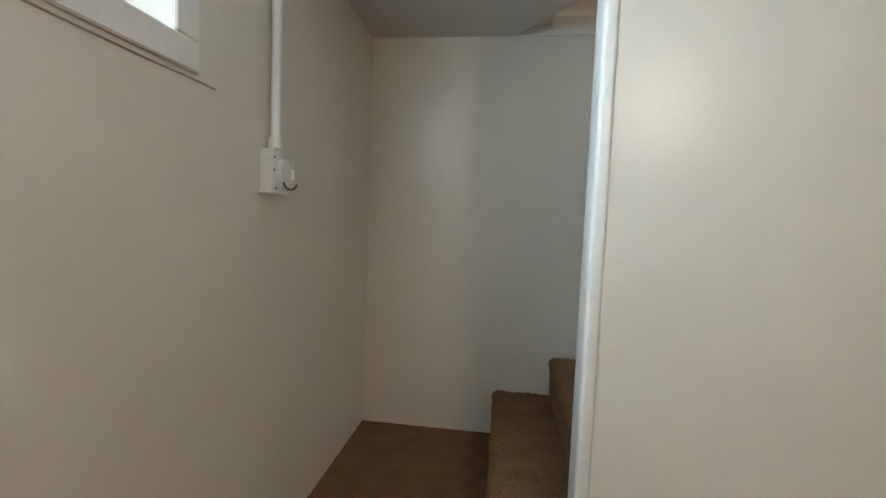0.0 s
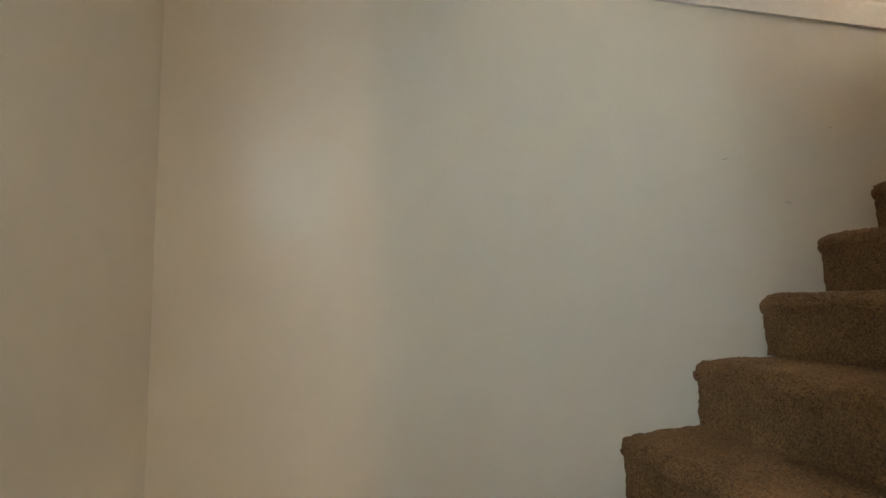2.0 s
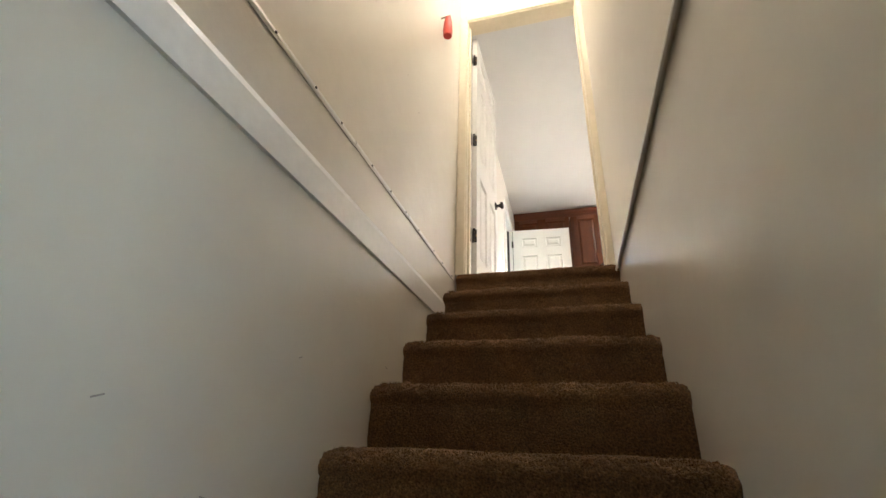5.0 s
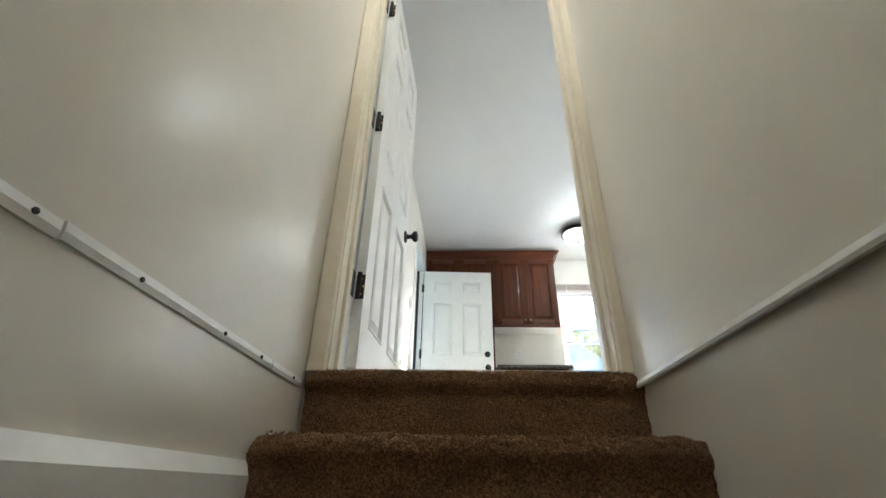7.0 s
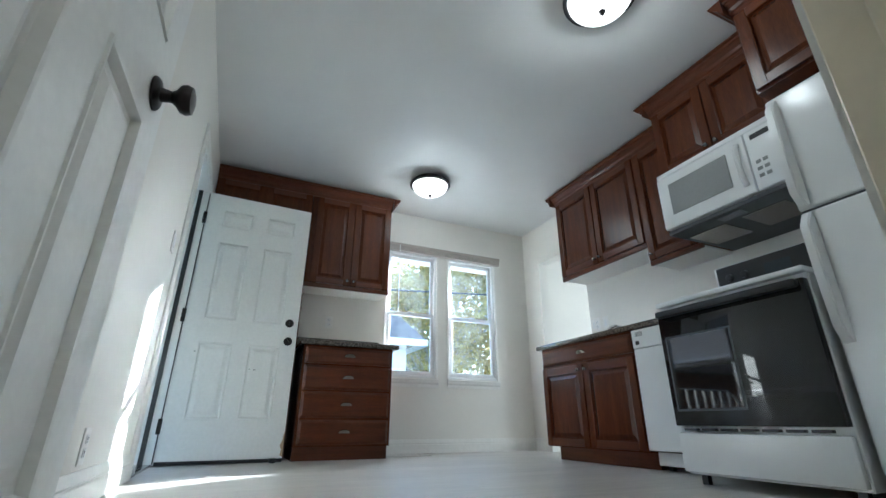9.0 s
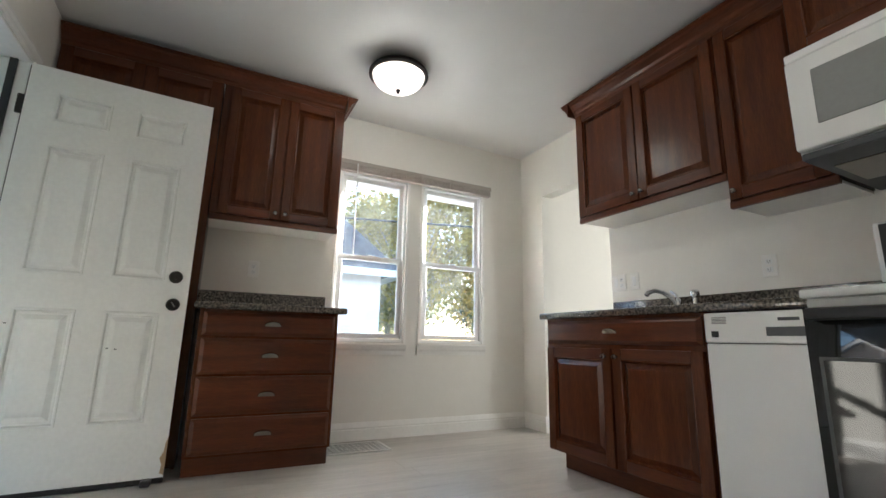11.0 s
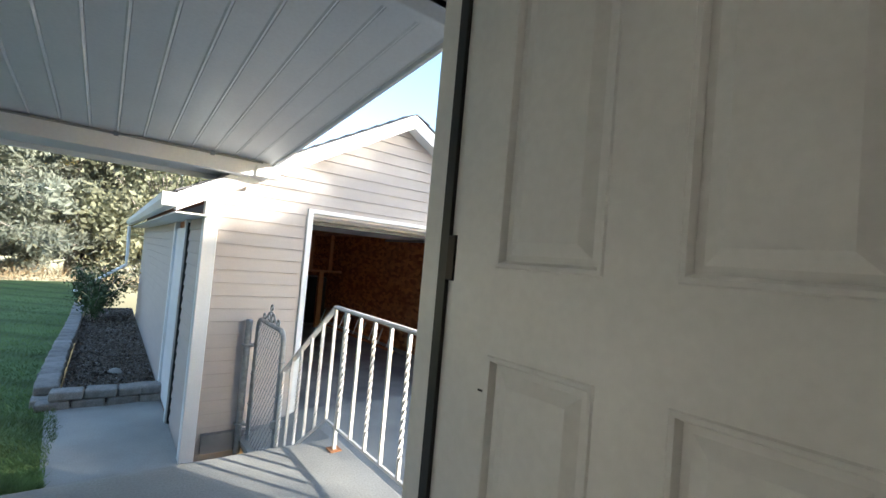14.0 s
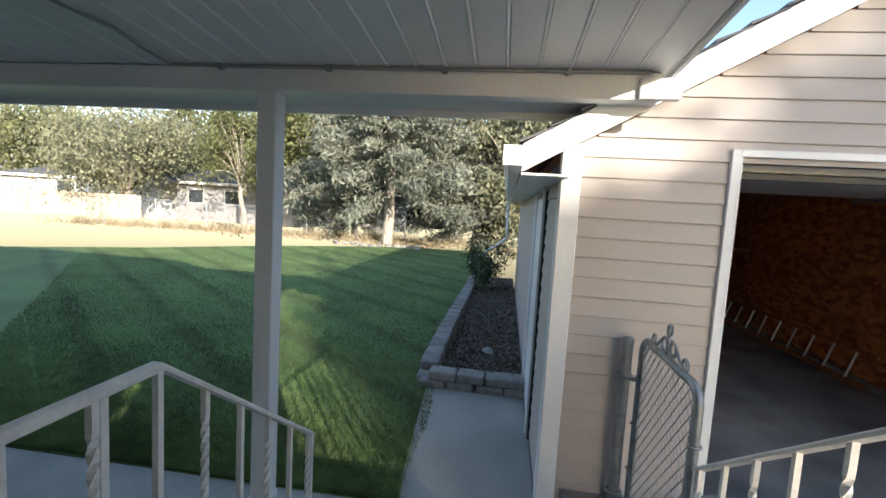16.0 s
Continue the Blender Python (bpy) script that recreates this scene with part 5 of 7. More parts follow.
def flat(vs, z0, z1):
    bm = bmesh.new()
    lo = [bm.verts.new((x, y, z0)) for x, y in vs]
    hi = [bm.verts.new((x, y, z1)) for x, y in vs]
    bm.faces.new(lo[::-1]), bm.faces.new(hi)
    for k in range(len(vs)):
        bm.faces.new((lo[k], lo[(k + 1) % len(vs)], hi[(k + 1) % len(vs)], hi[k]))
    return bm


# mown lawn with a curved far edge
edge = [(-14, 4.93), (-13.5, 9.5), (-9, 12.3), (-5, 15.2), (-2.4, 18.3), (0.5, 20.6), (3.2, 21.8), (5.6, 22.2), (5.75, 14.4), (5.74, 6.9), (5.95, 6.9), (6.06, 4.93)]
lawn = structure("lawn", flat(edge, GZ - 0.10, GZ - 0.004), GRASSM, "short green lawn with mowing stripes", "lawn")


def in_poly(x, y, poly):
    c = False
    for (x0, y0), (x1, y1) in zip(poly, poly[1:] + poly[:1]):
        if (y0 > y) != (y1 > y) and x < (x1 - x0) * (y - y0) / (y1 - y0) + x0:
            c = not c
    return c


rng = np.random.default_rng(5)


def blades(n, sampler, hmin, hmax, wid, name, mat, label):
    vs, fs = [], []
    while len(fs) < n:
        x, y, z = sampler()
        if x is None:
            continue
        a = rng.uniform(0, 6.283)
        h = rng.uniform(hmin, hmax)
        lx, ly = rng.normal(0, 0.4 * h, 2)
        stripe = 0.35 if int((x * 0.6 + y * 0.8) / 0.55) % 2 else -0.35
        k = len(vs)
        vs += [(x - wid * math.cos(a), y - wid * math.sin(a), z), (x + wid * math.cos(a), y + wid * math.sin(a), z), (x + lx + stripe * h, y + ly + stripe * h, z + h)]
        fs.append((k, k + 1, k + 2))
    me = bpy.data.meshes.new(name)
    me.from_pydata(vs, [], fs)
    me.materials.append(mat)
    return tagged(new(name, me), label, "grass", kind="stuff")


def near_lawn():
    y = 4.95 + 15 * rng.random() ** 2.0
    x = 6.0 - (2 + (y - 3) * 0.9) * rng.random()
    return (x, y, GZ - 0.006) if in_poly(x, y, edge) else (None, None, None)


blades(150000, near_lawn, 0.025, 0.055, 0.004, "grass_blades", BLADE, "short mown grass blades of the lawn")


def weeds():
    t = rng.random()
    x = -16 + 22 * t + rng.normal(0, 0.5)
    y = 22.3 + 4.3 * t + rng.normal(0, 0.7)
    return x, y, GZ - 0.06


blades(3200, weeds, 0.15, 0.6, 0.014, "dry_weeds", DRIEDG, "dry straw-coloured weeds along the fence")

patio = structure("patio", flat([(-4, 1.67), (5.70, 1.67), (5.70, 4.93), (-4, 4.85)], GZ - 0.12, GZ), CONCRETE, "pale concrete patio slab under the porch roof", "patio")
structure("pavement_landing", flat([(5.705, 3.27), (7.40, 3.27), (7.33, 4.0), (7.33, 4.955), (6.885, 4.955), (6.87, 4.925), (5.705, 4.925)], GZ - 0.12, GZ + 0.003), CONCRETE, "concrete slab at the foot of the porch steps", "pavement")
structure("pavement_walk", flat([(5.99, 4.93), (6.87, 4.93), (6.87, 6.95), (5.86, 6.80)], GZ - 0.12, GZ + 0.004), CONCRETE, "narrow concrete walk beside the garage", "pavement")
bm = bmesh.new()
rows_ = [[bm.verts.new((x, y, z)) for x, z in ((xa, GZ + 0.05 if y > 3 else DZ - 0.03), (7.85, DZ), (13.5, DZ))] for y, xa in ((-12, 7.44), (2.9, 7.44), (3.6, 7.39), (4.2, 7.335), (4.955, 7.335))]
for r0, r1 in zip(rows_, rows_[1:]):
    for k in range(2):
        bm.faces.new((r0[k], r0[k + 1], r1[k + 1], r1[k]))
drive = structure("driveway", bm, CONCRETE, "concrete driveway in front of the garage", "driveway")
sol = drive.modifiers.new("thickness", 'SOLIDIFY')
sol.thickness, sol.offset = 0.12, -1

porch = thing("porch", (6.5, 2.4, GZ), "raised concrete porch with steps down to the yard", "porch", kind="structure")
part("slab", one(5.70, 1.685, GZ, 7.43, 3.27, PZ, 0.012, 2), CONCRETE, porch)
for k in range(3):
    z = PZ - 0.1875 * (k + 1)
    part("step", one(5.74, 3.271 + 0.28 * k, GZ, 7.40, 3.271 + 0.28 * (k + 1), z, 0.010, 2), CONCRETE, porch)
dm = thing("door_mat", (6.85, 2.08, PZ), "ribbed charcoal door mat on the porch", "door mat")
part("backing", one(6.55, 1.83, PZ, 7.17, 2.26, PZ + 0.008, 0.003), MATM, dm)
for k in range(20):
    bm = bmesh.new()
    x = 6.565 + k * 0.031
    tube(bm, [(x, 1.84 + 0.41 * j / 12, PZ + 0.012 + 0.003 * noise.noise(Vector((k, j * 1.3, 0)))) for j in range(13)], 0.012, 6)
    part("rib", bm, MATM, dm)


def railing(name, x, zt, label):
    """White iron porch rail along x, with its knee and slope down the steps."""
    r = thing(name, (x, 2.6, PZ), label, "railing", "porch railings")
    zb, knee, end = zt - 0.665, 3.245, 4.085
    drop = 0.71
    y0 = 1.70
    zt_at = lambda y: zt if y < knee else zt - (y - knee) * drop
    zb_at = lambda y: zb if y < knee else zb - (y - knee) * drop
    bm = bmesh.new()
    for (ya, yb) in ((y0, knee), (knee, end)):
        za, zb2 = zt_at(ya), zt_at(yb)
        sweep_pts = [(-0.019, -0.006), (0.019, -0.006), (0.021, 0.004), (0.012, 0.012), (-0.012, 0.012), (-0.021, 0.004)]
        ends = [[bm.verts.new((x + o, y, z + h)) for o, h in sweep_pts] for y, z in ((ya, za), (yb, zb2))]
        for k in range(6):
            bm.faces.new((ends[0][k], ends[0][(k + 1) % 6], ends[1][(k + 1) % 6], ends[1][k]))
        bm.faces.new(ends[0][::-1]), bm.faces.new(ends[1])
    part("top_rail", bm, IRON, r)
    bm = bmesh.new()
    bar(bm, (x, y0, zb), (x, knee, zb), 0.007)
    bar(bm, (x, knee, zb), (x, end, zb_at(end)), 0.007)
    part("bottom_rail", bm, IRON, r)
    y, k = knee - 9 * 0.1635, 0
    while y < end - 0.02:
        twisted = k % 2 == 0
        part("baluster", bar(bmesh.new(), (x, y, zb_at(y)), (x, y, zt_at(y)), 0.0082, 3.0 if twisted else 0, 40 if twisted else 1), IRON, r)
        y += 0.1635
        k += 1
    for y in (1.72, knee - 0.145):
        part("post", bar(bmesh.new(), (x, y, PZ), (x, y, zt), 0.009), IRON, r)
        part("foot_plate", one(x - 0.035, y - 0.035, PZ, x + 0.035, y + 0.035, PZ + 0.008, 0.002), STUD if y > 2 else IRON, r, "rust-stained foot plate")
    part("post", bar(bmesh.new(), (x, end, -0.663), (x, end, zt_at(end)), 0.011), IRON, r)
    return r


railing("porch_railing", 7.345, 0.688, "white iron porch railing with twisted balusters beside the driveway")
railing("porch_railing", 5.800, 0.625, "white iron porch railing with twisted balusters beside the lawn")

# porch roof
SL = 0.095
zr = lambda y: 1.738 + SL * (4.68 - y)
pr = thing("porch_roof", (3.0, 3.4, 1.8), "white vinyl porch ceiling with beam and fascia", "porch roof", kind="structure")
rng2 = random.Random(8)
BW = 0.155
x, k = 7.295, 0
while x > -4.0:
    bm = bmesh.new()
    prof = [(0, 0), (0.010, -0.006), (0.018, 0.0), (BW - 0.004, 0.0), (BW, 0.010), (BW, 0.02), (0, 0.02)]
    ends = [[bm.verts.new((x - o, y, zr(y) + h)) for o, h in prof] for y in (2.205, 5.02)]
    n = len(prof)
    for j in range(n):
        bm.faces.new((ends[0][j], ends[0][(j + 1) % n], ends[1][(j + 1) % n], ends[1][j]))
    bm.faces.new(ends[0][::-1]), bm.faces.new(ends[1])
    part("soffit_board", bm, SOFFIT, pr)
    x -= BW
    k += 1
bm = bmesh.new()
for x0, x1 in ((-4, 7.28),):
    v = [(x0, 2.2), (x1, 2.2), (x1, 5.05), (x0, 5.05)]
    lo = [bm.verts.new((a, b, zr(b) + 0.022)) for a, b in v]
    hi = [bm.verts.new((a, b, zr(b) + 0.10)) for a, b in v]
    bm.faces.new(lo[::-1]), bm.faces.new(hi)
    for j in range(4):
        bm.faces.new((lo[j], lo[(j + 1) % 4], hi[(j + 1) % 4], hi[j]))
part("roof_deck", bm, SHINGLE, pr)
part("beam", one(-4, 4.69, 1.600, 7.26, 4.80, zr(4.75) - 0.004, 0.004), SOFFIT, pr)
part("fascia", one(-4, 5.05, 1.560, 7.33, 5.075, zr(5.05) + 0.11, 0.003), SOFFIT, pr)
part("outer_soffit", one(-4, 4.80, 1.600, 7.27, 5.05, 1.612), SOFFIT, pr)
bm = bmesh.new()
sweep(bm, [(0, 0), (0.02, 0), (0.02, 0.13), (0, 0.13)], (7.30, 2.2, zr(2.2) - 0.02), (7.30, 5.07, zr(5.07) - 0.02), (1, 0, 0), (0, 0, 1))
part("side_fascia", bm, SOFFIT, pr)
part("joint_trim", one(-4, 2.180, zr(2.2) - 0.022, 7.315, 2.245, zr(2.2) + 0.05, 0.004), SOFFIT, pr)
part("end_cap", one(7.15, 4.66, 1.60, 7.345, 4.72, 1.70, 0.006), SOFFIT, pr)
bm = bmesh.new()
x = 7.1
for k in range(40):
    box(bm, x - 0.0025, 4.687, 1.775, x + 0.0025, 4.69, 1.781)
    x -= BW
part("vent_hole", bm, BLACK, pr)
po = thing("porch_post", (5.215, 4.75, GZ), "square white porch post holding the beam", "post")
part("shaft", one(5.160, 4.695, GZ, 5.270, 4.805, 1.60, 0.005), SOFFIT, po)
part("base_trim", one(5.153, 4.688, GZ, 5.277, 4.812, GZ + 0.08, 0.004), SOFFIT, po)
po2 = copy_thing(po, Matrix.Translation((-1.6, 4.75, GZ)))
# conduit looping along the porch ceiling
cd = thing("porch_conduit", (4.0, 4.4, 1.76), "grey electrical cable clipped along the porch ceiling", "cable")
pts = [(7.20, 4.675, zr(4.675) - 0.016)] + [(7.20 - 0.25 * k, 4.675, zr(4.675) - 0.016) for k in range(1, 11)]
pts = [p for p in pts if p[0] > 4.89] + [(4.84, 4.67, zr(4.67) - 0.014), (4.72, 4.67, zr(4.67) - 0.014), (4.66, 4.66, zr(4.66) - 0.014), (4.66, 4.47, zr(4.47) - 0.014), (4.69, 4.27, zr(4.27) - 0.014), (4.63, 4.04, zr(4.04) - 0.014), (4.15, 2.25, zr(2.25) - 0.014)]
part("cable", tube(bmesh.new(), pts, 0.009, 8), CABLEM, cd, smooth=True)
for k in range(4):
    part("clip", one(6.8 - 0.62 * k, 4.66, zr(4.675) - 0.034, 6.83 - 0.62 * k, 4.69, zr(4.675) - 0.002, 0.003), GALV, cd)

# house shell: outer cladding, eaves and roof
hs = thing("house_shell", (3.5, -2.0, -0.25), "beige sided house with a gabled shingle roof", "house", kind="structure")
EZ = 2.06
bm = bmesh.new()
box(bm, -1.2, 1.672, -0.24, DX0 - 0.09, 1.684, EZ)
box(bm, DX1 + 0.09, 1.672, -0.24, 7.612, 1.684, EZ)
box(bm, DX0 - 0.09, 1.672, 2.14, DX1 + 0.09, 1.684, EZ + 0.1)
box(bm, 7.601, -0.20, -0.24, 7.613, 1.672, EZ)
box(bm, 7.601, -5.1, -0.24, 7.613, -1.56, EZ)
box(bm, 7.601, -1.56, -0.24, 7.613, -0.20, 0.68)
box(bm, -1.2, -5.12, GZ, 7.613, -5.03, EZ)
box(bm, -1.25, -5.1, -0.2, -1.2, 1.684, EZ)
part("wall", bm, SIDING, hs)
bm = bmesh.new()
box(bm, -1.2, 1.59, GZ - 0.3, 7.6, 1.671, -0.25)
box(bm, 7.52, -5.05, GZ - 0.3, 7.60, 1.59, -0.25)
part("foundation", bm, CONCRETE, hs)
bm = bmesh.new()
for x0, x1 in ((DX0 - 0.10, DX0 - 0.03), (DX1 + 0.03, DX1 + 0.10)):
    box(bm, x0, 1.665, -0.06, x1, 1.70, 2.09, 0.004)
box(bm, DX0 - 0.10, 1.665, 2.09, DX1 + 0.10, 1.70, 2.16, 0.004)
part("outer_casing", bm, TRIM, hs)
k = 0
x = 7.83
while x > -1.6:
    part("eave_soffit", one(x - 0.151, 1.686, EZ + (0.002 if k % 2 else 0), x, 2.20, EZ + 0.015), SOFFIT, hs)
    x -= 0.155
    k += 1
y = 1.686
while y > -5.5:
    part("eave_soffit", one(7.615, y - 0.201, EZ + 0.001, 7.835, y, EZ + 0.015), SOFFIT, hs)
    y -= 0.205
bm = bmesh.new()
box(bm, -1.7, 2.20, EZ - 0.03, 7.855, 2.222, EZ + 0.14)
box(bm, 7.835, -5.6, EZ, 7.855, 2.2, EZ + 0.14)
part("fascia", bm, SOFFIT, hs)
bm = bmesh.new()
RY_, RZ_ = -1.7, 4.55
a = [bm.verts.new(p) for p in ((-1.8, 2.30, EZ + 0.15), (7.90, 2.30, EZ + 0.15), (7.90, RY_, RZ_), (-1.8, RY_, RZ_), (7.90, -5.7, EZ + 0.15), (-1.8, -5.7, EZ + 0.15))]
bm.faces.new((a[0], a[1], a[2], a[3])), bm.faces.new((a[3], a[2], a[4], a[5]))
bm.faces.new((a[1], a[4], a[2])), bm.faces.new((a[0], a[3], a[5]))
part("roof", bm, SHINGLE, hs)

# ---- garage ----
GX0, GX1, GY, GYB = 6.87, 10.66, 4.98, 13.2
AX, AZ, SLP = 8.765, 2.50, 0.565
ga = thing("garage", (8.7, 9.0, DZ), "beige vinyl-sided detached garage with an open overhead door", "garage", kind="structure")
OX0, OX1, OZ = 7.775, 9.925, 1.385
bm = bmesh.new()
box(bm, GX0 + 0.02, GY + 0.02, GZ - 0.05, OX0, GY + 0.14, 1.45)
box(bm, OX1, GY + 0.02, GZ - 0.05, GX1 - 0.02, GY + 0.14, 1.45)
box(bm, OX0, GY + 0.02, OZ, OX1, GY + 0.14, 1.45)
v = [(GX0 + 0.02, 1.45), (GX1 - 0.02, 1.45), (AX, AZ - 0.05)]
f0 = [bm.verts.new((x, GY + 0.02, z)) for x, z in v]
f1 = [bm.verts.new((x, GY + 0.14, z)) for x, z in v]
bm.faces.new(f0), bm.faces.new(f1[::-1])
for k in range(3):
    bm.faces.new((f0[k], f0[(k + 1) % 3], f1[(k + 1) % 3], f1[k]))
f0 = [bm.verts.new((x, GYB - 0.12, z)) for x, z in v]
f1 = [bm.verts.new((x, GYB, z)) for x, z in v]
bm.faces.new(f0), bm.faces.new(f1[::-1])
box(bm, GX0 + 0.02, GYB - 0.12, GZ, GX1 - 0.02, GYB, 1.45)
box(bm, GX0 + 0.02, GY + 0.14, GZ - 0.05, GX0 + 0.13, GYB, 1.45)
box(bm, GX1 - 0.13, GY + 0.14, GZ - 0.05, GX1 - 0.02, GYB, 1.45)
part("wall", bm, STUD, ga)
part("floor_slab", one(GX0 + 0.13, GY - 0.05, DZ - 0.15, GX1 - 0.13, GYB - 0.12, DZ + 0.005), GSLAB, ga, "stained grey concrete slab")
# siding courses, front and side
CH = 0.1137


def course(x0, x1, y, z, side=False):
    prof = [(0.0, 0), (0.016, 0), (0.017, 0.004), (0.004, CH), (0, CH)]
    bm = bmesh.new()
    if side:
        sweep(bm, prof, (y, x0, z), (y, x1, z), (-1, 0, 0), (0, 0, 1))
    else:
        sweep(bm, prof, (x0, y, z), (x1, y, z), (0, -1, 0), (0, 0, 1))
    return part("siding_board", bm, SIDING, ga)


z = GZ - 0.069
while z < AZ - 0.12:
    xa = max(GX0 + 0.05, AX - (AZ - z - CH * 0.5) / SLP) if z > 1.2 else GX0 + 0.05
    xb = min(GX1 - 0.05, AX + (AZ - z - CH * 0.5) / SLP) if z > 1.2 else GX1 - 0.05
    if z + CH * 0.4 < OZ:
        course(xa, OX0 - 0.04, GY + 0.018, z)
        course(OX1 + 0.04, xb, GY + 0.018, z)
    else:
        course(xa, xb, GY + 0.018, z)
    if z < 1.32:
        course(GY + 0.06, 5.98, GX0 + 0.018, z, True)
        course(6.98, GYB, GX0 + 0.018, z, True)
        if z > 1.15:
            course(5.98, 6.98, GX0 + 0.018, z, True)
    z += CH
for x0, x1, y0, y1 in ((GX0 - 0.018, GX0 + 0.092, GY - 0.016, GY + 0.012), (GX0 - 0.018, GX0 + 0.010, GY + 0.012, GY + 0.11), (GX1 - 0.092, GX1 + 0.018, GY - 0.016, GY + 0.012)):
    part("corner_trim", one(x0, y0, GZ, x1, y1, 1.42, 0.004), VINYLW, ga)
# opening trim
part("door_trim", one(OX0 - 0.042, GY - 0.020, DZ, OX0, GY + 0.15, OZ + 0.04, 0.003), VINYLW, ga)
part("door_trim", one(OX1, GY - 0.020, DZ, OX1 + 0.045, GY + 0.30, OZ + 0.04, 0.003), VINYLW, ga)
part("door_trim", one(OX0, GY - 0.020, OZ, OX1, GY + 0.15, OZ + 0.04, 0.003), VINYLW, ga)
part("side_jamb", one(OX1 - 0.014, GY - 0.018, DZ, OX1 - 0.0005, GY + 0.32, OZ, 0.002), VINYLW, ga)
part("side_jamb", one(OX0 + 0.0005, GY - 0.018, DZ, OX0 + 0.014, GY + 0.16, OZ, 0.002), VINYLW, ga)
# overhead door, rolled up under the ceiling
for k in range(4):
    part("door_section", one(OX0 - 0.05, GY + 0.20 + 0.50 * k, OZ - 0.055 + 0.004 * k, OX1 + 0.05, GY + 0.69 + 0.50 * k, OZ - 0.01 + 0.004 * k, 0.006), VINYLW, ga)
part("door_seal", one(OX0 - 0.04, GY + 0.17, OZ - 0.10, OX1 + 0.04, GY + 0.20, OZ - 0.062, 0.004), DARKGREY, ga)
for x in (OX0 - 0.03, OX1 + 0.06):
    part("door_track", tube(bmesh.new(), [(x, GY + 0.17, DZ), (x, GY + 0.17, OZ - 0.35), (x, GY + 0.24, OZ - 0.12), (x, GY + 0.45, OZ - 0.075), (x, GY + 2.4, OZ - 0.06)], 0.02, 6), GALV, ga)
# rakes, eaves, roof
for s in (-1, 1):
    ex = AX + s * 2.14
    ez = AZ + 0.10 - 2.14 * SLP
    bm = bmesh.new()
    for (z0, z1, y0, y1) in ((-0.15, 0.0, GY - 0.16, GY - 0.135),):
        p = [(AX, AZ + 0.10 + z0), (ex, ez + z0), (ex, ez + z1), (AX, AZ + 0.10 + z1)]
        q0 = [bm.verts.new((a, y0, b)) for a, b in p]
        q1 = [bm.verts.new((a, y1, b)) for a, b in p]
        bm.faces.new(q0), bm.faces.new(q1[::-1])
        for k in range(4):
            bm.faces.new((q0[k], q0[(k + 1) % 4], q1[(k + 1) % 4], q1[k]))
    part("rake_board", bm, VINYLW, ga)
    bm = bmesh.new()
    p = [(AX, AZ - 0.040), (ex, ez - 0.140), (ex, ez - 0.125), (AX, AZ - 0.025)]
    q0 = [bm.verts.new((a, GY - 0.135, b)) for a, b in p]
    q1 = [bm.verts.new((a, GY + 0.02, b)) for a, b in p]
    bm.faces.new(q0), bm.faces.new(q1[::-1])
    for k in range(4):
        bm.faces.new((q0[k], q0[(k + 1) % 4], q1[(k + 1) % 4], q1[k]))
    part("rake_soffit", bm, SOFFIT, ga)
    # shingle courses
    n = 14
    for k in range(n):
        f0, f1 = k / n, (k + 1) / n
        xa, xb = ex + (AX - ex) * f0, ex + (AX - ex) * f1
        za, zb = ez + (AZ + 0.10 - ez) * f0, ez + (AZ + 0.10 - ez) * f1
        bm = bmesh.new()
        p = [(xa - s * -0.02, za + 0.018), (xb, zb + 0.004), (xb, zb - 0.004), (xa - s * -0.02, za + 0.002)]
        q0 = [bm.verts.new((a, GY - 0.18, b)) for a, b in p]
        q1 = [bm.verts.new((a, GYB + 0.2, b)) for a, b in p]
        bm.faces.new(q0), bm.faces.new(q1[::-1])
        for j in range(4):
            bm.faces.new((q0[j], q0[(j + 1) % 4], q1[(j + 1) % 4], q1[j]))
        part("shingle_course", bm, SHINGLE, ga)
    bm = bmesh.new()
    a = [bm.verts.new(p_) for p_ in ((AX, GY + 0.02, AZ), (ex, GY - 0.13, ez - 0.03), (ex, GYB + 0.18, ez - 0.03), (AX, GYB + 0.18, AZ))]
    bm.faces.new(a)
    part("roof_deck", bm, STUD, ga)
    part("gutter_cap", one(ex, GY - 0.174, ez - 0.12, ex + s * 0.105, GY - 0.168, ez - 0.012, 0.001), VINYLW, ga)
    # gutter
    bm = bmesh.new()
    sweep(bm, [(0, 0), (s * 0.075, 0.0), (s * 0.105, 0.05), (s * 0.105, 0.105), (s * 0.095, 0.105), (s * 0.09, 0.05), (0, 0.02)], (ex, GY - 0.17, ez - 0.12), (ex, GYB + 0.18, ez - 0.12), (1, 0, 0), (0, 0, 1))
    part("gutter", bm, VINYLW, ga)
    part("eave_soffit", one(min(ex, AX + s * 1.88), GY - 0.13, ez - 0.165, max(ex, AX + s * 1.88), GYB + 0.1, ez - 0.152), SOFFIT, ga)
part("downspout", tube(bmesh.new(), [(6.58, GYB + 0.05, 1.25), (6.60, GYB + 0.05, 0.6), (6.60, GYB + 0.10, 0.35), (5.7, GYB + 0.5, -0.35)], 0.035, 8), VINYLW, ga)
# side door with trim
part("side_door", one(GX0 - 0.006, 6.08, GZ + 0.04, GX0 + 0.03, 6.88, 1.15, 0.004), VINYLW, ga, "white side door of the garage")
bm = bmesh.new()
for y0, y1 in ((5.98, 6.08), (6.88, 6.98)):
    box(bm, GX0 - 0.03, y0, GZ, GX0 + 0.03, y1, 1.25, 0.003)
part("side_door_trim", bm, VINYLW, ga)
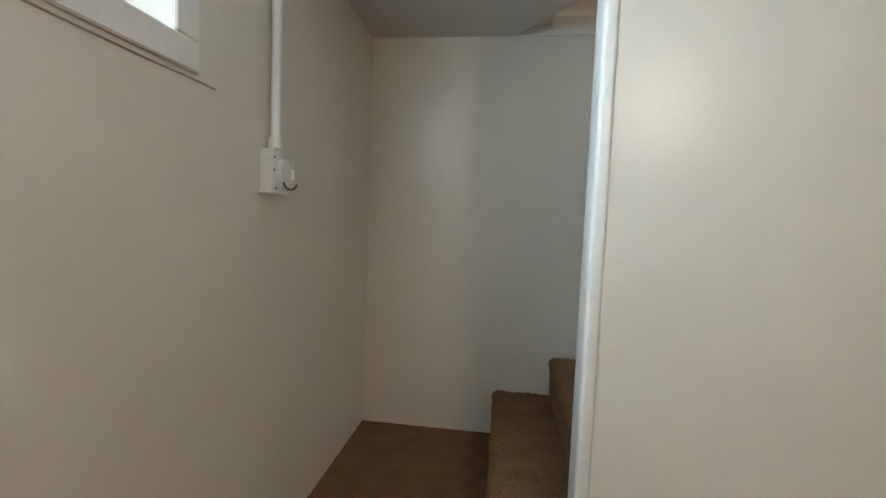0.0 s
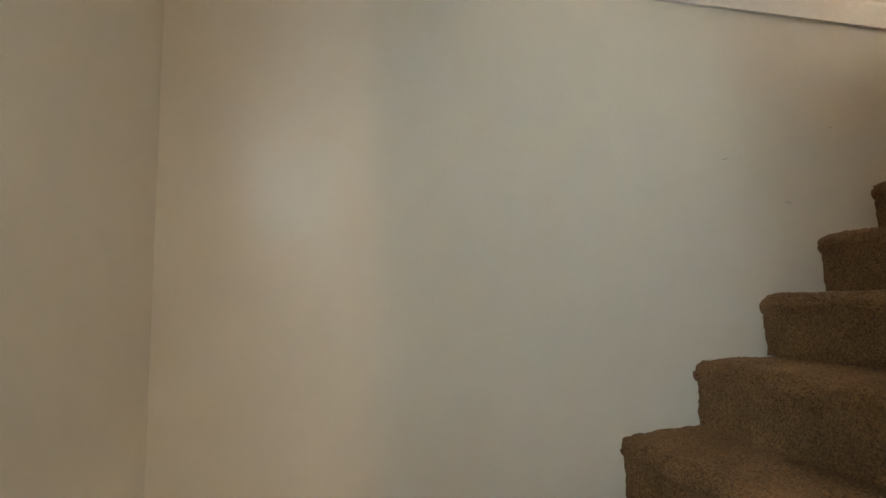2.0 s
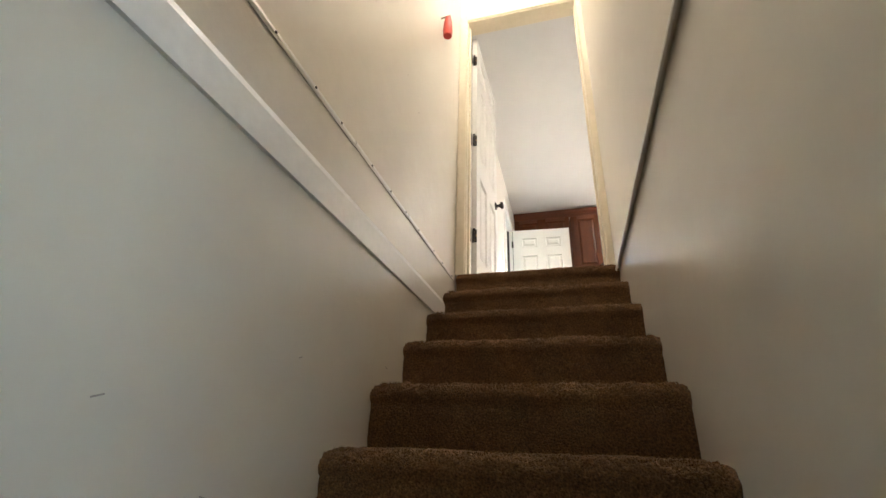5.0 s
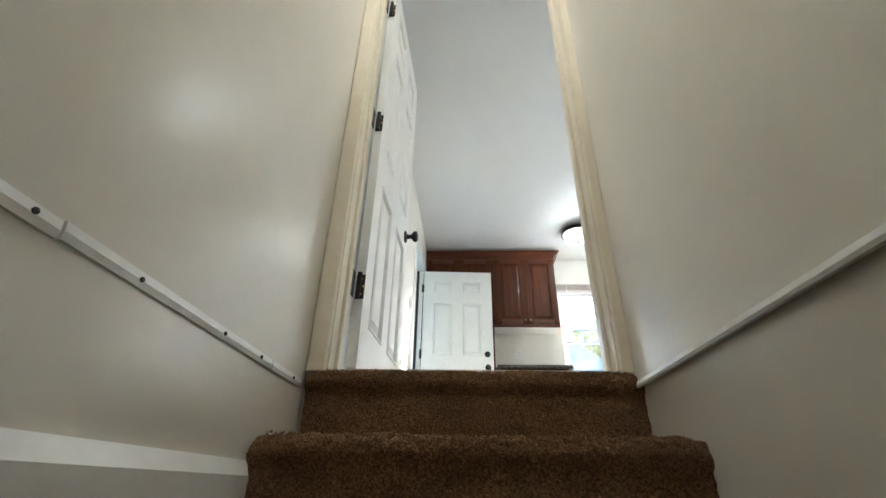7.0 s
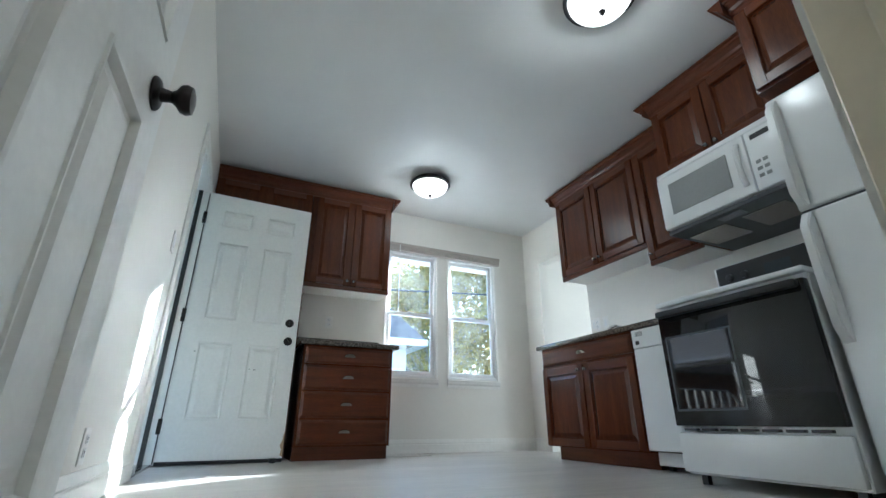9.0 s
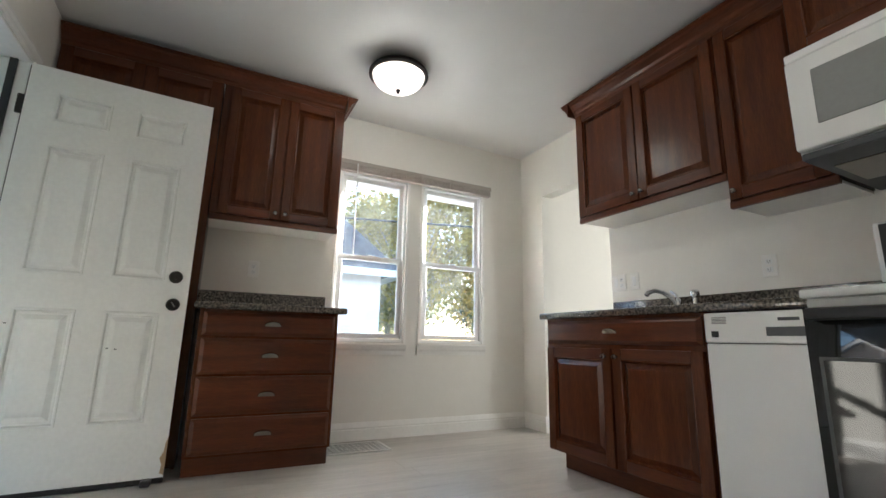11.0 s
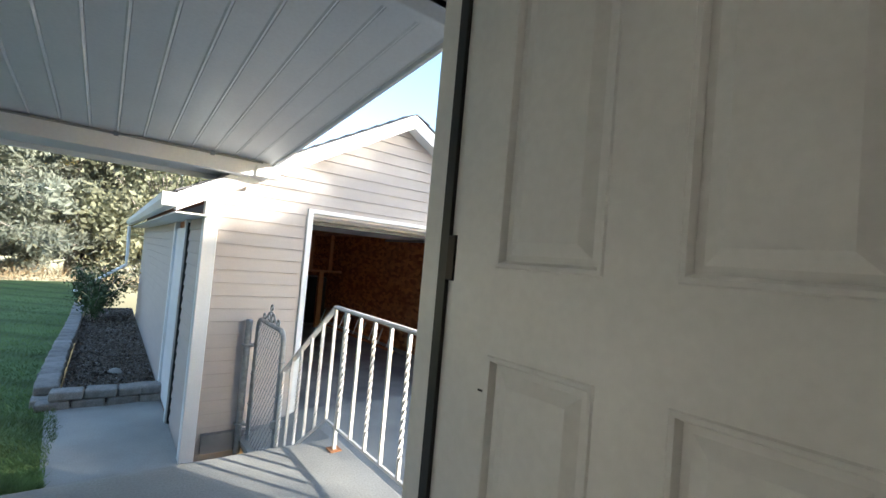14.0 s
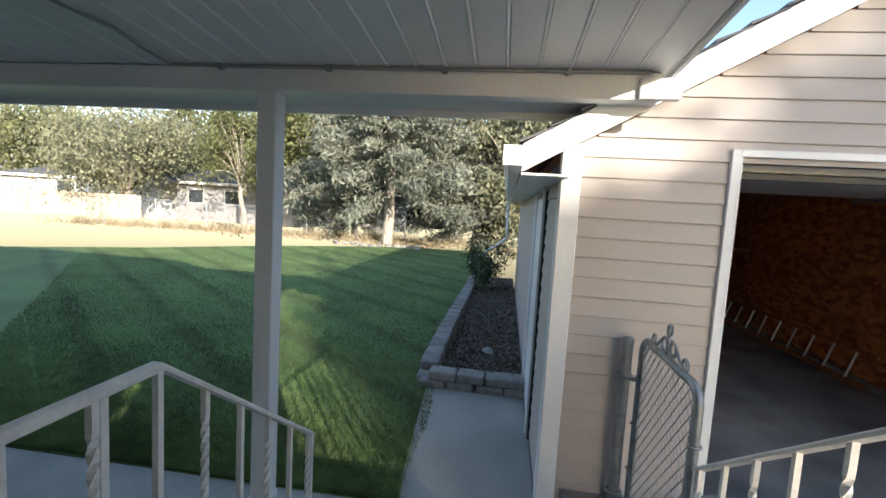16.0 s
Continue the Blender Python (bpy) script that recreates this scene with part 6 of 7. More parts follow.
# black bar drawn for the shade of the gap beside the door trim
part("side_door_gap_shade", one(GX0 - 0.012, 5.955, GZ, GX0 + 0.012, 5.978, 1.2), BLACK, ga)
# inside: strand-board sheets on the far wall
for k in range(7):
    y0 = GY + 0.16 + k * 1.13
    for z0, z1 in ((DZ + 0.06, 0.585), (0.589, 1.42)):
        part("wall_sheet", one(GX1 - 0.145, y0 + 0.002, z0, GX1 - 0.132, min(y0 + 1.126, GYB - 0.13), z1), OSB, ga)
part("sill_plate", one(GX1 - 0.20, GY + 0.2, DZ + 0.004, GX1 - 0.13, GYB - 0.13, DZ + 0.065), CONCRETE, ga)
for k in range(8):
    x0 = GX0 + 0.14 + k * 0.46
    part("wall_sheet", one(x0, GYB - 0.14, DZ, x0 + 0.455, GYB - 0.125, 1.42), OSB, ga)
part("ceiling_sheet", one(GX0 + 0.13, GY + 0.15, 1.44, GX1 - 0.13, GYB - 0.12, 1.455), OSB, ga)
gp = thing("garage_post", (10.1, 10.3, DZ), "bare pine post with a crosspiece in the garage", "post")
part("post", one(10.00, 10.20, DZ, 10.10, 10.30, 0.60), STUD, gp)
part("crosspiece", one(9.70, 10.18, 0.60, 10.50, 10.32, 0.64), STUD, gp)
part("upper_post", one(10.20, 10.22, 0.64, 10.28, 10.30, 1.44), STUD, gp)
part("upper_post", one(9.75, 10.22, 0.64, 9.83, 10.30, 1.44), STUD, gp)
gb = thing("storage_box", (10.2, 11.2, DZ), "dark storage cabinet at the back of the garage", "cabinet")
part("body", one(9.95, 10.85, DZ, 10.45, 11.6, 0.45, 0.01), BLACK, gb)
part("shelf", one(9.5, 10.9, 0.85, 10.45, 11.3, 0.88), STUD, gb)
ld = thing("ladder", (10.25, 9.0, DZ), "extension ladder lying on its side along the garage wall", "ladder")
part("rail", bar(bmesh.new(), (10.38, 7.45, DZ + 0.03), (10.38, 11.3, DZ + 0.03), 0.022), STUD, ld)
part("rail", bar(bmesh.new(), (10.485, 7.45, DZ + 0.355), (10.485, 11.3, DZ + 0.355), 0.016), STUD, ld)
for k in range(11):
    y = 7.72 + k * 0.345
    part("rung", tube(bmesh.new(), [(10.38, y, DZ + 0.03), (10.485, y, DZ + 0.355)], 0.013, 8), VINYLW, ld)

# chain-link gate between the walk and the driveway
gt = thing("chain_link_gate", (7.345, 4.50, GZ), "closed galvanised chain-link gate with scrolls on its top rail", "gate")
GX, GA, GB, GTOP, GBOT = 7.345, 4.845, 4.135, 0.385, GZ + 0.06


def corner_arc(y, z, r, a0, a1):
    return [(GX, y + r * math.cos(a0 + (a1 - a0) * k / 6), z + r * math.sin(a0 + (a1 - a0) * k / 6)) for k in range(7)]


R_ = 0.085
outline = corner_arc(GA - R_, GTOP - R_, R_, 0, math.pi / 2) + corner_arc(GB + R_, GTOP - R_, R_, math.pi / 2, math.pi)
outline += corner_arc(GB + 0.03, GBOT + 0.03, 0.03, math.pi, 1.5 * math.pi) + corner_arc(GA - 0.03, GBOT + 0.03, 0.03, 1.5 * math.pi, 2 * math.pi)
part("frame", tube(bmesh.new(), outline, 0.019, 12, True), GALV, gt, smooth=True)


def diamond_mesh(bm, cell=0.058, rise=1.15):
    """Woven diamonds: wires that lean both ways across the gate."""
    w, h = GA - GB, GTOP - GBOT
    for s in (-1, 1):
        k = -int(h / rise / cell) - 2
        while k * cell < w + h / rise:
            pts = []
            for j in range(81):
                v = h * j / 80
                u = k * cell + s * v / rise + (h / rise if s < 0 else 0)
                inset = 0.02 if v > h - R_ else 0.0
                if inset < u < w - inset:
                    pts.append((GX + s * 0.0022, GB + u, GBOT + v))
            if len(pts) > 2:
                tube(bm, [pts[0], pts[-1]], 0.0027, 4)
            k += 1
    return bm


part("wire_mesh", diamond_mesh(bmesh.new()), GALV, gt)
for y in (GA - 0.035, GB + 0.035):
    part("tension_bar", one(GX - 0.008, y - 0.006, GBOT + 0.03, GX + 0.008, y + 0.006, GTOP - 0.07, 0.002), GALV, gt)
    for z in (-0.62, -0.36, -0.10, 0.16):
        part("band", tube(bmesh.new(), [(GX + 0.024 * math.cos(q), (GA if y > 4.5 else GB) + 0.024 * math.sin(q), z) for q in (2 * math.pi * k / 12 for k in range(12))], 0.006, 5, True), GALV, gt)


def curl(y, z, r, a0, turn):
    """A flat iron scroll that winds in on itself."""
    n = 18
    return tube(bmesh.new(), [(GX, y + r * (1 - 0.55 * k / n) * math.cos(a0 + turn * k / n), z + r * (1 - 0.55 * k / n) * math.sin(a0 + turn * k / n)) for k in range(n + 1)], 0.0075, 6)


YC = (GA + GB) / 2
for y, z, r, a0, turn in ((YC - 0.055, GTOP + 0.055, 0.048, -1.57, 7.0), (YC + 0.055, GTOP + 0.055, 0.048, -1.57, -7.0), (YC - 0.19, GTOP + 0.040, 0.034, -1.57, -6.2), (YC + 0.19, GTOP + 0.040, 0.034, -1.57, 6.2), (YC, GTOP + 0.135, 0.034, -1.57, 6.28)):
    part("scroll", curl(y, z, r, a0, turn), GALV, gt, smooth=True)
for s in (-1, 1):
    part("scroll", tube(bmesh.new(), [(GX, YC + s * (0.03 + 0.20 * f), GTOP + 0.012 + 0.085 * (1 - f) ** 1.5 + 0.012 * math.sin(6 * f)) for f in (k / 10 for k in range(11))], 0.007, 6), GALV, gt, smooth=True)
part("latch", one(GX - 0.045, GB - 0.035, -0.33, GX + 0.045, GB - 0.005, -0.27, 0.008, 2), GALV, gt, "galvanised fork latch")
gpst = thing("gate_post", (7.285, 4.915, GZ), "galvanised steel gate post with hinges against the garage", "post")
part("tube", tube(bmesh.new(), [(7.285, 4.915, GZ), (7.285, 4.915, 0.335)], 0.029, 14), GALV, gpst, smooth=True)
part("cap", lathe(bmesh.new(), [(0.032, 0), (0.032, 0.018), (0.022, 0.030), (0.0, 0.034)], Matrix.Translation((7.285, 4.915, 0.335)), 14), GALV, gpst, smooth=True)
for z in (-0.55, 0.14):
    h_ = part("hinge", tube(bmesh.new(), [(7.285 + 0.036 * math.cos(q), 4.915 + 0.036 * math.sin(q), z) for q in (2 * math.pi * k / 14 for k in range(14))], 0.014, 6, True), GALV, gpst)
    part("hinge_arm", tube(bmesh.new(), [(7.255, 4.90, z), (7.30, 4.87, z), (7.345, 4.845, z)], 0.011, 6), GALV, h_)

# planting bed with block edging
structure("ground_bed", flat([(5.95, 6.96), (6.86, 6.96), (6.86, 14.4), (5.95, 14.4)], GZ - 0.1, GZ + 0.06), SOIL, "dark mulched planting bed along the garage", "ground")
ed = thing("garden_edging", (5.83, 10.5, GZ), "two courses of grey concrete edging blocks", "edging")
rng = random.Random(21)
base_me = mesh_of("block", one(-0.142, -0.105, 0, 0.142, 0.105, 0.095, 0.022, 3), PAVER)


def block(x, y, z, rz):
    b = child("block", base_me, ed)
    b.matrix_parent_inverse = Matrix.Translation(-ed.location)
    b.matrix_basis = pose(x, y, z, rng.uniform(-2, 2), rng.uniform(-2, 2), rz + rng.uniform(-6, 6))


for k in range(25):
    for c in (0, 1):
        block(5.83 - 0.012 * math.sin(k * 0.3), 7.05 + k * 0.30 + 0.15 * c, GZ + 0.10 * c - 0.02, 90)
for k in range(4):
    for c in (0, 1):
        block(5.92 + k * 0.295 + (0.10 * c if k < 3 else 0), 6.86, GZ + 0.10 * c - 0.015, 0)
rm = np.random.default_rng(91)
chips = np.stack((rm.uniform(5.96, 6.84, 7000), 6.98 + 7.3 * rm.random(7000) ** 1.5, GZ + 0.062 + 0.012 * rm.random(7000)), 1)
for nm, part_of, mt, sz, lb in (("bark_mulch", chips[:4600], SOIL, 0.022, "dark bark chips covering the planting bed"), ("dry_leaf_bits", chips[4600:], PAVER, 0.013, "small pale dry leaf and stone bits on the bed")):
    d = rm.normal(size=(len(part_of), 3)) * (1, 1, 0.35)
    d /= np.linalg.norm(d, axis=1, keepdims=True)
    e = np.cross(d, rm.normal(size=(len(part_of), 3)) * (0.3, 0.3, 1))
    e /= np.linalg.norm(e, axis=1, keepdims=True) + 1e-9
    g = sz * rm.uniform(0.5, 1.5, (len(part_of), 1))
    up = np.array((0, 0, 1.0)) * g * 0.5
    v4 = np.stack((part_of - d * g, part_of + e * g * 0.5 + up, part_of + d * g, part_of - e * g * 0.5), 1).reshape(-1, 3)
    me = bpy.data.meshes.new(nm)
    me.from_pydata(v4.tolist(), [], np.arange(4 * len(part_of)).reshape(-1, 4).tolist())
    me.materials.append(mt)
    tagged(new(nm, me), lb, "mulch", kind="stuff")
wr = thing("white_rock", (6.45, 7.9, GZ + 0.05), "pale stone lying in the planting bed", "stone")
bm = bmesh.new()
bmesh.ops.create_icosphere(bm, subdivisions=2, radius=0.08)
for v in bm.verts:
    v.co *= 1 + 0.35 * noise.noise(v.co * 14)
    v.co.z *= 0.6
    v.co += Vector((6.45, 7.9, GZ + 0.085))
part("stone", bm, CONCRETE, wr)


# ---- plants ----
def cards(centres, size, rs, aspect=0.5, droop=0.0):
    """Small two-triangle leaves at the given centres, turned every way."""
    n = len(centres)
    d = rs.normal(size=(n, 3))
    d[:, 2] -= droop
    d /= np.linalg.norm(d, axis=1, keepdims=True)
    e = np.cross(d, rs.normal(size=(n, 3)))
    e /= np.linalg.norm(e, axis=1, keepdims=True) + 1e-9
    s = size * rs.uniform(0.6, 1.4, (n, 1))
    a = centres - d * s
    b = centres + e * s * aspect
    c = centres + d * s
    f = centres - e * s * aspect
    v = np.stack((a, b, c, f), 1).reshape(-1, 3)
    return v, np.arange(4 * n).reshape(-1, 4)


def leaf_part(name, centres, size, mat, parent, rs, aspect=0.5, droop=0.0, label=""):
    v, f = cards(np.asarray(centres), size, rs, aspect, droop)
    me = bpy.data.meshes.new(name)
    me.from_pydata(v.tolist(), [], f.tolist())
    me.materials.append(mat)
    return child(name, me, parent, label)


def trunk(bm, pts, r0, r1, n=10):
    rings = []
    m_ = len(pts)
    for i, p in enumerate(pts):
        p = Vector(p)
        r = r0 + (r1 - r0) * i / (m_ - 1)
        rings.append([bm.verts.new(p + Vector((r * math.cos(2 * math.pi * k / n) * (1 + 0.12 * math.sin(3 * k + i)), r * math.sin(2 * math.pi * k / n), 0))) for k in range(n)])
    for a, b in zip(rings, rings[1:]):
        for k in range(n):
            bm.faces.new((a[k], a[(k + 1) % n], b[(k + 1) % n], b[k]))
    bm.faces.new(rings[-1])
    return bm


def conifer(x, y, h, r, base, mat, seed, label, count=16000, size=0.13):
    rs = np.random.default_rng(seed)
    z0 = GZ - 0.1
    t = thing("spruce_tree", (x, y, z0), label, "tree")
    part("trunk", trunk(bmesh.new(), [(x + 0.05 * math.sin(k), y, z0 + h * 0.97 * k / 8) for k in range(9)], 0.052 * r, 0.03), BARK, t)
    cs = []
    nb = 150
    bm = bmesh.new()
    for b in range(nb):
        f = (b / nb) ** 0.85
        z = z0 + base + (h - base) * f
        L = r * (1 - f) ** 0.8 * rs.uniform(0.72, 1.12) + 0.15
        a = b * 2.399 + rs.normal(0, 0.2)
        sag = rs.uniform(0.28, 0.5)
        m_ = max(12, int(count / nb * (0.35 + 1.4 * (1 - f))))
        q = rs.uniform(0.12, 1, m_) ** 0.7
        spread = 0.05 + 0.26 * L * q * (1.15 - q) + 0.04
        off = rs.normal(size=(m_, 3)) * spread[:, None] * 0.55
        px = x + math.cos(a) * L * q + off[:, 0]
        py = y + math.sin(a) * L * q + off[:, 1]
        pz = z - sag * L * q ** 1.4 + 0.18 * L * q ** 3 + off[:, 2] * 0.5 - np.abs(rs.normal(0, 0.16, m_)) * L * 0.35
        cs.append(np.stack((px, py, pz), 1))
        tube(bm, [(x, y, z), (x + math.cos(a) * L * 0.5, y + math.sin(a) * L * 0.5, z - sag * L * 0.38), (x + math.cos(a) * L * 0.9, y + math.sin(a) * L * 0.9, z - sag * L * 0.72)], 0.025, 4)
    tagged(part("limb", bm, BARK, t), kind="stuff")
    leaf_part("crown", np.concatenate(cs), size, mat, t, rs, 0.28, 0.6)
    return t


def broadleaf(x, y, h, r, base, mat, seed, label, count=14000, size=0.11, name="leafy_tree", droop=0.2):
    rs = np.random.default_rng(seed)
    z0 = GZ - 0.1
    t = thing(name, (x, y, z0), label, "tree")
    bm = trunk(bmesh.new(), [(x + 0.12 * math.sin(k * 1.3 + seed), y + 0.1 * math.cos(k), z0 + h * 0.55 * k / 6) for k in range(7)], 0.10 + 0.03 * r, 0.06)
    part("trunk", bm, BARK, t)
    bm = bmesh.new()
    cs = []
    nl = 46
    for b in range(nl):
        u = rs.normal(size=3)
        u /= np.linalg.norm(u)
        rad = r * rs.uniform(0.45, 1.0)
        cz = z0 + base + (h - base) * 0.5
        c = np.array((x + u[0] * rad, y + u[1] * rad, cz + u[2] * rad * (h - base) / (2 * r)))
        s = Vector((x, y, z0 + base * 0.8 + (h - base) * 0.25 * rs.random()))
        mid = s.lerp(Vector(c), 0.55) + Vector((0, 0, 0.3))
        tube(bm, [s, mid, Vector(c)], 0.03, 5)
        m_ = count // nl
        off = rs.normal(size=(m_, 3)) * np.array((0.30, 0.30, 0.22)) * r
        off *= rs.uniform(0.3, 1.0, (m_, 1))
        off[:, 2] -= droop * np.abs(rs.normal(0, 0.5, m_))
        cs.append(c + off)
    tagged(part("limb", bm, BARK, t), kind="stuff")
    leaf_part("crown", np.concatenate(cs), size, mat, t, rs, 0.5, droop)
    return t


conifer(0.9, 23.3, 12.0, 5.2, 2.5, SPRUCE, 1, "big blue-grey spruce with a bare lower trunk", 42000, 0.15)
conifer(4.9, 27.5, 12.5, 4.2, 0.5, SPRUCE, 2, "dense spruce behind the lawn", 22000, 0.16)
conifer(-2.6, 28.5, 12.0, 4.0, 0.8, SPRUCE, 3, "tall spruce beside the fence", 20000, 0.16)
conifer(-21.5, 38.0, 11.5, 5.0, 0.8, GREENLEAF, 4, "far conifer beyond the neighbouring house", 12000, 0.20)
broadleaf(-18.2, 28.5, 8.6, 4.6, 1.7, PALELEAF, 5, "pale drooping willow-like tree by the fence", 20000, 0.11, droop=0.9)
broadleaf(-5.0, 27.5, 9.0, 3.4, 2.2, GREENLEAF, 6, "green and yellow tree by the fence", 18000, 0.12)
broadleaf(-10.2, 28.8, 7.8, 2.7, 2.5, GREENLEAF, 7, "leafy tree beside the neighbouring house", 9000, 0.11)
broadleaf(8.4, 26.5, 9.5, 4.0, 0.8, PALELEAF, 8, "feathery green tree behind the garage", 18000, 0.13, droop=0.8)
broadleaf(-23.3, 42.0, 6.6, 2.4, 1.0, GOLDLEAF, 9, "small tree in yellow autumn leaf", 7000, 0.14)
broadleaf(-27.0, 36.0, 7.0, 3.2, 1.0, DARKLEAF, 10, "dark-leaved tree beyond the white house", 7000, 0.16)
for k in range(11):
    broadleaf(-58 + 8.6 * k, 47 + 3 * math.sin(k * 2.1), 11 + 2 * math.sin(k * 1.7), 5.2, 1.5, (GREENLEAF, PALELEAF, GREENLEAF, GOLDLEAF)[k % 4], 20 + k, "distant leafy tree behind the gardens", 9000, 0.22)
# street side
broadleaf(25.5, -8.6, 11.5, 4.6, 2.4, GOLDLEAF, 40, "yellowing maple between house and street", 15000, 0.12, "maple_tree")
broadleaf(25.2, -15.4, 11.5, 4.9, 2.6, GOLDLEAF, 41, "yellowing maple by the street", 26000, 0.13, "maple_tree")
broadleaf(33.0, -10.0, 11.0, 5.0, 2.6, GREENLEAF, 42, "green leafy tree along the street", 16000, 0.16, "maple_tree")
broadleaf(26.0, 13.5, 10.5, 4.5, 2.6, GOLDLEAF, 43, "yellowing maple behind the parked camper", 22000, 0.13, "maple_tree")
broadleaf(44.0, -34.0, 12.0, 6.0, 2.0, GREENLEAF, 44, "green tree across the street", 12000, 0.2, "maple_tree")
broadleaf(60.0, -20.0, 12.0, 7.0, 2.0, GREENLEAF, 45, "green tree across the street", 12000, 0.22, "maple_tree")
broadleaf(62.0, -38.0, 12.0, 7.0, 2.0, DARKLEAF, 46, "dark tree across the street", 12000, 0.22, "maple_tree")


def shrub(x, y, z0, r, h, seed, mat, label):
    rs = np.random.default_rng(seed)
    t = thing("shrub", (x, y, z0), label, "shrub")
    bm = bmesh.new()
    cs = []
    for b in range(26):
        a, q = rs.uniform(0, 6.283), rs.uniform(0.15, 1)
        tip = Vector((x + math.cos(a) * r * q, y + math.sin(a) * r * q, z0 + h * rs.uniform(0.35, 1.0)))
        tube(bm, [(x + rs.normal(0, 0.05), y + rs.normal(0, 0.05), z0), Vector((x, y, z0)).lerp(tip, 0.5) + Vector((0, 0, 0.1)), tip], 0.008, 5)
        f = rs.uniform(0.35, 1.05, (150, 1))
        cs.append(np.array((x, y, z0)) + f * (np.array(tip) - np.array((x, y, z0))) + rs.normal(0, 0.07, (150, 3)))
    tagged(part("stem", bm, BARK, t), kind="stuff")
    leaf_part("foliage", np.concatenate(cs), 0.032, mat, t, rs, 0.5)


shrub(6.10, 12.4, GZ + 0.05, 0.78, 1.15, 60, DARKLEAF, "bushy green rose shrub beside the garage")
shrub(13.3, 7.5, DZ, 0.9, 1.5, 61, DARKLEAF, "dark hedge beside the camper")
shrub(13.6, 9.2, DZ, 0.9, 1.4, 62, DARKLEAF, "dark hedge beside the camper")
shrub(15.2, -4.9, GZ, 1.0, 1.0, 63, DARKLEAF, "low shrub by the neighbouring house")
# added unseen tree: its crown and one long limb shade the garage front
def shade_tree(x, y, label):
    rs = np.random.default_rng(71)
    z0 = GZ - 0.1
    t = thing("maple_tree", (x, y, z0), label, "tree")
    part("trunk", trunk(bmesh.new(), [(x + 0.08 * math.sin(k), y, z0 + 1.3 * k) for k in range(8)], 0.26, 0.15), BARK, t)
    bm = bmesh.new()
    limbs = (((0.0, 8.6), (-0.75, 10.15), (0.3, 10.65), (1.2, 11.05), (2.4, 11.75)), ((0.0, 8.3), (-0.4, 8.9), (-0.7, 9.5)), ((0.0, 8.2), (1.4, 8.8), (2.7, 9.6)), ((0.3, 10.6), (0.1, 11.5), (0.4, 12.6)))
    for k, li in enumerate(limbs):
        tube(bm, [(x + u, y, v) for u, v in li], 0.19 if k == 0 else 0.06, 8)
    part("limb", bm, BARK, t)
    cs = []
    for u, v, ru, rv, n in ((-0.45, 9.70, 0.33, 0.25, 3600), (-0.68, 9.85, 0.24, 0.16, 900), (0.05, 10.0, 0.32, 0.2, 800), (-0.35, 9.0, 0.35, 0.25, 500), (-0.95, 8.6, 0.22, 0.28, 500), (2.65, 9.40, 0.30, 0.65, 900), (0.9, 11.0, 1.1, 0.45, 330), (2.0, 10.9, 0.7, 0.5, 220)):
        cs.append(np.array((x + u, y, v)) + rs.normal(size=(n, 3)) * (ru, 0.5, rv))
    leaf_part("crown", np.concatenate(cs), 0.085, GOLDLEAF, t, rs, 0.7)


shade_tree(25.2, -20.6, "unseen tree with a long limb, added to shade the garage front")

rs_ = np.random.default_rng(77)
lit = np.stack((rs_.normal(0.5, 5.5, 5000), rs_.normal(24.0, 1.6, 5000), np.full(5000, GZ - 0.045)), 1)
lit = lit[lit[:, 1] > 22.3]
ll = leaf_part("leaf_litter", lit, 0.05, DRIEDG, None, rs_, 0.5)
tagged(ll, "fallen brown leaves scattered under the trees", "fallen leaves", kind="stuff")

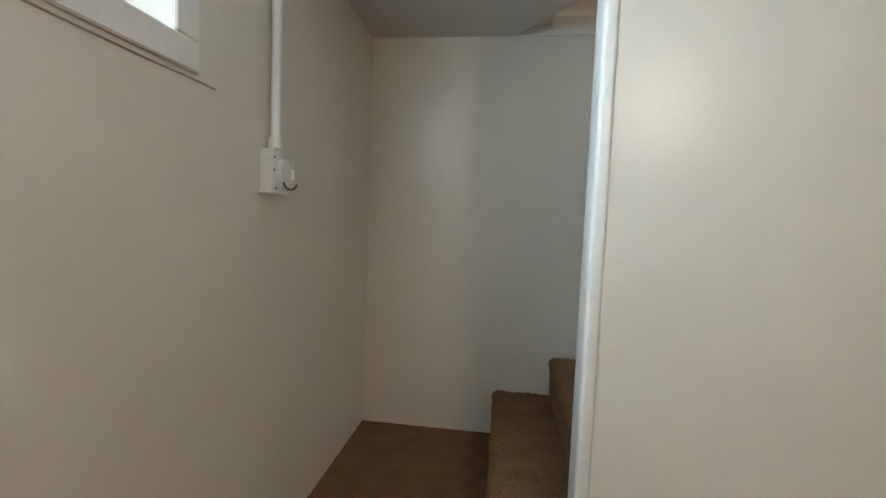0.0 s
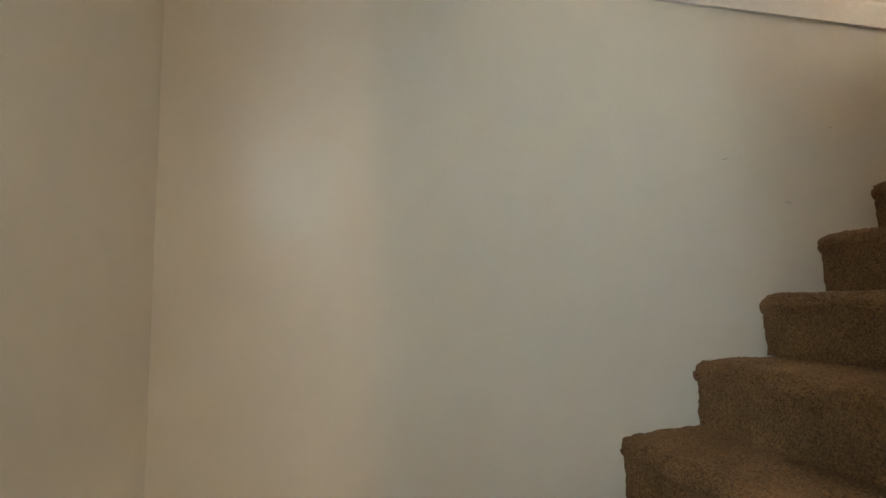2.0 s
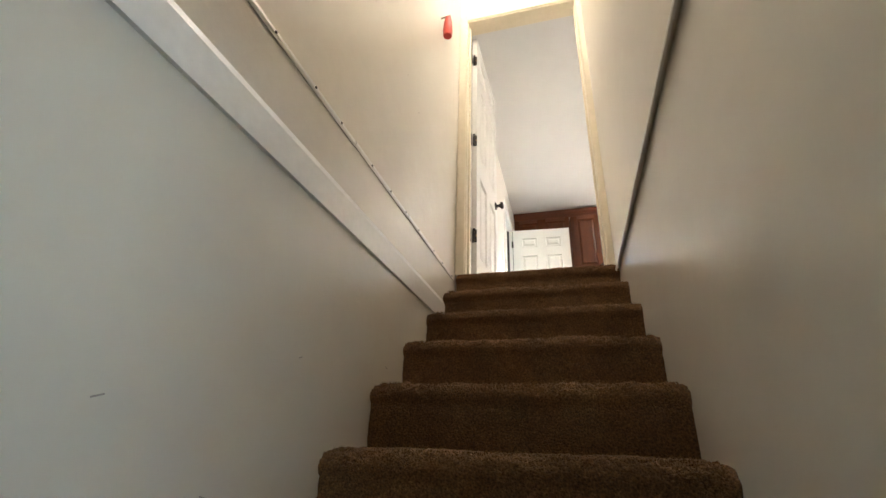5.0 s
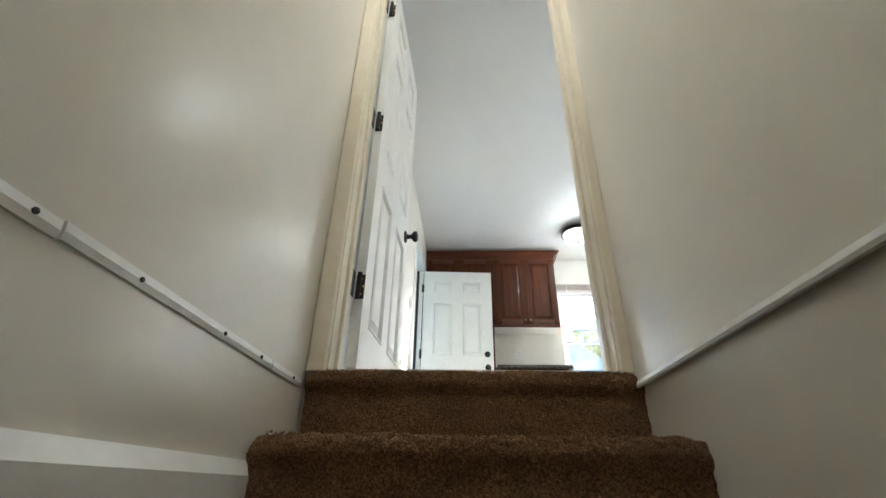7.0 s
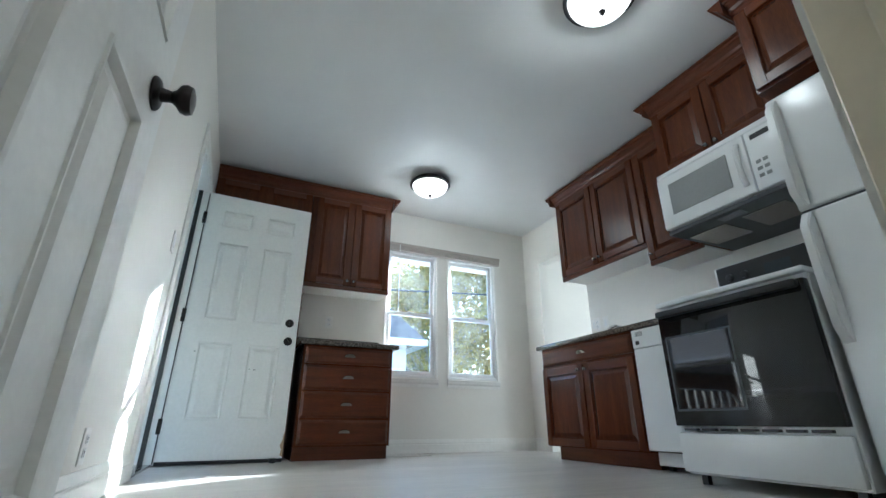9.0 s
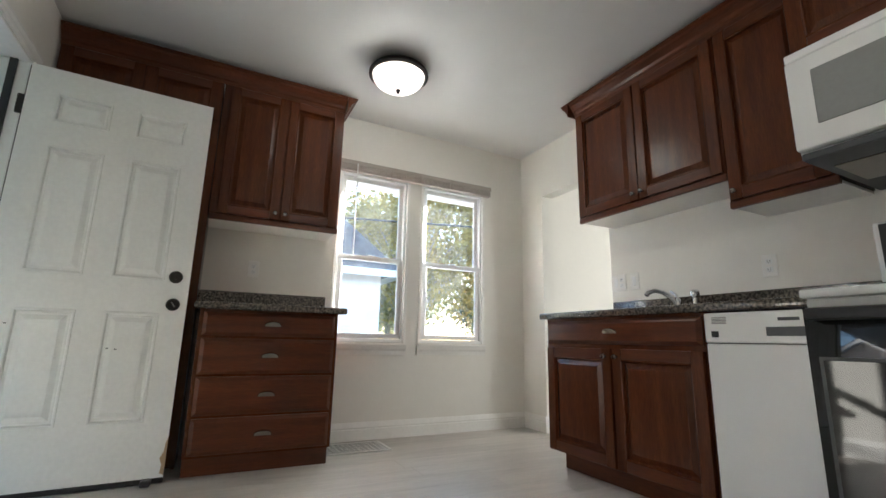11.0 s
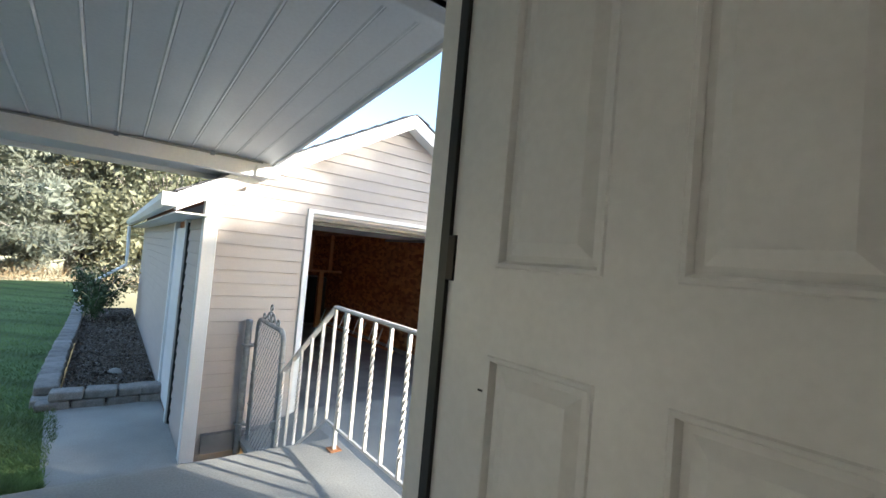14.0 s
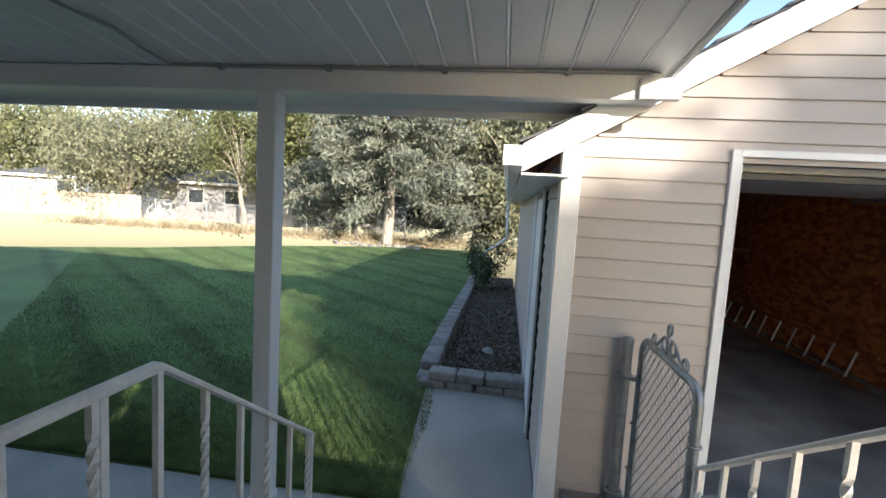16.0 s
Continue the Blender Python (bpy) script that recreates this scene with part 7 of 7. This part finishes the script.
# ---- neighbours ----
def gable_house(name, x0, y0, x1, y1, z1, zr_, wall, label, along_x=True, windows=()):
    t = thing(name, ((x0 + x1) / 2, (y0 + y1) / 2, GZ - 0.06), label, "house")
    part("wall", one(x0, y0, GZ - 0.3, x1, y1, z1), wall, t)
    bm = bmesh.new()
    o = 0.5
    if along_x:
        ym = (y0 + y1) / 2
        p = [(x0 - o, y0 - o, z1 - 0.05), (x1 + o, y0 - o, z1 - 0.05), (x1 + o, ym, zr_), (x0 - o, ym, zr_), (x0 - o, y1 + o, z1 - 0.05), (x1 + o, y1 + o, z1 - 0.05)]
    else:
        xm = (x0 + x1) / 2
        p = [(x0 - o, y0 - o, z1 - 0.05), (x0 - o, y1 + o, z1 - 0.05), (xm, y1 + o, zr_), (xm, y0 - o, zr_), (x1 + o, y0 - o, z1 - 0.05), (x1 + o, y1 + o, z1 - 0.05)]
    v = [bm.verts.new(q) for q in p]
    if along_x:
        fs = ((0, 1, 2, 3), (3, 2, 5, 4), (0, 3, 4), (1, 5, 2), (0, 4, 5, 1))
    else:
        fs = ((0, 1, 2, 3), (3, 2, 5, 4), (0, 3, 4), (1, 5, 2), (0, 4, 5, 1))
    for f in fs:
        bm.faces.new([v[k] for k in f])
    part("roof", bm, SHINGLE, t)
    bm = bmesh.new()
    for a in ((x0 - o - 0.02, y0 - o - 0.02, x1 + o + 0.02, y0 - o + 0.02), (x0 - o - 0.02, y1 + o - 0.02, x1 + o + 0.02, y1 + o + 0.02), (x0 - o - 0.02, y0 - o, x0 - o + 0.02, y1 + o), (x1 + o - 0.02, y0 - o, x1 + o + 0.02, y1 + o)):
        box(bm, a[0], a[1], z1 - 0.22, a[2], a[3], z1 - 0.02)
    part("fascia", bm, VINYLW, t)
    for wx, wy, wz, ww, wh, ax in windows:
        w = part("window", one(wx - (ww / 2 if ax == 'y' else 0.03), wy - (ww / 2 if ax == 'x' else 0.03), wz, wx + (ww / 2 if ax == 'y' else 0.03), wy + (ww / 2 if ax == 'x' else 0.03), wz + wh), VINYLW, t)
        part("pane", one(wx - (ww / 2 - 0.07 if ax == 'y' else 0.036), wy - (ww / 2 - 0.07 if ax == 'x' else 0.036), wz + 0.07, wx + (ww / 2 - 0.07 if ax == 'y' else 0.036), wy + (ww / 2 - 0.07 if ax == 'x' else 0.036), wz + wh - 0.07), DARKWIN, w)
    return t


gable_house("neighbour_house", 16.5, -3.7, 24.0, 4.0, 2.70, 5.9, WHITEHOUSE, "white neighbouring house with a grey shingle roof", True)
gable_house("neighbour_house", -34.0, 33.0, -19.5, 40.0, 1.75, 2.4, WHITEHOUSE, "long low white house beyond the fence", True, ((-22.5, 33.0, 0.3, 1.0, 1.1, 'y'), (-28.0, 33.0, 0.3, 1.4, 1.1, 'y')))
gable_house("neighbour_house", -18.6, 33.5, -8.6, 40.0, 1.85, 2.9, GREYHOUSE, "grey block house half hidden by trees", True, ((-11.0, 33.5, 0.2, 1.3, 1.1, 'y'), (-14.0, 33.5, 0.2, 1.3, 1.1, 'y'), (-17.0, 33.5, 0.2, 1.3, 1.1, 'y')))
gable_house("garden_shed", -4.8, 36.5, -1.8, 39.0, 1.3, 2.0, WHITEHOUSE, "small pale garden shed", True)
# fences
wf = thing("board_fence", (-22, 26.0, GZ), "long weathered board fence along the neighbouring garden", "fence")
for k in range(60):
    part("fence_board", one(-34 + k * 0.30, 27.2, GZ - 0.06, -34 + k * 0.30 + 0.285, 27.23, 0.62 + 0.03 * math.sin(k * 3.7)), FENCEW, wf)
cf = thing("chain_link_fence", (-5, 24.8, GZ), "chain-link fence with steel posts behind the yard", "fence")
fpos = lambda f: Vector((-17 + 26 * f, 22.6 + 4.6 * f, 0))
for k in range(11):
    p = fpos(k / 10)
    part("post", tube(bmesh.new(), [(p.x, p.y, GZ - 0.06), (p.x, p.y, 0.55)], 0.035, 8), GALV, cf)
a_, b_ = fpos(0), fpos(1)
part("top_rail", tube(bmesh.new(), [(a_.x, a_.y, 0.5), (b_.x, b_.y, 0.5)], 0.022, 6), GALV, cf)
bm = bmesh.new()
L_ = (b_ - a_).length
for k in range(int(L_ / 0.14)):
    for s in (-1, 1):
        u0, u1 = k * 0.14, k * 0.14 + s * 1.3
        if 0 <= u1 <= L_:
            p0, p1 = fpos(u0 / L_), fpos(u1 / L_)
            tube(bm, [(p0.x, p0.y, GZ), (p1.x, p1.y, 0.5)], 0.004, 3)
tagged(part("wire_mesh", bm, GALV, cf), kind="stuff")
es = thing("lawn_edging_stones", (0.9, 21.3, GZ), "row of rough stones round the spruce", "stones")
rng = random.Random(4)
for k in range(12):
    bm = bmesh.new()
    bmesh.ops.create_icosphere(bm, subdivisions=1, radius=0.16)
    for v in bm.verts:
        v.co *= 1 + 0.3 * noise.noise(v.co * 6 + Vector((k, 0, 0)))
        v.co.z *= 0.6
        v.co += Vector((-0.9 + k * 0.34, 21.3 + 0.25 * math.sin(k), GZ + 0.02))
    part("stone", bm, PAVER, es)

# camper beyond the garage
rv = thing("camper", (16.2, 9.6, DZ), "white motorhome parked beyond the garage", "camper")
part("body", one(14.9, 7.2, -0.15, 17.4, 14.5, 2.75, 0.12, 3), WHITEHOUSE, rv, smooth=True)
part("skirt", one(15.0, 7.4, -0.42, 17.3, 14.3, -0.15), DARKGREY, rv)
for x, y, w, h, z in ((14.9, 8.4, 0.5, 0.7, 1.15), (14.9, 9.6, 1.1, 0.8, 1.1), (14.9, 11.8, 1.1, 0.8, 1.1)):
    w_ = part("window", one(x - 0.012, y - w / 2, z, x + 0.02, y + w / 2, z + h, 0.01), VINYLW, rv)
    part("pane", one(x - 0.016, y - w / 2 + 0.05, z + 0.05, x, y + w / 2 - 0.05, z + h - 0.05), DARKWIN, w_)
w_ = part("window", one(15.35, 7.185, 1.05, 15.95, 7.22, 1.95, 0.01), VINYLW, rv)
part("pane", one(15.40, 7.180, 1.10, 15.90, 7.2, 1.90), DARKWIN, w_)
part("mark", one(14.885, 8.0, 0.62, 14.90, 9.2, 0.80), DARKGREY, rv, "plain dark bar of unreadable lettering")
part("tail_light", one(15.10, 7.182, 0.18, 15.25, 7.2, 0.26), REDP, rv)
part("cable_port", tube(bmesh.new(), [(15.3, 7.18, 0.55), (15.35, 7.14, 0.50), (15.32, 7.14, 0.40)], 0.02, 6), BLACK, rv)
part("roof_rack", tube(bmesh.new(), [(14.95, 7.6, 2.75), (14.95, 7.7, 2.92), (14.95, 9.2, 2.92), (14.95, 9.3, 2.75)], 0.02, 6), GALV, rv)
for y in (8.8, 13.0):
    wh = part("wheel", lathe(bmesh.new(), [(0.38, 0), (0.40, 0.04), (0.40, 0.2), (0.36, 0.24), (0, 0.24)], Matrix.Translation((14.93, y, DZ + 0.40)) @ Matrix.Rotation(radians(90), 4, 'Y'), 20), RUBBER, rv)
    part("rim", lathe(bmesh.new(), [(0.22, 0), (0.20, -0.015), (0.05, -0.03), (0, -0.03)], Matrix.Translation((14.93, y, DZ + 0.40)) @ Matrix.Rotation(radians(90), 4, 'Y'), 16), CHROME, wh)

# street, cars
structure("road", one(44, -200, GZ - 0.10, 53, 200, GZ - 0.03), ASPHALT, "asphalt street beyond the front gardens", "road")
structure("pavement_street", one(41.5, -200, GZ - 0.10, 43, 200, GZ + 0.02), CONCRETE, "concrete sidewalk along the street", "pavement")
structure("lawn_front", flat([(17, -60), (41.5, -60), (41.5, 60), (25, 60), (25, 4.6), (17, -4.4)], GZ - 0.1, GZ - 0.01), GRASSM, "green front lawns along the street", "lawn")


def car(x, y, heading, paint, label):
    c = thing("parked_car", (x, y, GZ - 0.03), label, "car")
    mm = Matrix.Translation((x, y, GZ - 0.03)) @ Matrix.Rotation(heading, 4, 'Z')
    side = [(-2.25, 0.30), (2.2, 0.30), (2.28, 0.55), (2.15, 0.78), (1.25, 0.92), (0.55, 1.38), (-0.85, 1.42), (-1.65, 1.0), (-2.25, 0.92)]
    bm = bmesh.new()
    l = [bm.verts.new((a, -0.86, z)) for a, z in side]
    r = [bm.verts.new((a, 0.86, z)) for a, z in side]
    bm.faces.new(l[::-1]), bm.faces.new(r)
    for k in range(len(side)):
        bm.faces.new((l[k], l[(k + 1) % len(side)], r[(k + 1) % len(side)], r[k]))
    bmesh.ops.bevel(bm, geom=list(bm.edges), offset=0.07, segments=2, affect='EDGES')
    part("body", placed(bm, mm), paint, c, smooth=True)
    for s in (-1, 1):
        bm = bmesh.new()
        bm.faces.new([bm.verts.new((a, s * 0.872, z)) for a, z in ((1.05, 0.96), (0.50, 1.31), (-0.75, 1.34), (-1.35, 1.0))])
        part("side_window", placed(bm, mm), DARKWIN, c)
        for a in (-1.4, 1.4):
            w = part("wheel", lathe(bmesh.new(), [(0.30, 0), (0.32, 0.03), (0.32, 0.18), (0, 0.18)], mm @ Matrix.Translation((a, s * 0.88 - (0.18 if s > 0 else 0), 0.32)) @ Matrix.Rotation(radians(-90), 4, 'X') @ (Matrix() if s < 0 else Matrix()), 16), RUBBER, c)
            part("rim", lathe(bmesh.new(), [(0.2, 0), (0.19, 0.01), (0, 0.015)], mm @ Matrix.Translation((a, s * 0.89, 0.32)) @ Matrix.Rotation(radians(-90 * s), 4, 'X'), 12), CHROME, w)
    for s in (-0.6, 0.6):
        part("headlight", placed(one(2.18, s - 0.16, 0.60, 2.27, s + 0.16, 0.72, 0.02), mm), GLASS, c)
        part("tail_light", placed(one(-2.27, s - 0.16, 0.72, -2.2, s + 0.16, 0.84, 0.02), mm), REDP, c)


car(46.0, -23.6, radians(93), CARPAINT, "pearl white sedan parked on the street")
car(47.0, -17.4, radians(92), REDPAINT, "red car parked on the street")
car(46.0, -31.0, radians(92), CARPAINT, "silver car parked on the street")

# overhead wires
def wire(name, a, b, sag, r, label):
    t = thing(name, a, label, "cable")
    a, b = Vector(a), Vector(b)
    part("cable", tube(bmesh.new(), [a.lerp(b, k / 16) - Vector((0, 0, 4 * sag * (k / 16) * (1 - k / 16))) for k in range(17)], r, 6), BLACK, t)


wire("overhead_wire", (9.0, 13.0, 3.1), (40, 11, 15.0), 0.3, 0.03, "black overhead service cable")
wire("overhead_wire", (9.0, 15.0, 3.0), (40, 14.0, 13.5), 0.3, 0.015, "thin black overhead cable crossing the sky")
wire("overhead_wire", (10.5, 1.8, 2.3), (17, -40, 8.0), 0.3, 0.018, "thin overhead cable past the windows")
up = thing("utility_pole", (40, 12.5, GZ), "tall wooden utility pole", "pole")
part("shaft", trunk(bmesh.new(), [(40, 12.5, GZ - 0.1 + 1.65 * k) for k in range(11)], 0.16, 0.11), BARK, up)
part("crossarm", one(39.9, 10.8, 14.6, 40.1, 14.4, 14.75), BARK, up)
# dry hills on the horizon
bm = bmesh.new()
prev = None
for k in range(61):
    a = radians(30 + 3.0 * k)
    hgt = 66 + 20 * math.sin(k * 0.31) + 6 * math.sin(k * 0.9 + 1)
    ring = [bm.verts.new((Rr * math.cos(a), Rr * math.sin(a), zz)) for Rr, zz in ((330, GZ - 0.1), (390, hgt * 0.55), (450, hgt), (520, hgt * 0.6))]
    if prev:
        for j in range(3):
            bm.faces.new((prev[j], ring[j], ring[j + 1], prev[j + 1]))
    prev = ring
structure("backdrop_hills", bm, HILL, "hazy dry hills on the horizon", "hills", smooth=True)
